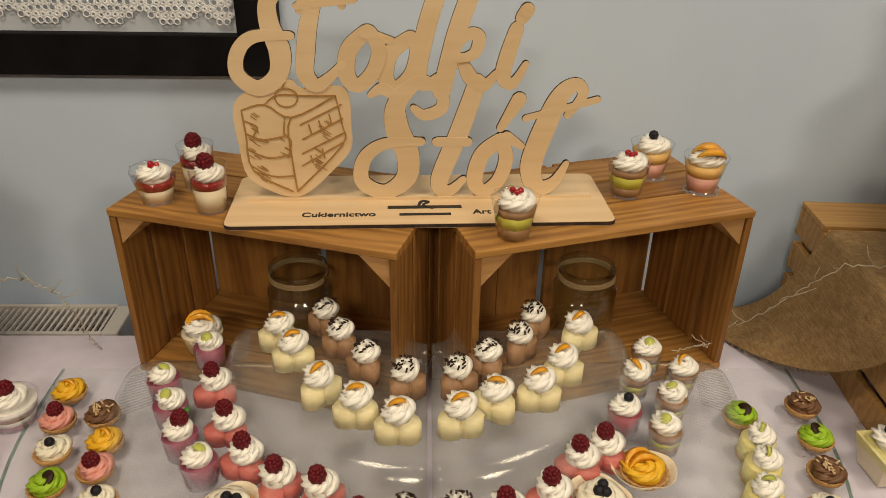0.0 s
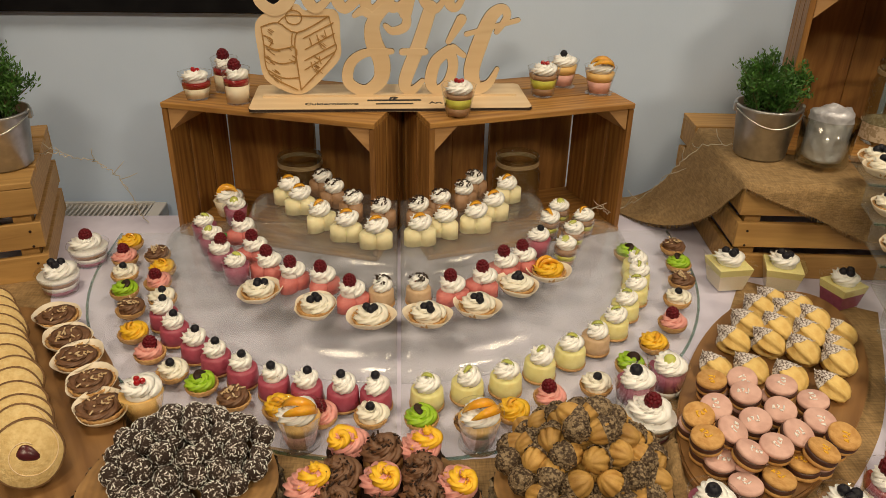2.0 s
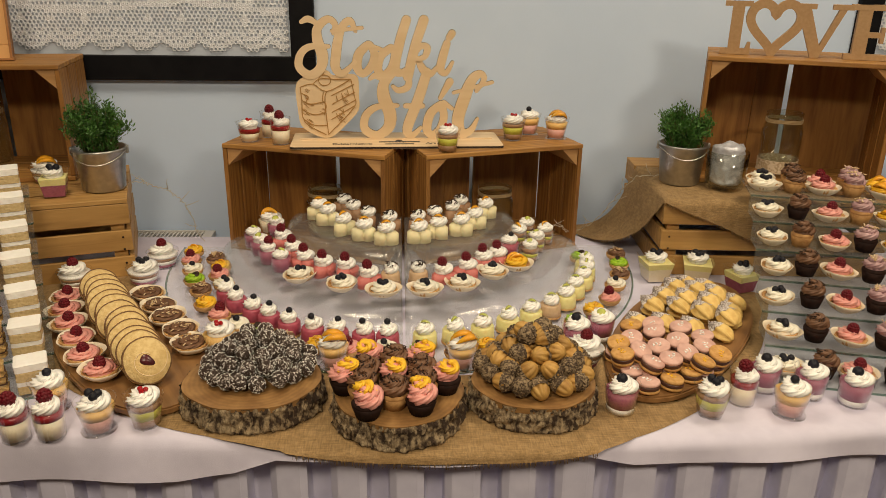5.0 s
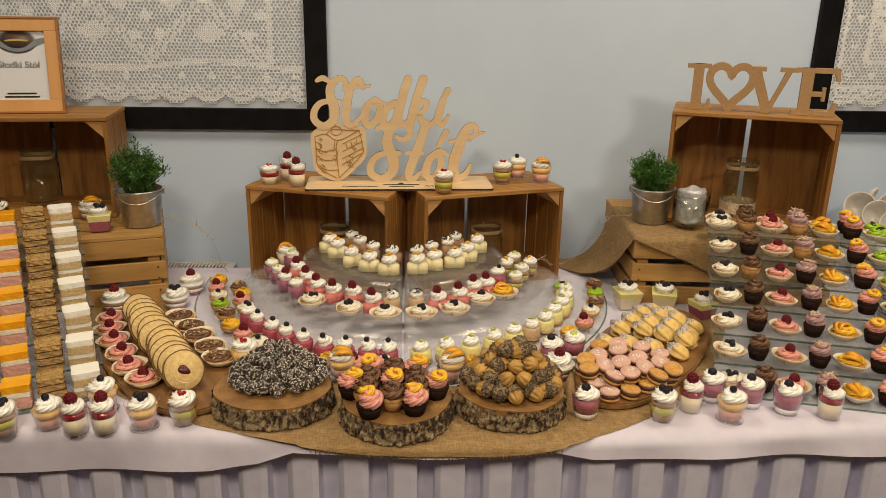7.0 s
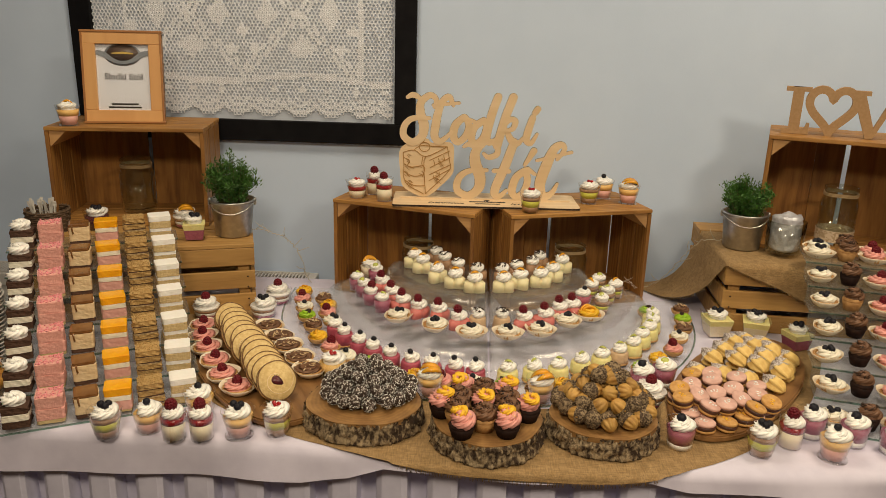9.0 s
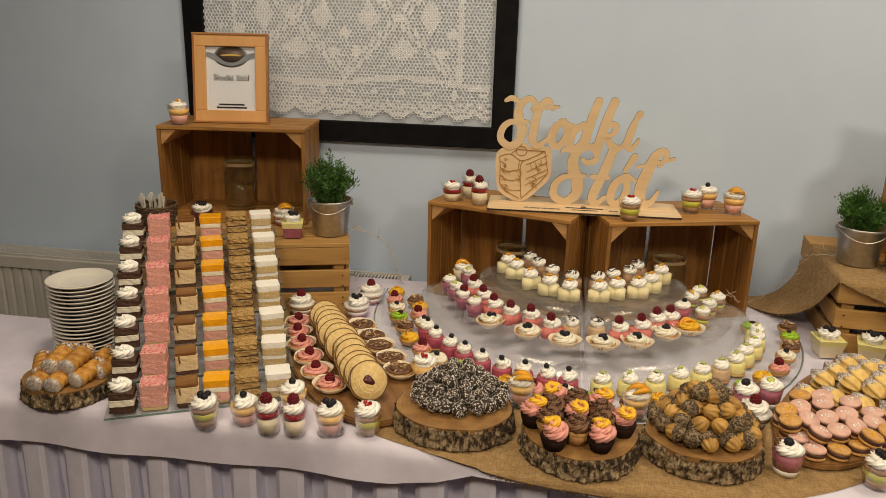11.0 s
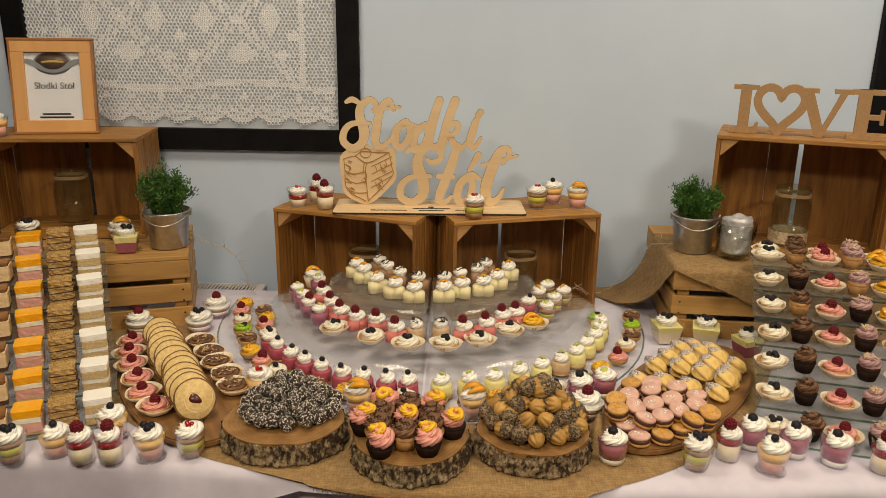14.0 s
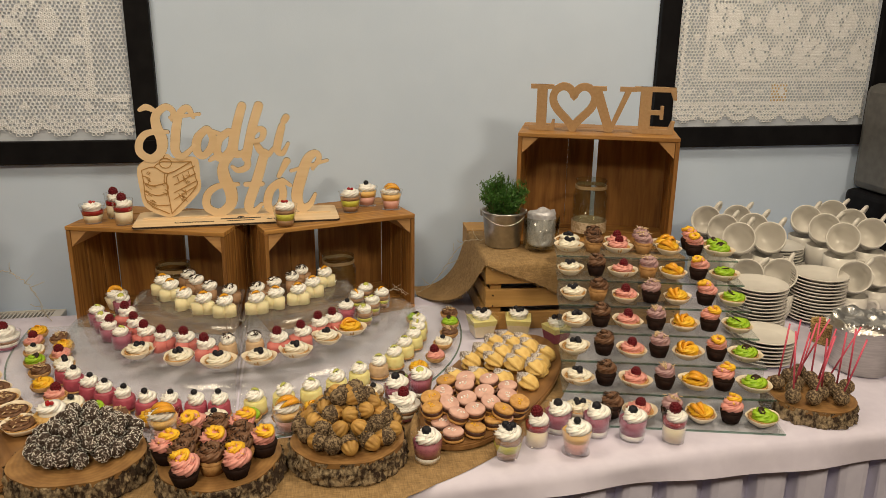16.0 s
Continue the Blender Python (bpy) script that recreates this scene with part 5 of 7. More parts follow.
M_SHELL = mat("shortcrust", (0.52, 0.31, 0.085), (0.36, 0.19, 0.045), 0.6, 60.0, 0.0006, 220.0, rand=0.15)
M_NUTCOAT = mat("chocolate_nut_coating", (0.06, 0.036, 0.02), (0.3, 0.22, 0.13), 0.75, 260.0, 0.002, 300.0, contrast=(0.45, 0.6))


def walnut():
    t = thing("walnut_biscuit", Matrix(), "golden ridged walnut-shaped biscuit half dipped in chopped nuts", "biscuit", "walnut biscuits")
    bm = bmesh.new()
    bmesh.ops.create_uvsphere(bm, u_segments=48, v_segments=14, radius=1.0)
    for v in bm.verts:
        a = math.atan2(v.co.y, v.co.x)
        rr = math.hypot(v.co.x, v.co.y)
        k = 1 + (0.2 * abs(math.cos(4 * a)) - 0.14) * rr
        if abs(v.co.x) < 0.06:
            k *= 0.97
        v.co = Vector((v.co.x * 0.0158 * k, v.co.y * 0.0158 * k, v.co.z * 0.0205))
    part("shell", bm, M_SHELL, t)
    bm = bmesh.new()
    bmesh.ops.create_uvsphere(bm, u_segments=22, v_segments=14, radius=1.0)
    bmesh.ops.delete(bm, geom=[v for v in bm.verts if v.co.z > 0.1], context="VERTS")
    for v in bm.verts:
        k = 1.08 + 0.13 * noise.noise(v.co * 7)
        v.co = Vector((v.co.x * 0.0158 * k, v.co.y * 0.0158 * k, v.co.z * 0.0205 * k))
    rng = random.Random(12)
    for _ in range(60):
        d = Vector((rng.gauss(0, 1), rng.gauss(0, 1), -abs(rng.gauss(0, 1)) - 0.15)).normalized()
        box(rng.uniform(0.002, 0.004), rng.uniform(0.0015, 0.003), 0.002, bm=bm, m=Matrix.Translation((d.x * 0.0172, d.y * 0.0172, d.z * 0.022)) @ pose(0, 0, 0, rng.uniform(0, 90), rng.uniform(0, 90), rng.uniform(0, 180)))
    part("nut_coating", bm, M_NUTCOAT, t)
    return t


for x, y, z in heap(0.236, 0.226, z3 + 0.002, 0.088, 0.084, 0, 0.0165, 4, 9, 1.0):
    place("walnut", walnut, pose(x, y, z, RNG.uniform(40, 140), turn(), turn()))

row("cc_pink", lambda: cupcake(M_DARKCAKE, M_PINK_CREAM, "petals", "dark cupcake with pink frosting and yellow petals", 0.0245, 0.022), [(-0.094, 0.176), (-0.053, 0.1), (0.033, 0.11), (0.077, 0.173), (-0.01, 0.182), (-0.055, 0.246), (0.036, 0.236)], z2)
row("cc_choc", lambda: cupcake(M_GOLDCAKE, M_CHOC_CREAM, "sprinkles", "golden cupcake with swirled chocolate frosting", 0.0245, 0.022), [(-0.06, 0.194), (-0.062, 0.148), (-0.01, 0.232), (0.036, 0.196), (0.037, 0.152), (-0.01, 0.128)], z2)

# ---------------- burlap ----------------
def table_runner():
    t = thing("burlap_runner", Matrix(), "natural brown burlap runner with a frayed edge on the table", "table runner")
    line = smooth_line([(-0.76, 0.8), (-0.64, 0.52), (-0.4, 0.31), (-0.15, 0.215), (0.08, 0.19), (0.34, 0.23), (0.58, 0.42), (0.76, 0.72)], 26)
    wid = smooth_line([(0.12,), (0.128,), (0.13,), (0.122,), (0.122,), (0.132,), (0.13,), (0.12,)], 26)
    bm = bmesh.new()
    grid = []
    K = 40
    for i, p in enumerate(line):
        a, b = line[min(i + 1, len(line) - 1)], line[max(i - 1, 0)]
        d = (a - b) / np.linalg.norm(a - b)
        nrm = np.array([-d[1], d[0]])
        col = []
        for k in range(K + 1):
            q = (k / K - 0.55) * 2
            x, y = p + nrm * q * wid[i][0]
            ye = edge_y(x) - 0.014
            z = TABLE + 0.0014 + max(0, 0.0012 * noise.noise(Vector((x * 22, y * 22, 1))))
            # a standing fold between the birch slice and the board
            fold = math.exp(-((x - 0.372 - (y - 0.27) * 0.2) / 0.0095) ** 2 - ((y - 0.272) / 0.042) ** 4)
            z += 0.042 * fold
            if y < ye:
                z, y = TABLE - 0.001 - (ye - y) * 0.98, ye - 0.014 - 0.25 * (ye - y)
            elif y < ye + 0.02:
                y -= 0.012 * (1 - (y - ye) / 0.02)
            col.append(bm.verts.new((x, y, z)))
        grid.append(col)
    for a, b in zip(grid, grid[1:]):
        for k in range(K):
            bm.faces.new((a[k], a[k + 1], b[k + 1], b[k]))
    edge_pts = [c[0].co.copy() for c in grid if c[0].co.z < TABLE - 0.002]
    bmesh.ops.recalc_face_normals(bm, faces=bm.faces)
    part("cloth", bm, M_BURLAP, t)
    fr = bmesh.new()
    rng = random.Random(6)
    for a, b in zip(edge_pts, edge_pts[1:]):
        for _ in range(max(1, int((b - a).length / 0.0022))):
            p = a.lerp(b, rng.random())
            q = p + Vector((rng.uniform(-0.002, 0.002), -0.002, -rng.uniform(0.004, 0.009)))
            tube([p + Vector((0, 0, 0.003)), q], 0.0004, 3, fr)
    tagged(part("fringe", fr, M_BURLAP, t), kind="stuff")


table_runner()
BOX_E_TOP = TABLE + BOX_H + 0.0055


def box_drape():
    t = thing("burlap_drape", box_e_pose, "brown burlap cloth draped over a slatted box", "cloth")
    H = BOX_H
    bm = bmesh.new()
    nu, nv = 72, 34
    grid = []
    for i in range(nu + 1):
        u = -0.3 + 0.72 * i / nu
        col = []
        hang = min(0.13, 0.006 + 0.42 * max(0.0, u))
        for k in range(nv + 1):
            q = k / nv
            if u < 0:
                # over the end of the box and down to the table in a narrowing tongue
                s = -u / 0.3
                x = -0.012 * min(1.0, s * 8) - 0.15 * s ** 1.6
                y = (0.29 * s ** 1.15) * (1 - q) + (0.31 + 0.06 * s) * q
                z = 0.003 + H * (1 - s) ** 2.1 + 0.006 * s * (1 - s) * math.sin(q * 9)
            else:
                v = -hang + (0.31 + hang) * q
                x, y, z = u, v, H + 0.003 + 0.0012 * noise.noise(Vector((u * 18, v * 18, 0)))
                if v < 0:
                    z, y = H + 0.002 + v * 0.97, -0.012 - 0.12 * (-v) - 0.006 * math.sin(u * 38)
            col.append(bm.verts.new((x, y, max(z, 0.003))))
        grid.append(col)
    for a, b in zip(grid, grid[1:]):
        for k in range(nv):
            bm.faces.new((a[k], a[k + 1], b[k + 1], b[k]))
    hem = [c[0].co.copy() for c in grid]
    bmesh.ops.recalc_face_normals(bm, faces=bm.faces)
    part("cloth", bm, M_BURLAP, t)
    fr = bmesh.new()
    rng = random.Random(16)
    for a, b in zip(hem, hem[1:]):
        for _ in range(6):
            p = a.lerp(b, rng.random())
            tube([p + Vector((0, 0, 0.002)), p + Vector((rng.uniform(-0.002, 0.002), -0.001, -rng.uniform(0.003, 0.008)))], 0.0004, 3, fr)
    tagged(part("frayed_hem", fr, M_BURLAP, t), kind="stuff")


box_drape()

# ---------------- stepped stands ----------------
def stepped_stand(m, width, steps, run, rise, label, thick=0.004):
    """Clear glass stairs: shelves on risers, local x along the front, y backwards."""
    t = thing("stepped_stand", m, label, "cake stand")
    for k in range(steps):
        sh = part("shelf", box(width, run + (0.01 if k < steps - 1 else 0.02), thick, (width / 2, k * run + run / 2, 0.003 + k * rise), 0.0008), M_STAND, t, smooth=False)
        ed = part("shelf_edge", box(width, 0.0025, thick * 0.9, (width / 2, k * run - 0.0065 + 0.0005, 0.003 + k * rise)), M_TIER_EDGE, t, "greenish glass edge", smooth=False)
        ed.visible_shadow = False
        if k:
            ri = part("riser", box(width - 0.004, 0.003, rise - thick - 0.001, (width / 2, k * run + 0.008, 0.003 + (k - 0.5) * rise)), M_STAND, t, smooth=False)
    return t


# west: squares of layered cake
W_ANG = 25
west = pose(-0.962, 0.1, TABLE + 0.001, 0, 0, W_ANG)
W_RUN, W_RISE, W_COL = 0.077, 0.0395, 0.0635
stepped_stand(west, 6 * W_COL + 0.01, 7, W_RUN, W_RISE, "clear stepped glass stand filled with rows of cake squares")
M_SPONGE_DARK = mat("dark_sponge", (0.045, 0.02, 0.013), (0.08, 0.038, 0.022), 0.8, 200.0, 0.0012, 260.0)
M_SPONGE_PINK = mat("pink_sponge", (0.8, 0.43, 0.38), (0.7, 0.34, 0.3), 0.8, 170.0, 0.0016, 240.0, rand=0.05)
M_CRUMB_PINK = mat("pink_crumb", (0.85, 0.27, 0.32), (0.8, 0.36, 0.38), 0.8, 260.0, 0.003, 300.0)
M_CARAMEL = mat("caramel_cream", (0.82, 0.65, 0.42), (0.75, 0.57, 0.34), 0.6, 60.0, 0.0006, 200.0)
M_CARAMEL_TOP = mat("caramel_glaze", (0.24, 0.115, 0.04), (0.18, 0.08, 0.026), 0.2, 30.0)
M_ORANGE_TOP = mat("orange_jelly", (0.9, 0.45, 0.02), (0.85, 0.38, 0.012), 0.15, 40.0, sss=0.1)
M_SPONGE_PALE = mat("pale_sponge", (0.64, 0.5, 0.28), (0.55, 0.41, 0.2), 0.85, 200.0, 0.0016, 260.0)
M_WAFER = mat("wafer", (0.52, 0.35, 0.14), (0.38, 0.23, 0.08), 0.8, 240.0, 0.0016, 300.0, rand=0.08)
M_WAFER_CREAM = mat("wafer_cream", (0.5, 0.37, 0.2), (0.42, 0.3, 0.15), 0.7, 200.0, 0.001, 300.0)
M_BROWN_LAYER = mat("cocoa_layer", (0.1, 0.045, 0.025), (0.07, 0.03, 0.018), 0.7, 150.0, 0.001)


def crumbly(w, d, h, rough, seed):
    """A cut block of cake: a finely divided box with torn, uneven sides."""
    bm = bmesh.new()
    bmesh.ops.create_cube(bm, size=1.0)
    bmesh.ops.subdivide_edges(bm, edges=bm.edges[:], cuts=9, use_grid_fill=True)
    for v in bm.verts:
        p = Vector((v.co.x * w, v.co.y * d, (v.co.z + 0.5) * h))
        side = Vector((v.co.x, v.co.y, 0.0))
        k = noise.noise(Vector((p.x * 130 + seed, p.y * 130, p.z * 130))) + 0.7 * noise.noise(Vector((p.x * 330, p.y * 330 + seed, p.z * 260)))
        near = 1.0 if max(abs(v.co.x), abs(v.co.y)) > 0.49 else 0.0
        p += side * 2 * rough * (k - 0.25) * near
        if abs(v.co.x) > 0.49 and abs(v.co.y) > 0.49:
            p -= side * 0.003
        if v.co.z > 0.49:
            p.z += rough * 0.35 * k - (0.0012 if near else 0)
        v.co = p
    return bm


def cake_square(layers, label, w=0.05, d=0.05, cream=False, crumb=None, drips=False, rough=0.0008, fine=1.0):
    t = thing("cake_square", Matrix(), label, "cake", "cake squares on the stepped stand")
    z = 0.0
    rng = random.Random(len(layers) * 7 + int(cream))
    for ma, h in ((ma, h * 1.1) for ma, h in layers):
        jw, jd = rng.uniform(-0.001, 0.001), rng.uniform(-0.001, 0.001)
        bm = crumbly(w + jw, d + jd, h, rough, rng.uniform(0, 50))
        part("layer", bm, ma, t, m=pose(rng.uniform(-0.0006, 0.0006), rng.uniform(-0.0006, 0.0006), z), smooth=False)
        z += h
    if crumb:
        bm = bmesh.new()
        for _ in range(int(46 / fine)):
            box(rng.uniform(0.002, 0.006) * fine, rng.uniform(0.002, 0.005) * fine, 0.003 * fine, bm=bm, m=pose(rng.uniform(-w / 2.2, w / 2.2), rng.uniform(-d / 2.2, d / 2.2), z + 0.0006, rng.uniform(-30, 30), rng.uniform(-30, 30), rng.uniform(0, 90)))
        tagged(part("crumb", bm, crumb, t), kind="stuff")
    if cream:
        part("cream", piped(0.024, 0.023, 1.6, 0.0105, 6, 0.28, 4), M_CREAM, t, m=pose(0, -0.002, z - 0.001, 10, 0, 0) @ Matrix.Diagonal((1.15, 0.9, 1, 1)))
    if drips:
        a = part("glaze_drip", tube([(0, 0, 0.004), (0, -0.0006, -0.006), (0.0015, -0.0008, -0.014), (0.0, 0.0, -0.017)], [0.0025, 0.002, 0.0022, 0.001], 6), M_CARAMEL_TOP, t, m=pose(-w / 2 + 0.008, -d / 2 - 0.0005, z - 0.007))
        again(a, t, pose(-w / 2 + 0.0, -d / 2 + 0.012, z - 0.012))
    return t


CAKES = [
    ("sq_choc", lambda: cake_square([(M_SPONGE_DARK, 0.014), (M_VANILLA, 0.013), (M_SPONGE_DARK, 0.014)], "dark chocolate cake square with white filling and cream rosette", cream=True, rough=0.0014)),
    ("sq_pink", lambda: cake_square([(M_SPONGE_PALE, 0.007), (M_SPONGE_PINK, 0.022), (M_SPONGE_PINK, 0.023)], "tall pink cake square with crumbly pink top", 0.053, 0.05, crumb=M_CRUMB_PINK, rough=0.0008)),
    ("sq_caramel", lambda: cake_square([(M_BROWN_LAYER, 0.008), (M_CARAMEL, 0.032), (M_CARAMEL_TOP, 0.006)], "caramel cake square with dark dripping glaze", 0.047, 0.05, drips=True)),
    ("sq_orange", lambda: cake_square([(M_SPONGE_PALE, 0.004), (M_ROSE, 0.019), (M_VANILLA, 0.01), (M_ORANGE_TOP, 0.015)], "cake square of pink and white cream under orange jelly", 0.053, 0.05)),
    ("sq_wafer", lambda: cake_square([(M_WAFER, 0.009), (M_BROWN_LAYER, 0.002), (M_WAFER, 0.01), (M_WAFER_CREAM, 0.003), (M_BROWN_LAYER, 0.002), (M_WAFER, 0.011), (M_BROWN_LAYER, 0.002), (M_WAFER, 0.012)], "brown layered nut wafer cake square", 0.051, 0.05, crumb=M_WAFER, rough=0.0026, fine=0.6)),
    ("sq_white", lambda: cake_square([(M_SPONGE_PALE, 0.014), (M_CREAM, 0.008), (M_SPONGE_PALE, 0.016), (M_CREAM, 0.013)], "pale sponge cake square with white cream layers", 0.053, 0.05)),
]
for r_ in range(7):
    for c_, (nm, mk) in enumerate(CAKES):
        place(nm, mk, west @ pose(0.035 + c_ * W_COL + RNG.uniform(-0.002, 0.002), 0.032 + r_ * W_RUN + RNG.uniform(-0.003, 0.003), 0.0055 + r_ * W_RISE, 0, 0, RNG.uniform(-5, 5)))

# east: rows of tartlets and cupcakes
E_ANG = -15.0
east = pose(0.69, 0.262, TABLE + 0.001, 0, 0, E_ANG)
E_RUN, E_RISE, E_COL = 0.073, 0.0395, 0.0635
stepped_stand(east, 7 * E_COL + 0.01, 7, E_RUN, E_RISE, "clear stepped glass stand filled with tartlets and cupcakes")
E_KINDS = [
    [("et_blue", lambda: tart(M_VANILLA, "blueberries", "tartlet with vanilla cream and blueberries in a pale paper case", 0.0295, M_PAPERCUP))],
    [("cc_choc_d", lambda: cupcake(M_DARKCAKE, M_CHOC_CREAM, "sprinkles", "dark cupcake with swirled chocolate frosting", 0.022)), ("cc_choc_e", lambda: cupcake(M_GOLDCAKE, M_CHOC_CREAM, "sprinkles", "golden cupcake with swirled chocolate frosting", 0.022))],
    [("et_rasp", lambda: tart(M_PINK_CREAM, "raspberry", "tartlet with pink cream and raspberry in a pale paper case", 0.0295, M_PAPERCUP))],
    [("cc_lilac", lambda: cupcake(M_DARKCAKE, M_LILAC, "nuts", "dark cupcake with lilac frosting and white crumbs", 0.022)), ("cc_lilac_g", lambda: cupcake(M_GOLDCAKE, M_LILAC, "nuts", "golden cupcake with lilac frosting and white crumbs", 0.022))],
    [("et_peach", lambda: tart(M_YEL_CREAM, "peach_big", "tartlet with yellow cream and peach slices in a pale paper case", 0.0295, M_PAPERCUP))],
    [("cc_pink_e", lambda: cupcake(M_DARKCAKE, M_PINK_CREAM, "petals", "dark cupcake with pink frosting and yellow petals", 0.022))],
    [("et_green", lambda: tart(M_GREEN_CREAM, "choc_disc", "tartlet with lime-green cream and chocolate disc in a paper case", 0.0295, M_PAPERCUP))],
]
for r_ in range(8):
    for c_, kinds in enumerate(E_KINDS):
        nm, mk = kinds[-1 if r_ in ((4, 6, 7) if c_ == 1 else (5, 6, 7)) else 0]
        y = 0.036 + r_ * E_RUN if r_ < 7 else 0.036 + 6 * E_RUN + 0.052
        z = 0.0055 + min(r_, 6) * E_RISE
        place(nm, mk, east @ pose(0.036 + c_ * E_COL + RNG.uniform(-0.003, 0.003), y + RNG.uniform(-0.004, 0.004), z, 0, 0, turn()))
back = part("shelf", box(7 * E_COL + 0.01, 0.05, 0.004, ((7 * E_COL + 0.01) / 2, 7 * E_RUN + 0.036, 0.003 + 6 * E_RISE)), M_STAND, [o for o in bpy.data.objects if o.name.startswith("stepped_stand")][1], smooth=False)
back.visible_shadow = False

# ---------------- boards with biscuits and roulade ----------------
M_BOARD = wood("serving_board", (0.3, 0.16, 0.06), (0.17, 0.08, 0.028), "Y", 8.0, 0.45, 0.03)


def board(m, rx, ry, label):
    t = thing("serving_board", m, label, "board", "wooden serving boards")
    pts = [(rx * math.cos(a) * (1 + 0.03 * math.sin(3 * a)), ry * math.sin(a) * (1 + 0.02 * math.cos(2 * a))) for a in (2 * math.pi * i / 56 for i in range(56))]
    bm = slab(pts, 0, 0.014)
    bmesh.ops.bevel(bm, geom=[e for e in bm.edges if abs(e.verts[0].co.z - e.verts[1].co.z) < 1e-6], offset=0.003, segments=2, affect="EDGES")
    part("plank", bm, M_BOARD, t, smooth=False)
    return t


mac_m = pose(0.588, 0.448, CLOTH_TOP + 0.003, 0, 0, -35)
board(mac_m, 0.125, 0.31, "long oval brown wooden board with sandwich biscuits")
roll_m = pose(-0.535, 0.425, CLOTH_TOP + 0.003, 0, 0, 31)
board(roll_m, 0.13, 0.29, "oval brown wooden board with roulade and tartlets")
BZ = 0.0145
M_MAC = mat("pink_icing", (0.72, 0.46, 0.4), (0.6, 0.36, 0.31), 0.65, 60.0, 0.0006, 200.0)
M_BISC = mat("biscuit", (0.64, 0.37, 0.13), (0.52, 0.27, 0.08), 0.75, 120.0, 0.0012, 260.0, rand=0.1)
M_JAM = mat("dark_filling", (0.09, 0.035, 0.02), (0.06, 0.022, 0.014), 0.4, 60.0)


def sandwich(top, label, flake):
    t = thing("sandwich_biscuit", Matrix(), label, "biscuit", "round sandwich biscuits")
    r = 0.0215
    disc = lambda h, q=1.0: lathe([(0, 0), (r * q * 0.94, 0), (r * q, h * 0.35), (r * q * 0.98, h * 0.75), (r * q * 0.9, h), (0, h * 1.08)], 24)
    part("biscuit_half", disc(0.0065), M_BISC, t)
    part("filling", disc(0.008, 1.02), M_JAM, t, m=pose(0, 0, 0.006))
    part("iced_half", disc(0.0066), top, t, m=pose(0, 0, 0.0134))
    tagged(part("flaked_topping", flakes(7, r, 0.0012, 0.0036, 4, 0.55), flake, t, m=pose(0, 0, 0.0196)), kind="stuff")
    return t


rng = random.Random(31)
MACS = {
    "mac_p": lambda: sandwich(M_MAC, "pink-iced sandwich biscuit with dark filling and white flakes", M_CREAM),
    "mac_o": lambda: sandwich(M_BISC, "golden sandwich biscuit with dark filling and yellow flakes", M_PETAL),
}
# the lower biscuits lie on the board, the upper ones lean on them
LOW = [("mac_p", 0.426, 0.254), ("mac_o", 0.533, 0.244), ("mac_o", 0.486, 0.219), ("mac_p", 0.441, 0.208)]
HIGH = [("mac_o", 0.463, 0.394), ("mac_p", 0.508, 0.397), ("mac_p", 0.497, 0.357), ("mac_p", 0.555, 0.372), ("mac_p", 0.59, 0.344), ("mac_p", 0.446, 0.334), ("mac_p", 0.533, 0.327), ("mac_p", 0.49, 0.307),
        ("mac_p", 0.575, 0.303), ("mac_p", 0.442, 0.286), ("mac_p", 0.53, 0.28), ("mac_o", 0.592, 0.275), ("mac_o", 0.41, 0.27), ("mac_p", 0.495, 0.255), ("mac_p", 0.454, 0.245), ("mac_o", 0.548, 0.245), ("mac_o", 0.415, 0.318)]
for nm, x, y in LOW:
    place(nm, MACS[nm], pose(x, y, CLOTH_TOP + 0.003 + BZ, rng.uniform(2, 8), rng.uniform(-6, 6), turn()) @ pose(0, 0, 0.002))
for nm, x, y in HIGH:
    place(rng.choice(("mac_p", "mac_p", "mac_o")), MACS[nm], pose(x + rng.uniform(-0.006, 0.006), y + 0.006, CLOTH_TOP + 0.003 + BZ, 0, 0, turn()) @ pose(0, 0, 0.001))
    place(nm, MACS[nm], pose(x, y, CLOTH_TOP + 0.003 + BZ + 0.022 + rng.uniform(0, 0.007), rng.uniform(0, 20), rng.uniform(-16, 16), 0) @ pose(0, 0, 0.001, 0, 0, turn()))
M_PIPED = mat("piped_biscuit", (0.78, 0.57, 0.21), (0.66, 0.42, 0.12), 0.65, 70.0, 0.001, 200.0, rand=0.06)
M_DIP = mat("chocolate_dip_with_crumbs", (0.08, 0.04, 0.03), (0.75, 0.7, 0.68), 0.7, 380.0, 0.0015, 380.0, contrast=(0.4, 0.55))


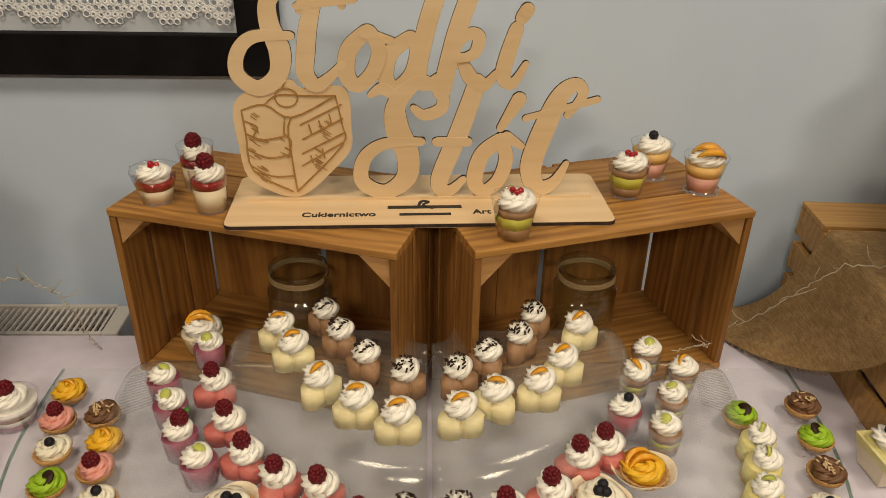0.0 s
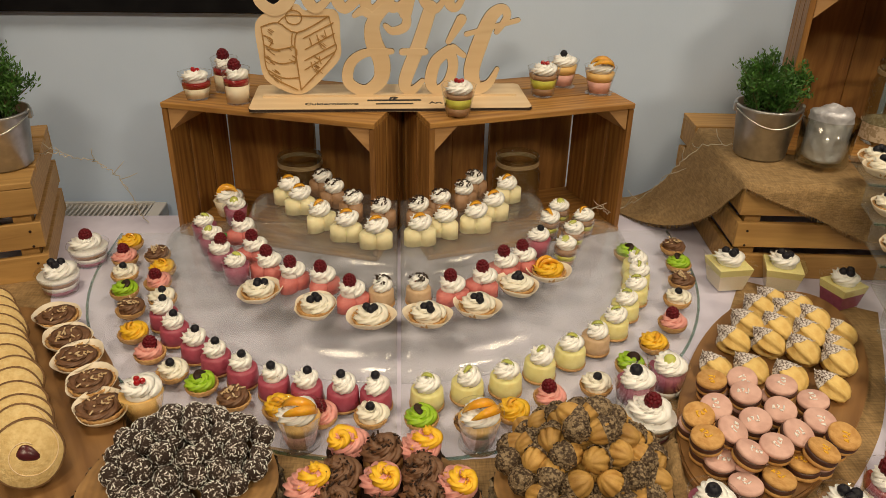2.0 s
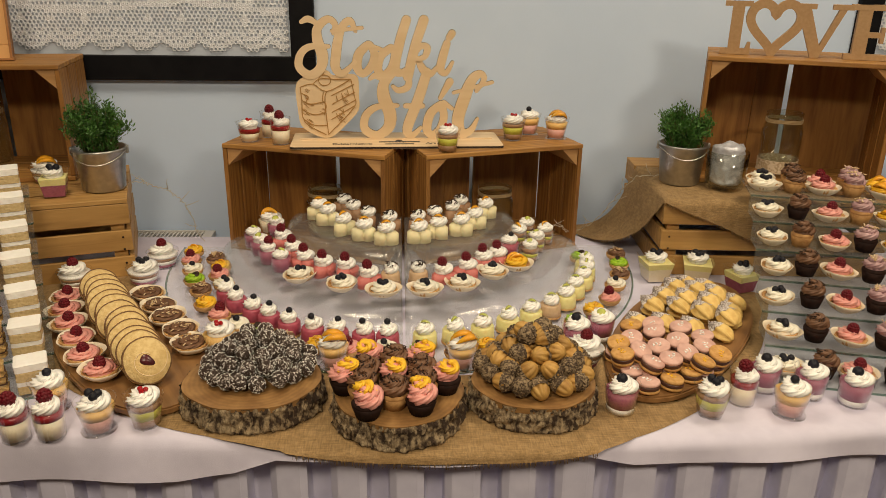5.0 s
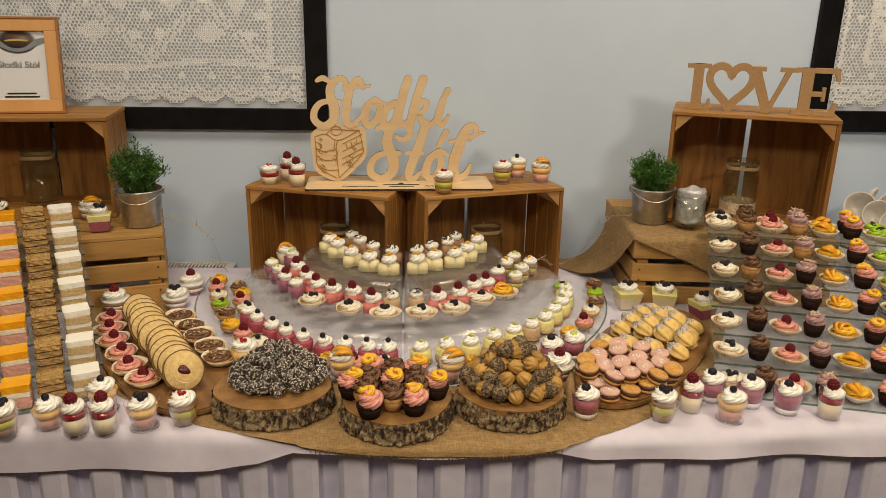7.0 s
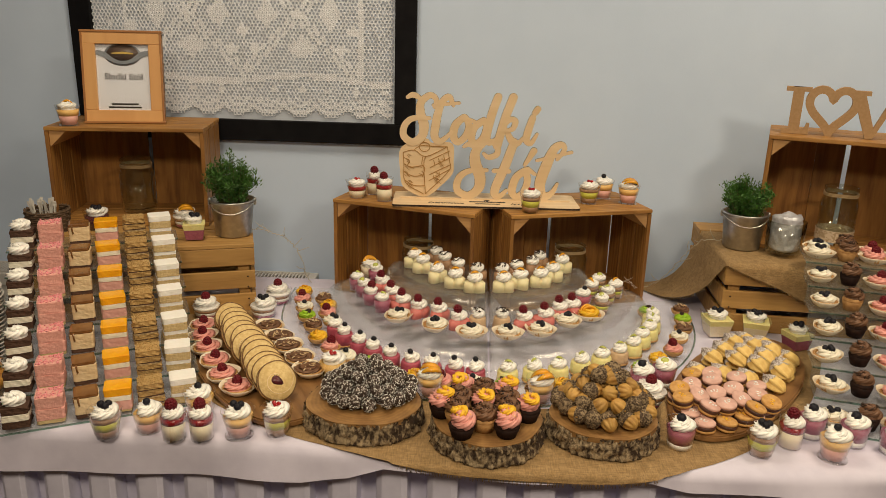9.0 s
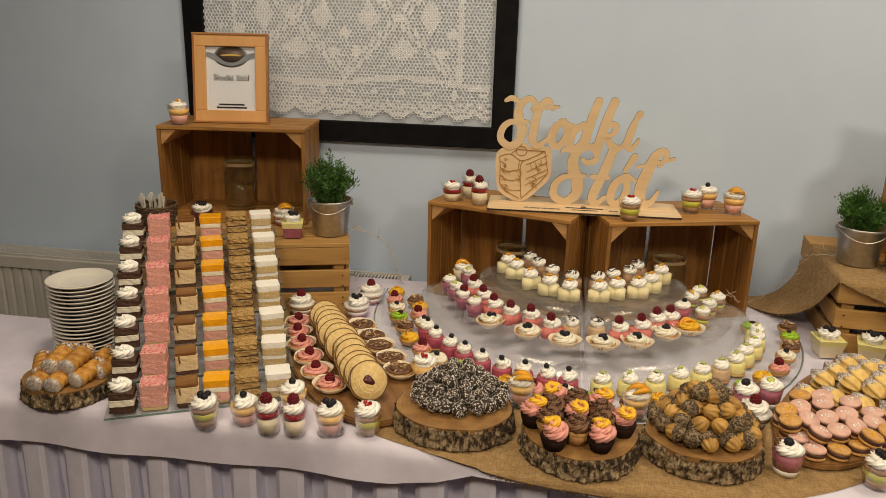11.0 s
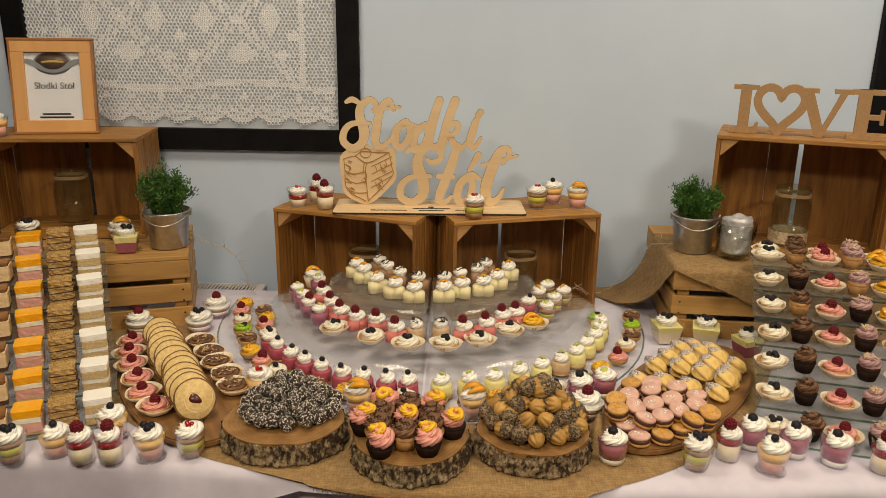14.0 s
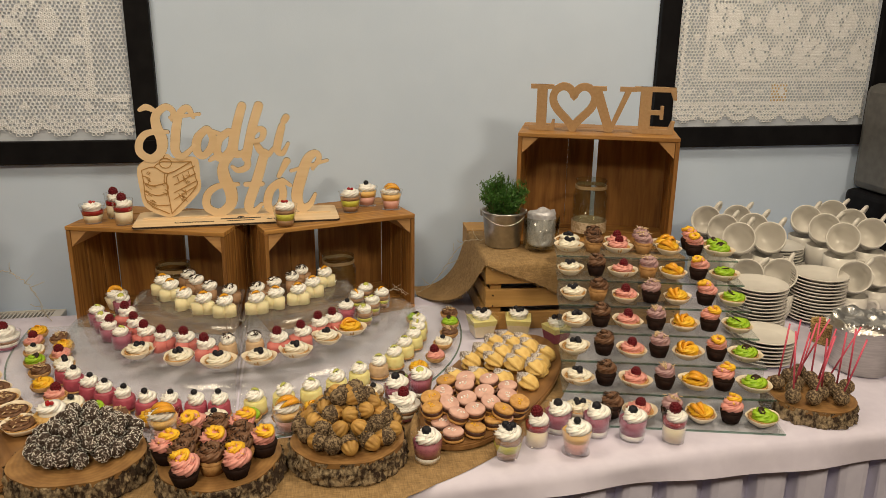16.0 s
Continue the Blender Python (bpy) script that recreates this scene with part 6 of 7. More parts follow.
def shell_biscuit():
    """A piped shell: a ridged drop, its narrow end dipped in chocolate and crumbs."""
    t = thing("shell_biscuit", Matrix(), "yellow piped shell biscuit with chocolate-dipped crumbed tip", "biscuit", "piped shell biscuits")

    def drop(x0, x1, grow, ridges):
        bm = bmesh.new()
        rings = []
        for i in range(12):
            q = x0 + (x1 - x0) * i / 11
            rr = (math.sin(min(1.0, q * 1.02) ** 0.8 * math.pi)) ** 0.7 * 0.022 * grow if 0 < q < 1 else 0.002
            ring = []
            for j in range(24):
                a = 2 * math.pi * j / 24
                k = 1 + ridges * math.cos(6 * a + q * 2)
                ring.append(bm.verts.new(((q - 0.5) * 0.062, rr * k * math.cos(a), max(0.0, 0.009 + rr * 0.62 * k * math.sin(a)))))
            rings.append(ring)
        for a, b in zip(rings, rings[1:]):
            for j in range(24):
                bm.faces.new((a[j], a[(j + 1) % 24], b[(j + 1) % 24], b[j]))
        bm.faces.new(rings[0][::-1])
        bm.faces.new(rings[-1])
        bmesh.ops.recalc_face_normals(bm, faces=bm.faces)
        return bm

    part("biscuit", drop(0.03, 0.99, 1.0, 0.3), M_PIPED, t)
    part("filling", box(0.04, 0.03, 0.002, (0, 0, 0.008)), M_JAM, t)
    tip = drop(0.6, 0.999, 1.12, 0.16)
    rng = random.Random(8)
    spots = [v.co.copy() for v in tip.verts]
    for _ in range(70):
        box(rng.uniform(0.002, 0.0035), 0.0008, 0.0006, bm=tip, m=Matrix.Translation(rng.choice(spots)) @ pose(0, 0, 0.0004, rng.uniform(-40, 40), rng.uniform(-40, 40), rng.uniform(0, 180)))
    part("dipped_tip", tip, M_DIP, t)
    return t


SHELLS = [(0.491, 0.459, 0), (0.546, 0.456, 0), (0.598, 0.434, 0), (0.648, 0.408, 0), (0.538, 0.516, 1), (0.592, 0.508, 1), (0.64, 0.486, 1), (0.684, 0.458, 1),
          (0.582, 0.564, 1), (0.628, 0.552, 1), (0.672, 0.532, 1), (0.708, 0.505, 0), (0.622, 0.612, 1), (0.664, 0.596, 1), (0.702, 0.575, 1), (0.735, 0.55, 0), (0.665, 0.655, 0), (0.705, 0.635, 0)]
for x, y, up in SHELLS:
    # the crumbed tip lies up on the biscuit behind
    place("shell", shell_biscuit, pose(x, y, CLOTH_TOP + 0.003 + BZ + 0.006 + 0.012 * up, 0, 0, 118 + rng.uniform(-14, 14)) @ pose(0, 0, 0, rng.uniform(-10, 10), -20, 0) @ pose(0, 0, 0.002))
    if up:
        place("shell", shell_biscuit, pose(x + 0.01, y + 0.012, CLOTH_TOP + 0.003 + BZ + 0.001, 0, -6, 118 + rng.uniform(-30, 30)))

M_ROLL = mat("roulade_sponge", (0.76, 0.58, 0.28), (0.64, 0.45, 0.19), 0.8, 140.0, 0.0014, 260.0)
M_ROLL_SKIN = mat("roulade_skin", (0.22, 0.115, 0.045), (0.12, 0.06, 0.022), 0.7, 120.0, 0.001)


M_BERRY_C = mat("dark_berry_jelly", (0.1, 0.015, 0.022), (0.06, 0.01, 0.015), 0.3, 60.0)


def roll_slice():
    t = thing("roulade_slice", Matrix(), "round slice of pale roulade with a dark berry centre", "cake slice", "roulade slices")
    r, th = 0.045, 0.018
    wob = lambda a, i: 1 + 0.02 * math.sin(2 * a) + 0.012 * math.sin(5 * a)
    bm = lathe([(0, 0), (r * 0.96, 0), (r * 0.985, 0.003), (r * 0.985, th - 0.003), (r * 0.96, th), (0, th)], 36, wob=wob)
    part("sponge", bm, M_ROLL, t)
    part("skin", lathe([(r * 0.93, -0.0004), (r * 0.995, 0.0), (r * 1.004, 0.0012), (r * 0.98, 0.0028), (r * 0.975, th - 0.002), (r * 1.004, th - 0.0012), (r * 1.0, th + 0.0001), (r * 0.945, th + 0.0004)], 36, wob=wob), M_ROLL_SKIN, t, "thin browned outer skin")
    sp = bmesh.new()
    pts = [((0.012 + 0.0046 * a) * math.cos(a), (0.012 + 0.0046 * a) * math.sin(a), th + 0.0001) for a in (0.22 * i for i in range(29))]
    tube(pts, 0.0008, 5, sp)
    part("spiral", sp, M_CARAMEL, t)
    part("berry_centre", lathe([(0, 0.001), (0.013, 0), (0.0115, 0.0016), (0, 0.002)], 16, wob=lambda a, i: 1 + 0.12 * math.sin(3 * a)), M_BERRY_C, t, m=pose(0, 0, th) @ Matrix.Diagonal((0.75, 1.1, 1, 1)))
    return t


for i in range(13):
    q = i / 12
    x, y = -0.452 + (-0.652 + 0.452) * q, 0.272 + (0.6 - 0.272) * q
    place("roll_slice", roll_slice, pose(x, y, CLOTH_TOP + 0.004 + BZ + 0.036 + 0.0, 0, 0, 31) @ pose(RNG.uniform(-0.006, 0.006), 0, RNG.uniform(-0.002, 0.001), (52 if i else 62) + RNG.uniform(-6, 6), RNG.uniform(-8, 8), 0) @ pose(0, 0, 0, 0, 0, RNG.uniform(-60, 60)) @ Matrix.Diagonal((RNG.uniform(0.93, 1.04), RNG.uniform(0.9, 1.0), 1, 1)))
row("rt", lambda: tart(M_PINK_CREAM, "raspberry", "tartlet with pink cream and raspberry in a pale paper case", 0.032, M_PAPERCUP, peak=0.014), [(-0.724, 0.606), (-0.704, 0.54), (-0.671, 0.476), (-0.629, 0.408), (-0.588, 0.342), (-0.54, 0.284)], CLOTH_TOP + 0.003 + BZ)
row("ct", lambda: tart(M_CHOC_CREAM, "nuts", "tartlet with chocolate cream and nut flakes", 0.033, M_PAPERCUP, peak=0.011), [(-0.556, 0.62), (-0.515, 0.555), (-0.48, 0.503), (-0.438, 0.441), (-0.405, 0.383)], CLOTH_TOP + 0.003 + BZ)

# ---------------- pots, jars and things on the crates ----------------
def plant_pot(m, label, seed, tall=1.0):
    t = thing("potted_plant", m @ Matrix.Scale(1.14, 4), label, "plant", "potted plants")
    part("pot", lathe([(0, 0), (0.041, 0), (0.0435, 0.003), (0.052, 0.084), (0.0555, 0.086), (0.0555, 0.09), (0.051, 0.09), (0.043, 0.02), (0, 0.02)], 36), M_ZINC, t, "dull zinc bucket")
    hd = [(0.054 * math.cos(a), 0.054 * math.sin(a) - 0.004, 0.083 - 0.02 * math.sin(a - math.pi) ** 2) for a in (math.pi + math.pi * i / 16 for i in range(17))]
    part("handle", tube(hd, 0.0014, 6), M_STEEL, t, "thin wire handle")
    for s in (-1, 1):
        part("ear", box(0.006, 0.012, 0.016, (s * 0.055, 0, 0.084), 0.001), M_ZINC, t)
    part("soil", lathe([(0.047, 0.074), (0.03, 0.08), (0, 0.082)], 24), M_SOIL, t)
    rng = random.Random(seed)
    st, lv = bmesh.new(), bmesh.new()
    for i in range(60):
        a, q = rng.uniform(0, 6.28), math.sqrt(rng.random())
        p = Vector((0.03 * q * math.cos(a), 0.03 * q * math.sin(a), 0.078))
        top = Vector((0.063 * q * math.cos(a) + rng.gauss(0, 0.008), 0.063 * q * math.sin(a) + rng.gauss(0, 0.008), 0.078 + tall * rng.uniform(0.045, 0.098) * (1.15 - 0.45 * q)))
        pts = [p.lerp(top, k / 6) + Vector((rng.gauss(0, 0.002), rng.gauss(0, 0.002), 0.01 * math.sin(k / 6 * 3))) for k in range(7)]
        tube(pts, [0.0012 - 0.0001 * k for k in range(7)], 4, st)
        for k in range(1, 7):
            for _ in range(17):
                c = pts[k] + Vector((rng.gauss(0, 0.004), rng.gauss(0, 0.004), rng.gauss(0, 0.005)))
                d = Vector((rng.gauss(0, 0.8), rng.gauss(0, 0.8), rng.uniform(0.1, 1.8))).normalized()
                u = d.cross(Vector((rng.gauss(0, 1), rng.gauss(0, 1), rng.gauss(0, 1)))).normalized()
                L, w = rng.uniform(0.007, 0.013), rng.uniform(0.0011, 0.0019)
                vs = [lv.verts.new(x) for x in (c, c + d * L * 0.5 + u * w, c + d * L, c + d * L * 0.5 - u * w)]
                lv.faces.new(vs)
    part("stem", st, M_STEM, t)
    tagged(part("foliage", lv, M_LEAF, t, "dense small bright green leaves"), kind="stuff")


plant_pot(pose(-0.72, 0.888, TABLE + BOX_H + 0.002, 0, 0, 10), "green bushy herb in a small zinc bucket on a box", 5, 1.2)
plant_pot(pose(0.728, 0.935, BOX_E_TOP, 0, 0, -10), "green bushy herb in a small zinc bucket on burlap", 9)
M_LACE_BAND = mat("cotton_lace_band", (0.62, 0.52, 0.4), (0.4, 0.31, 0.2), 0.9, 160.0, 0.001, contrast=(0.45, 0.55))
M_TWINE = mat("jute_twine", (0.5, 0.38, 0.22), (0.38, 0.27, 0.14), 0.9, 300.0, 0.0006)


def jar(m, label, r=0.052, h=0.135, lace=False, twine=True):
    t = thing("glass_jar", m, label, "jar", "glass jars")
    g = part("glass", lathe([(0, 0.002), (r * 0.9, 0.002), (r, 0.012), (r, h * 0.72), (r * 0.86, h * 0.85), (r * 0.84, h * 0.9), (r * 0.9, h * 0.93), (r * 0.9, h), (r * 0.82, h), (r * 0.8, h * 0.88), (r * 0.94, h * 0.7), (r * 0.94, 0.014), (0, 0.008)], 36), M_GLASS, t)
    g.visible_shadow = False
    if twine:
        bm = bmesh.new()
        for k in range(3):
            tube([(r * 0.89 * math.cos(a), r * 0.89 * math.sin(a), h * 0.86 + k * 0.0032 + 0.001 * math.sin(3 * a)) for a in (2 * math.pi * i / 30 for i in range(31))], 0.0017, 5, bm)
        part("twine", bm, M_TWINE, t, "wound jute twine")
    if lace:
        bm = lathe([(r * 1.015, 0.012), (r * 1.02, 0.045)], 40, wob=lambda a, i: 1 + 0.004 * math.cos(20 * a))
        part("lace_band", bm, M_LACE_BAND, t, "cream lace band")
    return t


jar(crate_left @ pose(0.215, 0.15, BT + 0.001), "clear glass jar with twine inside a crate")
jar(crate_right @ pose(0.25, 0.14, BT + 0.001), "clear glass jar with twine inside a crate")
jar(crate_west @ pose(0.205, 0.12, BT + 0.001), "clear glass jar with twine inside a crate", 0.05, 0.165)
jar(crate_east @ pose(0.21, 0.11, BT + 0.001), "clear glass jar with twine and lace band inside a crate", 0.05, 0.165, lace=True)
ice = thing("sweet_jar", pose(0.82, 0.868, BOX_E_TOP, 0, 0, 0) @ Matrix.Scale(1.12, 4), "glass tumbler stuffed with crumpled clear wrappers", "jar")
g = part("glass", lathe([(0, 0.002), (0.038, 0.002), (0.043, 0.01), (0.045, 0.088), (0.043, 0.088), (0.04, 0.012), (0, 0.008)], 32), M_GLASS, ice)
g.visible_shadow = False
M_WRAP = mat("crumpled_film", (0.66, 0.67, 0.74), (0.5, 0.51, 0.58), 0.38, 90.0, 0.004, 70.0, metal=0.3)
bm = ball(1.0, 4)
for v in bm.verts:
    k = 1 + 0.22 * noise.noise(v.co * 3) + 0.07 * abs(noise.noise(v.co * 7))
    rr = max(math.hypot(v.co.x, v.co.y), 1e-6)
    q = min(1.0, rr * 1.7) / rr * 0.034 * min(k, 1.05)
    zz = v.co.z
    v.co = Vector((v.co.x * q, v.co.y * q, 0.054 + (0.045 * zz if zz < 0 else 0.05 * zz * k)))
part("wrapper", bm, M_WRAP, ice, "crumpled shiny clear film")

# LOVE letters
love = thing("letter_block", crate_east @ pose(0.014, 0.06, 0.32 + 0.001), "brown fibreboard block letters spelling LOVE", "letters")
LH, LD = 0.127, 0.02


def poly_letter(name, outlines, label=""):
    bm = bmesh.new()
    for k, o in enumerate(outlines):
        b = slab(o, 0, LD + 0.0004 * k)
        bmesh.ops.transform(b, matrix=pose(0, LD + 0.0002 * k, 0, 90, 0, 0), verts=b.verts)
        me = bpy.data.meshes.new("tmp")
        b.to_mesh(me)
        b.free()
        bm.from_mesh(me)
        bpy.data.meshes.remove(me)
    return part(name, bm, M_MDF, love, smooth=False)


rect = lambda x0, z0, x1, z1: [(x0, z0), (x1, z0), (x1, z1), (x0, z1)]
x = 0.012
poly_letter("letter_l", [rect(x + 0.018, 0, x + 0.046, LH), rect(x, LH - 0.012, x + 0.064, LH), rect(x, 0, x + 0.07, 0.014), [(x + 0.054, 0), (x + 0.07, 0), (x + 0.07, 0.03), (x + 0.063, 0.03)]])
hx, hz = 0.136, 0.062
hp = [(hx - 0.004 + 0.0036 * 16 * math.sin(t_) ** 3, hz + 0.0041 * (13 * math.cos(t_) - 5 * math.cos(2 * t_) - 2 * math.cos(3 * t_) - math.cos(4 * t_)) + 0.012, 0.021) for t_ in (2 * math.pi * i / 26 for i in range(26))]
part("letter_o", ribbon(hp, 0.0, LD - 0.0006, per=2, close=True), M_MDF, love, "open heart shape standing for the O", smooth=False)
x = 0.17
poly_letter("letter_v", [[(x + 0.006, LH - 0.006), (x + 0.036, LH - 0.006), (x + 0.068, 0.03), (x + 0.07, 0), (x + 0.052, 0)], [(x + 0.104, LH - 0.006), (x + 0.12, LH - 0.006), (x + 0.07, 0), (x + 0.058, 0)], rect(x - 0.006, LH - 0.014, x + 0.05, LH - 0.002), rect(x + 0.086, LH - 0.014, x + 0.132, LH - 0.002)])
x = 0.296
poly_letter("letter_e", [rect(x + 0.016, 0, x + 0.046, LH), rect(x, 0, x + 0.108, 0.013), rect(x, LH - 0.013, x + 0.108, LH), rect(x + 0.04, 0.052, x + 0.078, 0.064), rect(x + 0.072, 0.04, x + 0.08, 0.076), [(x + 0.09, 0.0), (x + 0.108, 0.0), (x + 0.112, 0.036), (x + 0.104, 0.036)], [(x + 0.09, LH), (x + 0.108, LH), (x + 0.112, LH - 0.034), (x + 0.104, LH - 0.034)]])

# framed card
M_RIBBON_DARK = mat("grey_print", (0.06, 0.06, 0.07), (0.09, 0.09, 0.1), 0.5, 60.0)
pf = thing("photo_frame", crate_west @ pose(0.088, 0.075, CH + 0.001, -8, 0, 3), "honey wooden picture frame holding a printed white card", "picture frame")
FW, FH, FB = 0.222, 0.262, 0.038
for sx_, sz_, cx, cz in ((FW, FB, FW / 2, FB / 2), (FW, FB, FW / 2, FH - FB / 2), (FB, FH - 2 * FB, FB / 2, FH / 2), (FB, FH - 2 * FB, FW - FB / 2, FH / 2)):
    part("frame_bar", box(sx_, 0.016, sz_, (cx, 0.008, cz), 0.0015), M_PHOTO, pf, smooth=False)
for sx_, sz_, cx, cz in ((FW + 0.003, 0.006, FW / 2, 0.003), (FW + 0.003, 0.006, FW / 2, FH - 0.003), (0.006, FH - 0.014, 0.003, FH / 2), (0.006, FH - 0.014, FW - 0.003, FH / 2)):
    part("frame_lip", box(sx_, 0.021, sz_, (cx, 0.0075, cz), 0.001), M_PHOTO_LIP, pf, "dark honey raised outer edge", smooth=False)
card = part("card", box(FW - 2 * FB + 0.004, 0.002, FH - 2 * FB + 0.004, (FW / 2, 0.011, FH / 2)), M_PAPER, pf, "white printed card behind glass", smooth=False)
oval = lathe([(0, 0), (0.044, 0), (0.044, 0.0006), (0, 0.0007)], 40)
rim = lathe([(0, 0), (0.051, 0), (0.051, 0.0004), (0, 0.0004)], 40)
part("printed_rim", rim, M_RIBBON, card, m=pose(FW / 2, 0.0099, FH - FB - 0.029, 90, 0, 0) @ Matrix.Diagonal((1, 0.62, 1, 1)))
part("printed_oval", oval, M_OVAL, card, m=pose(FW / 2, 0.0097, FH - FB - 0.027, 90, 0, 0) @ Matrix.Diagonal((1, 0.6, 1, 1)))
part("printed_ribbon", ribbon([(-0.068, 0.006, 0.014), (-0.05, 0.0, 0.015), (-0.024, -0.016, 0.01), (0.0, -0.021, 0.009), (0.024, -0.016, 0.01), (0.05, 0.0, 0.015), (0.068, 0.006, 0.014)], -0.0006, 0.0), M_RIBBON, card, smooth=False, m=pose(FW / 2, 0.009, FH - FB - 0.03))
part("printed_mark", ribbon([(-0.028, 0, 0.004), (0.0, 0.002, 0.006), (0.028, 0, 0.004)], -0.0004, 0.0), M_YELLOW_INK, card, smooth=False, m=pose(FW / 2, 0.0085, FH - FB - 0.026))
text_part("Słodki Stół", 0.025, M_RIBBON_DARK, card, pose(FW / 2, 0.0096, FH / 2 - 0.006, 90, 0, 0), bold=0.0002)
for w, z in ((0.075, FB + 0.017), (0.09, FB + 0.008)):
    part("printed_bar", box(w, 0.0006, 0.0048, (FW / 2, 0.0096, z)), M_INK, card, smooth=False)
gl = part("glass", box(FW - 2 * FB, 0.0015, FH - 2 * FB, (FW / 2, 0.0065, FH / 2)), M_CUP, pf, smooth=False)
gl.visible_shadow = False

# ---------------- radiator, plates, cups, steel pot ----------------
M_ENAMEL = mat("white_enamel", (0.62, 0.61, 0.61), (0.57, 0.56, 0.56), 0.35, 12.0)
rad = thing("radiator", pose(-2.3, WALL_Y - 0.122, 0.13), "white ribbed panel radiator under the wall picture", "radiator")
RW, RH = 1.725, 0.58
part("back_panel", box(RW, 0.012, RH, (RW / 2, 0.09, RH / 2)), M_ENAMEL, rad, smooth=False)
bm = bmesh.new()
prof = []
nrib = 46
for i in range(nrib):
    x0 = RW * i / nrib
    w = RW / nrib
    prof += [(x0, 0.0), (x0 + w * 0.55, 0.0), (x0 + w * 0.65, 0.012), (x0 + w * 0.9, 0.012)]
lo = [bm.verts.new((x, y, 0.03)) for x, y in prof]
hi = [bm.verts.new((x, y, RH - 0.04)) for x, y in prof]
for i in range(len(prof) - 1):
    bm.faces.new((lo[i], lo[i + 1], hi[i + 1], hi[i]))
part("front_panel", bm, M_ENAMEL, rad, smooth=False)
part("top_rail", box(RW, 0.014, 0.045, (RW / 2, 0.002, RH - 0.02), 0.004), M_ENAMEL, rad, smooth=False)
for yy in (0.0, 0.088):
    part("grille_edge", box(RW, 0.008, 0.012, (RW / 2, yy + 0.004, RH + 0.004)), M_ENAMEL, rad, smooth=False)
gb = box(0.0045, 0.08, 0.006, (0, 0, 0))
first = part("grille_bar", gb, M_ENAMEL, rad, smooth=False, m=pose(0.01, 0.048, RH + 0.004))
for i in range(1, 150):
    again(first, rad, pose(0.01 + i * RW / 150.5, 0.048, RH + 0.004))
part("end_cap", box(0.03, 0.092, RH - 0.02, (RW + 0.014, 0.048, (RH - 0.02) / 2 + 0.03), 0.003), M_ENAMEL, rad, smooth=False)
# black sheet under the bars: the shade of the hollow inside, put into colour
part("grille_floor", box(RW, 0.08, 0.004, (RW / 2, 0.048, RH - 0.03)), M_FRAME, rad, smooth=False)
for xx in (0.3, RW - 0.3):
    part("bracket", box(0.04, 0.03, RH * 0.8, (xx, 0.105, RH / 2)), M_ENAMEL, rad, smooth=False)

M_CHINA = mat("white_china", (0.72, 0.7, 0.67), (0.68, 0.66, 0.63), 0.32, 20.0, coat=0.12)


def plate_thing(r):
    t = thing("plate", Matrix(), "plain white china plate in a stack", "plate", "stacked plates")
    part("dish", lathe([(0, 0.002), (r * 0.55, 0.002), (r * 0.58, 0.0), (r * 0.64, 0.0), (r * 0.66, 0.003), (r, 0.013), (r * 1.0, 0.0155), (r * 0.97, 0.0155), (r * 0.66, 0.0065), (r * 0.6, 0.005), (0, 0.005)], 48), M_CHINA, t)
    return t


def plate_stack(nm, x, y, r, n, z=CLOTH_TOP):
    rg = random.Random(int(x * 100))
    for i in range(n):
        place(nm, lambda: plate_thing(r), pose(x + rg.uniform(-0.0015, 0.0015), y + rg.uniform(-0.0015, 0.0015), z + i * 0.0096))


plate_stack("plate_w", -1.19, 0.4, 0.075, 19)
plate_stack("plate_e", 1.366, 0.645, 0.076, 15)
plate_stack("plate_e", 1.605, 0.72, 0.083, 14)
plate_stack("plate_e", 1.296, 0.492, 0.076, 7)
plate_stack("plate_e", 1.645, 0.98, 0.075, 15)


def mug():
    t = thing("mug", Matrix(), "plain white china coffee cup", "cup", "stacked coffee cups")
    r, h = 0.041, 0.07
    part("bowl", lathe([(0, 0.004), (r * 0.62, 0.004), (r * 0.66, 0.0), (r * 0.72, 0.0), (r * 0.8, 0.006), (r * 0.98, h * 0.4), (r, h), (r * 0.93, h), (r * 0.9, h * 0.4), (r * 0.7, 0.01), (0, 0.008)], 36), M_CHINA, t)
    pts = [(r * 0.96, 0, h * 0.82), (r + 0.014, 0, h * 0.86), (r + 0.024, 0, h * 0.7), (r + 0.022, 0, h * 0.45), (r + 0.01, 0, h * 0.28), (r * 0.94, 0, h * 0.26)]
    part("handle", tube([tuple(p) for p in smooth_line(pts, 3)], 0.0052, 8), M_CHINA, t)
    return t


MUGS = [(1.442, 1.071, 2), (1.4355, 0.965, 2), (1.43, 0.862, 2), (1.546, 1.07, 2), (1.537, 0.962, 2), (1.525, 0.856, 2), (1.772, 1.037, 2), (1.758, 0.925, 2), (1.739, 0.815, 2),
        (1.905, 1.09, 2), (1.885, 0.97, 2), (1.862, 0.852, 2), (1.405, 0.762, 1), (1.5, 0.752, 1), (1.7, 0.7, 1), (1.81, 0.735, 1)]
for x, y, level in MUGS:
    for k in range(level):
        place("mug", mug, pose(x, y, CLOTH_TOP + 0.0795 * k, 0, 0, RNG.uniform(-60, 30)), 1.12)
    # the topmost cups lie tipped towards the room, handles up
    place("mug", mug, pose(x, y, CLOTH_TOP + 0.0795 * level + 0.038, 0, 0, -34 + RNG.uniform(-6, 6)) @ pose(0, 0.02, 0, 64, 0, 0) @ pose(0, 0, -0.03, 0, 0, 62 + RNG.uniform(-12, 12)), 1.12)

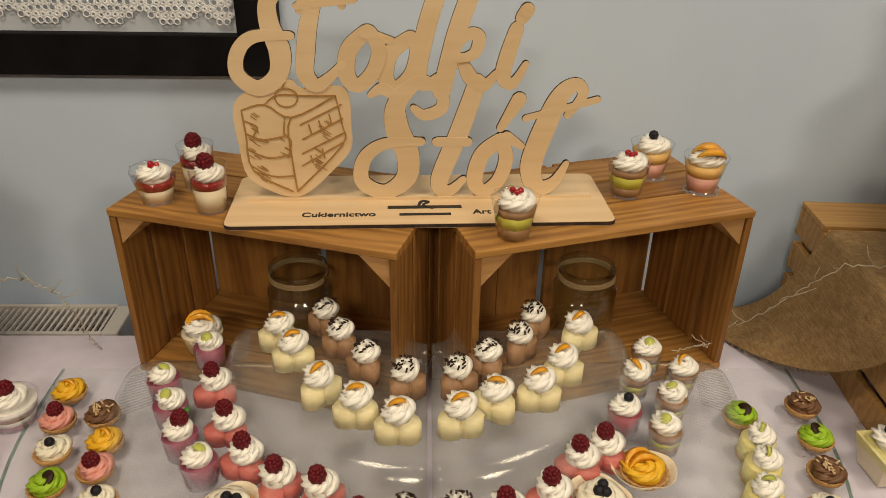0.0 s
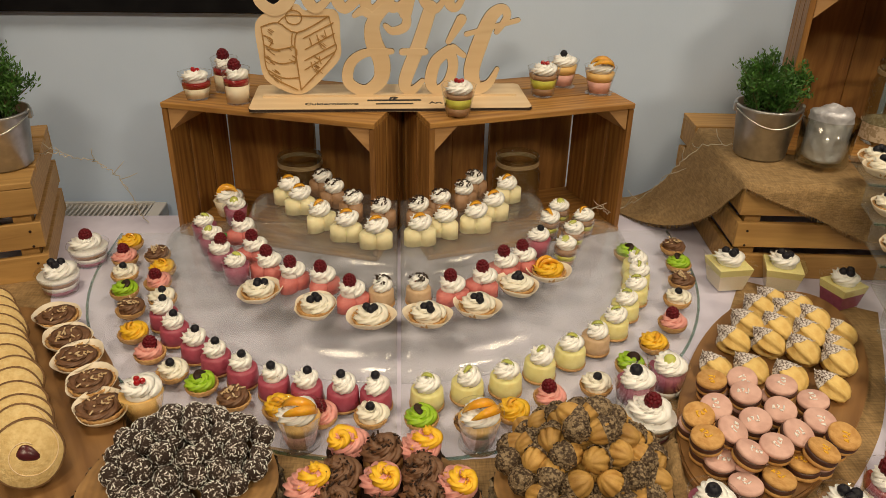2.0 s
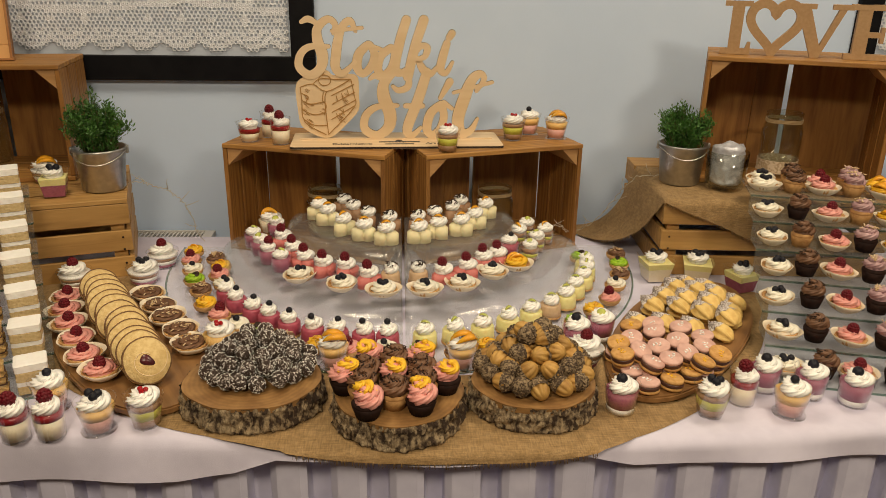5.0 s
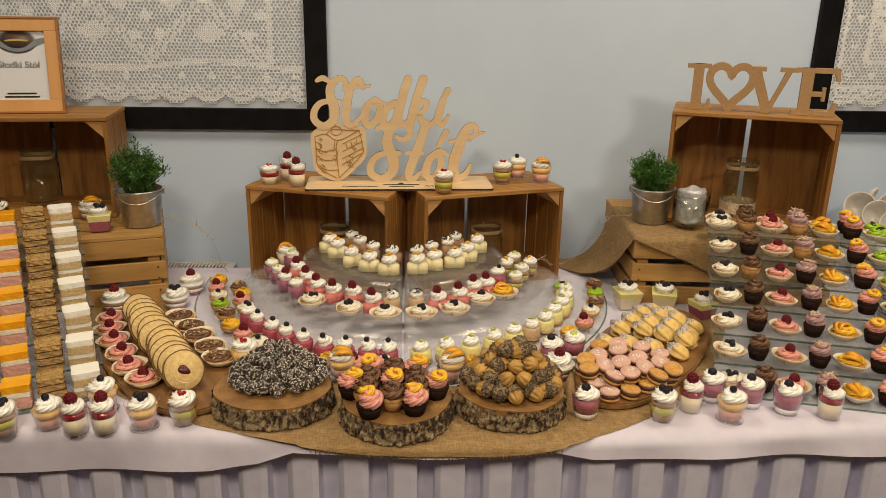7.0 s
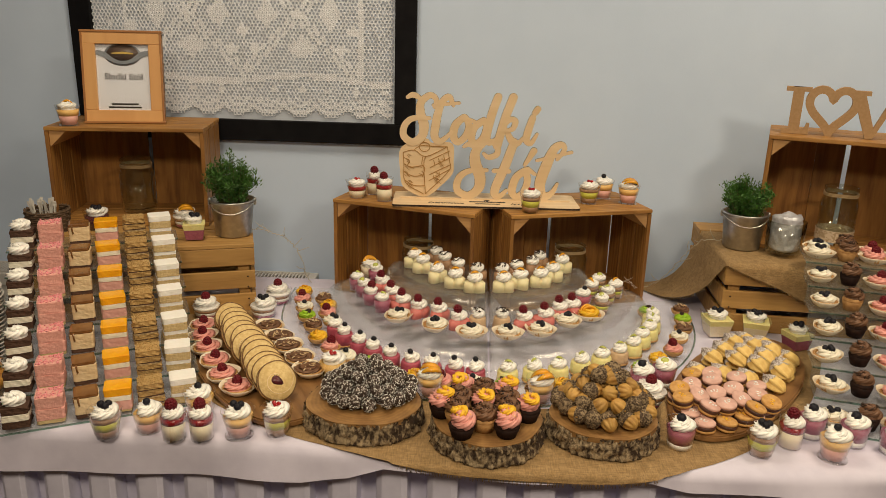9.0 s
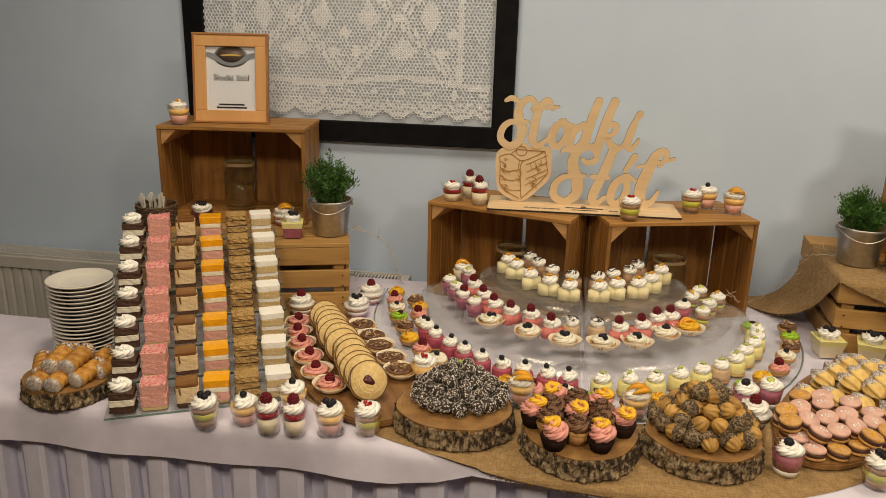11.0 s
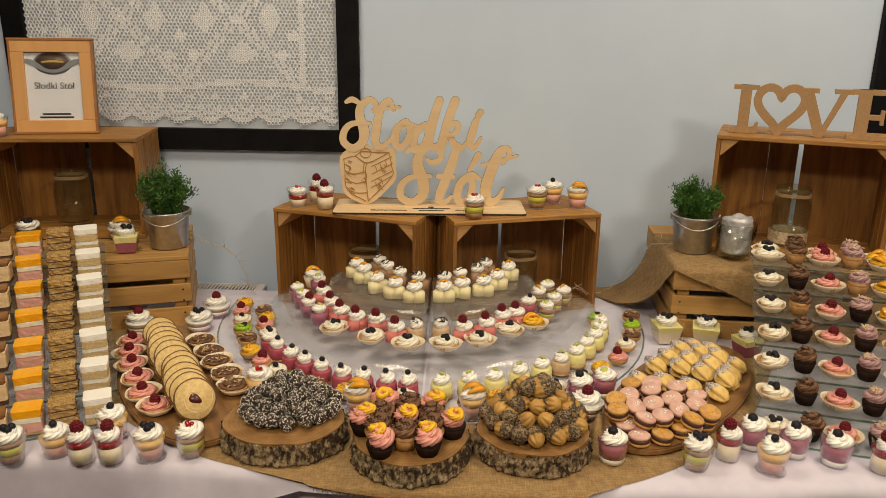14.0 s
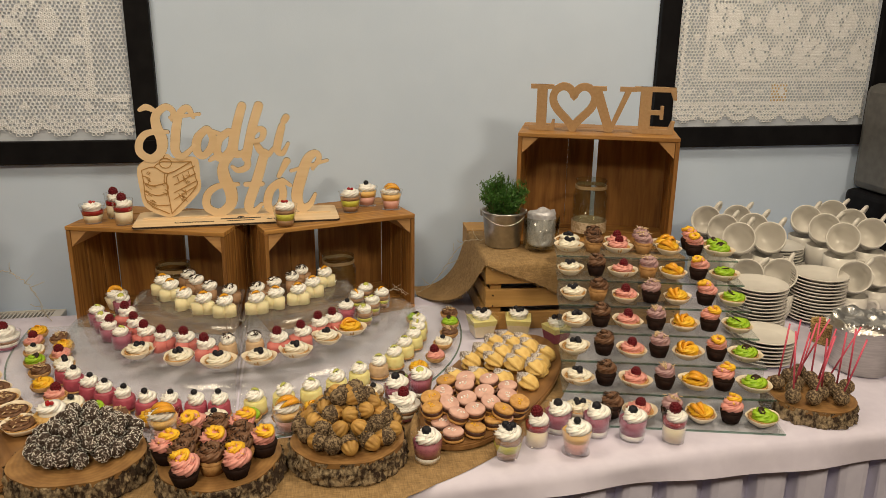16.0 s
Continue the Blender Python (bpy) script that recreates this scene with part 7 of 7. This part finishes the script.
urn = thing("steel_pot", pose(1.51, 0.41, CLOTH_TOP), "brushed steel pot covered with crumpled foil", "pot")
part("body", lathe([(0, 0.002), (0.066, 0.002), (0.07, 0.006), (0.07, 0.123), (0.073, 0.125), (0.066, 0.125), (0.064, 0.02), (0, 0.02)], 40), M_STEEL, urn)
bm = bmesh.new()
bmesh.ops.create_grid(bm, x_segments=34, y_segments=34, size=0.5)
for v in bm.verts:
    xx, yy = v.co.x * 0.185, v.co.y * 0.17
    d_ = max(abs(v.co.x), abs(v.co.y)) * 2
    rr = math.hypot(xx, yy)
    z_ = 0.134 + 0.014 * noise.noise(Vector((xx * 26, yy * 26, 3))) + 0.004 * noise.noise(Vector((xx * 70, yy * 70, 8)))
    if rr > 0.07:
        z_ -= min(rr - 0.07, 0.022) * 0.8
        k = 0.072 + (rr - 0.07) * 0.45
        xx, yy = xx / rr * max(k, 0.076), yy / rr * max(k, 0.076)
    v.co = Vector((xx, yy, z_))
part("foil_cover", bm, M_FOIL, urn, "crumpled silver foil", smooth=False)


def wicker(m, r, h, label, mat_, square=False):
    t = thing("wicker_basket", m, label, "basket", "wicker baskets")
    bm = bmesh.new()
    for k in range(int(h / 0.006)):
        q = k * 0.006 / h
        rr = r * (0.85 + 0.15 * q)
        tube([(rr * (1 + 0.03 * (-1) ** (i + k)) * math.cos(2 * math.pi * i / 24), rr * (1 + 0.03 * (-1) ** (i + k)) * math.sin(2 * math.pi * i / 24), 0.003 + k * 0.006) for i in range(25)], 0.0032, 5, bm)
    part("weave", bm, mat_, t)
    st = bmesh.new()
    for i in range(24):
        a = 2 * math.pi * i / 24
        tube([(r * 0.85 * math.cos(a), r * 0.85 * math.sin(a), 0.001), (r * 1.0 * math.cos(a), r * 1.0 * math.sin(a), h + 0.002)], 0.002, 5, st)
    part("stakework", st, mat_, t)
    part("base", lathe([(0, 0.001), (r * 0.85, 0.001), (r * 0.85, 0.005), (0, 0.005)], 24), mat_, t)
    return t


M_WICKER = mat("wicker", (0.5, 0.33, 0.14), (0.36, 0.22, 0.08), 0.7, 160.0)
M_WICKER_D = mat("dark_wicker", (0.12, 0.075, 0.045), (0.08, 0.05, 0.03), 0.7, 160.0)
wicker(pose(1.535, 0.57, CLOTH_TOP), 0.04, 0.055, "small round golden wicker basket on the tablecloth", M_WICKER)
wicker(pose(-1.24, 0.86, TABLE + BOX_H - 0.02), 0.058, 0.085, "dark wicker basket holding small forks", M_WICKER_D)
stilt = thing("basket_block", pose(-1.26, 0.86, TABLE + 0.001), "plain pale wooden block under a basket", "block")
part("block", box(0.12, 0.12, BOX_H - 0.023, (0, 0, (BOX_H - 0.023) / 2), 0.002), M_BOX, stilt, smooth=False)
for i in range(16):
    fk = thing("fork", pose(-1.24 + RNG.uniform(-0.035, 0.035), 0.86 + RNG.uniform(-0.03, 0.03), TABLE + BOX_H - 0.012, RNG.uniform(-14, 14), RNG.uniform(-16, 16), 0), "small white dessert fork standing in a basket", "fork", "dessert forks")
    part("handle", box(0.005, 0.0015, 0.09, (0, 0, 0.047), 0.0005), M_CHINA, fk, smooth=False)
    part("neck", box(0.008, 0.0012, 0.014, (0, 0, 0.096), 0.0004), M_CHINA, fk, smooth=False)

# cream horns on a small disc
zc = tree_disc(-1.105, 0.205, 0.096, 0.036, 21, "birch slice carrying cream horns", CLOTH_TOP)
M_HORN = mat("flaky_pastry", (0.62, 0.33, 0.07), (0.34, 0.14, 0.025), 0.4, 70.0, 0.0008, 160.0, rand=0.15)


def horn():
    t = thing("cream_horn", Matrix(), "golden pastry tube with coconut-dipped cream ends", "pastry", "cream horns")
    bm = bmesh.new()
    rings = []
    for i in range(49):
        q = i / 48
        ring = []
        for j in range(24):
            lap = (q * 4.5 - j / 24) % 1.0
            rr = 0.0155 + 0.0042 * lap ** 0.7
            ring.append(bm.verts.new((rr * math.cos(2 * math.pi * j / 24), rr * math.sin(2 * math.pi * j / 24), -0.038 + 0.076 * q)))
        rings.append(ring)
    for a, b in zip(rings, rings[1:]):
        for j in range(24):
            bm.faces.new((a[j], a[(j + 1) % 24], b[(j + 1) % 24], b[j]))
    bm.faces.new(rings[0][::-1])
    bm.faces.new(rings[-1])
    bmesh.ops.recalc_face_normals(bm, faces=bm.faces)
    part("pastry", bm, M_HORN, t)
    c = part("cream_end", lathe([(0.0182, 0.026), (0.0192, 0.036), (0.0145, 0.041), (0, 0.043)], 20), M_DIP, t, "cream end dipped in coconut and chocolate")
    again(c, t, pose(0, 0, 0, 180, 0, 0))
    return t


for x, y, z, a in ((-1.165, 0.2, 0, 30), (-1.13, 0.16, 0, 0), (-1.09, 0.16, 0, 0), (-1.05, 0.19, 0, -15), (-1.1, 0.24, 0, 10), (-1.06, 0.25, 0, -10), (-1.14, 0.25, 0, 10), (-1.115, 0.19, 0.027, 5), (-1.075, 0.195, 0.027, -5), (-1.02, 0.235, 0, -25)):
    place("horn", horn, pose(x, y, zc + 0.0175 + z, 0, 0, a) @ pose(0, 0, 0, 98, 0, 0))

# cake pops
zp = tree_disc(1.25, 0.245, 0.098, 0.035, 27, "birch slice carrying cake pops", CLOTH_TOP)
M_STICK = mat("pink_paper_stick", (0.72, 0.12, 0.2), (0.64, 0.09, 0.16), 0.5, 60.0)


def cakepop():
    t = thing("cake_pop", Matrix(), "nut-covered cake pop on a pink stick", "cake pop", "cake pops")
    bm = ball(0.0165, 3)
    for v in bm.verts:
        v.co *= 1 + 0.06 * noise.noise(v.co * 160)
    part("ball", bm, M_NUTCOAT, t)
    part("stick", tube([(0, 0, 0.012), (0, 0, 0.14)], 0.0019, 8), M_STICK, t, "bright pink stick")
    return t


for i in range(14):
    a, q = 2.4 * i, 0.082 * math.sqrt((i + 0.5) / 14)
    place("cakepop", cakepop, pose(1.25 + q * math.cos(a), 0.245 + q * math.sin(a), zp + 0.0165, RNG.uniform(-16, 12), RNG.uniform(-12, 26), 0))

# coffee machine at the far right, only its side is seen
cm = thing("coffee_machine", pose(2.1, 1.13, CLOTH_TOP), "tall grey and black coffee machine beside stacked cups", "coffee machine")
part("body", box(0.3, 0.2, 0.27, (0.1, 0, 0.135), 0.02), M_FRAME, cm, smooth=False)
M_GREYP = mat("grey_plastic", (0.13, 0.13, 0.13), (0.1, 0.1, 0.1), 0.5, 40.0)
part("upper_housing", box(0.29, 0.19, 0.36, (0.105, 0, 0.451), 0.03), M_GREYP, cm, smooth=False)

# wire lights with dry twigs
M_WIRE = mat("thin_wire", (0.6, 0.55, 0.45), (0.5, 0.45, 0.36), 0.4, 90.0)


def wire(points, label, m=Matrix()):
    t = thing("wire_garland", m, label, "garland", "wire garlands")
    rg = random.Random(len(points))
    main = [Vector(p) for p in smooth_line(points, 8)]
    main = [p + Vector((rg.gauss(0, 0.002), rg.gauss(0, 0.002), rg.gauss(0, 0.002))) for p in main]
    part("wire", tube(main, 0.0009, 5), M_WIRE, t)
    for i in range(5, len(main) - 2, 6):
        d = Vector((rg.uniform(-1, 1), rg.uniform(-0.6, 0.2), rg.uniform(0.2, 1))).normalized()
        part("twig", tube([main[i], main[i] + d * 0.02, main[i] + d * 0.035 + Vector((0.004, 0, 0.004))], [0.0008, 0.0007, 0.0005], 4), M_WIRE, t)


wire([(0.38, 0.94, 0.82), (0.42, 0.95, 0.825), (0.46, 1.0, 0.79), (0.515, 1.07, 0.775), (0.55, 1.05, 0.81), (0.58, 1.02, 0.865), (0.605, 0.99, 0.92), (0.635, 0.97, 0.957), (0.7, 0.95, 0.962)], "thin wire garland with dry twigs near the burlap")
wire([(-0.69, 0.945, 0.944), (-0.66, 0.948, 0.946), (-0.635, 0.96, 0.935), (-0.605, 1.0, 0.91), (-0.585, 1.02, 0.88), (-0.575, 1.03, 0.86), (-0.555, 1.035, 0.82), (-0.55, 1.04, 0.78), (-0.535, 1.04, 0.754)], "thin wire garland with dry twigs near the box")
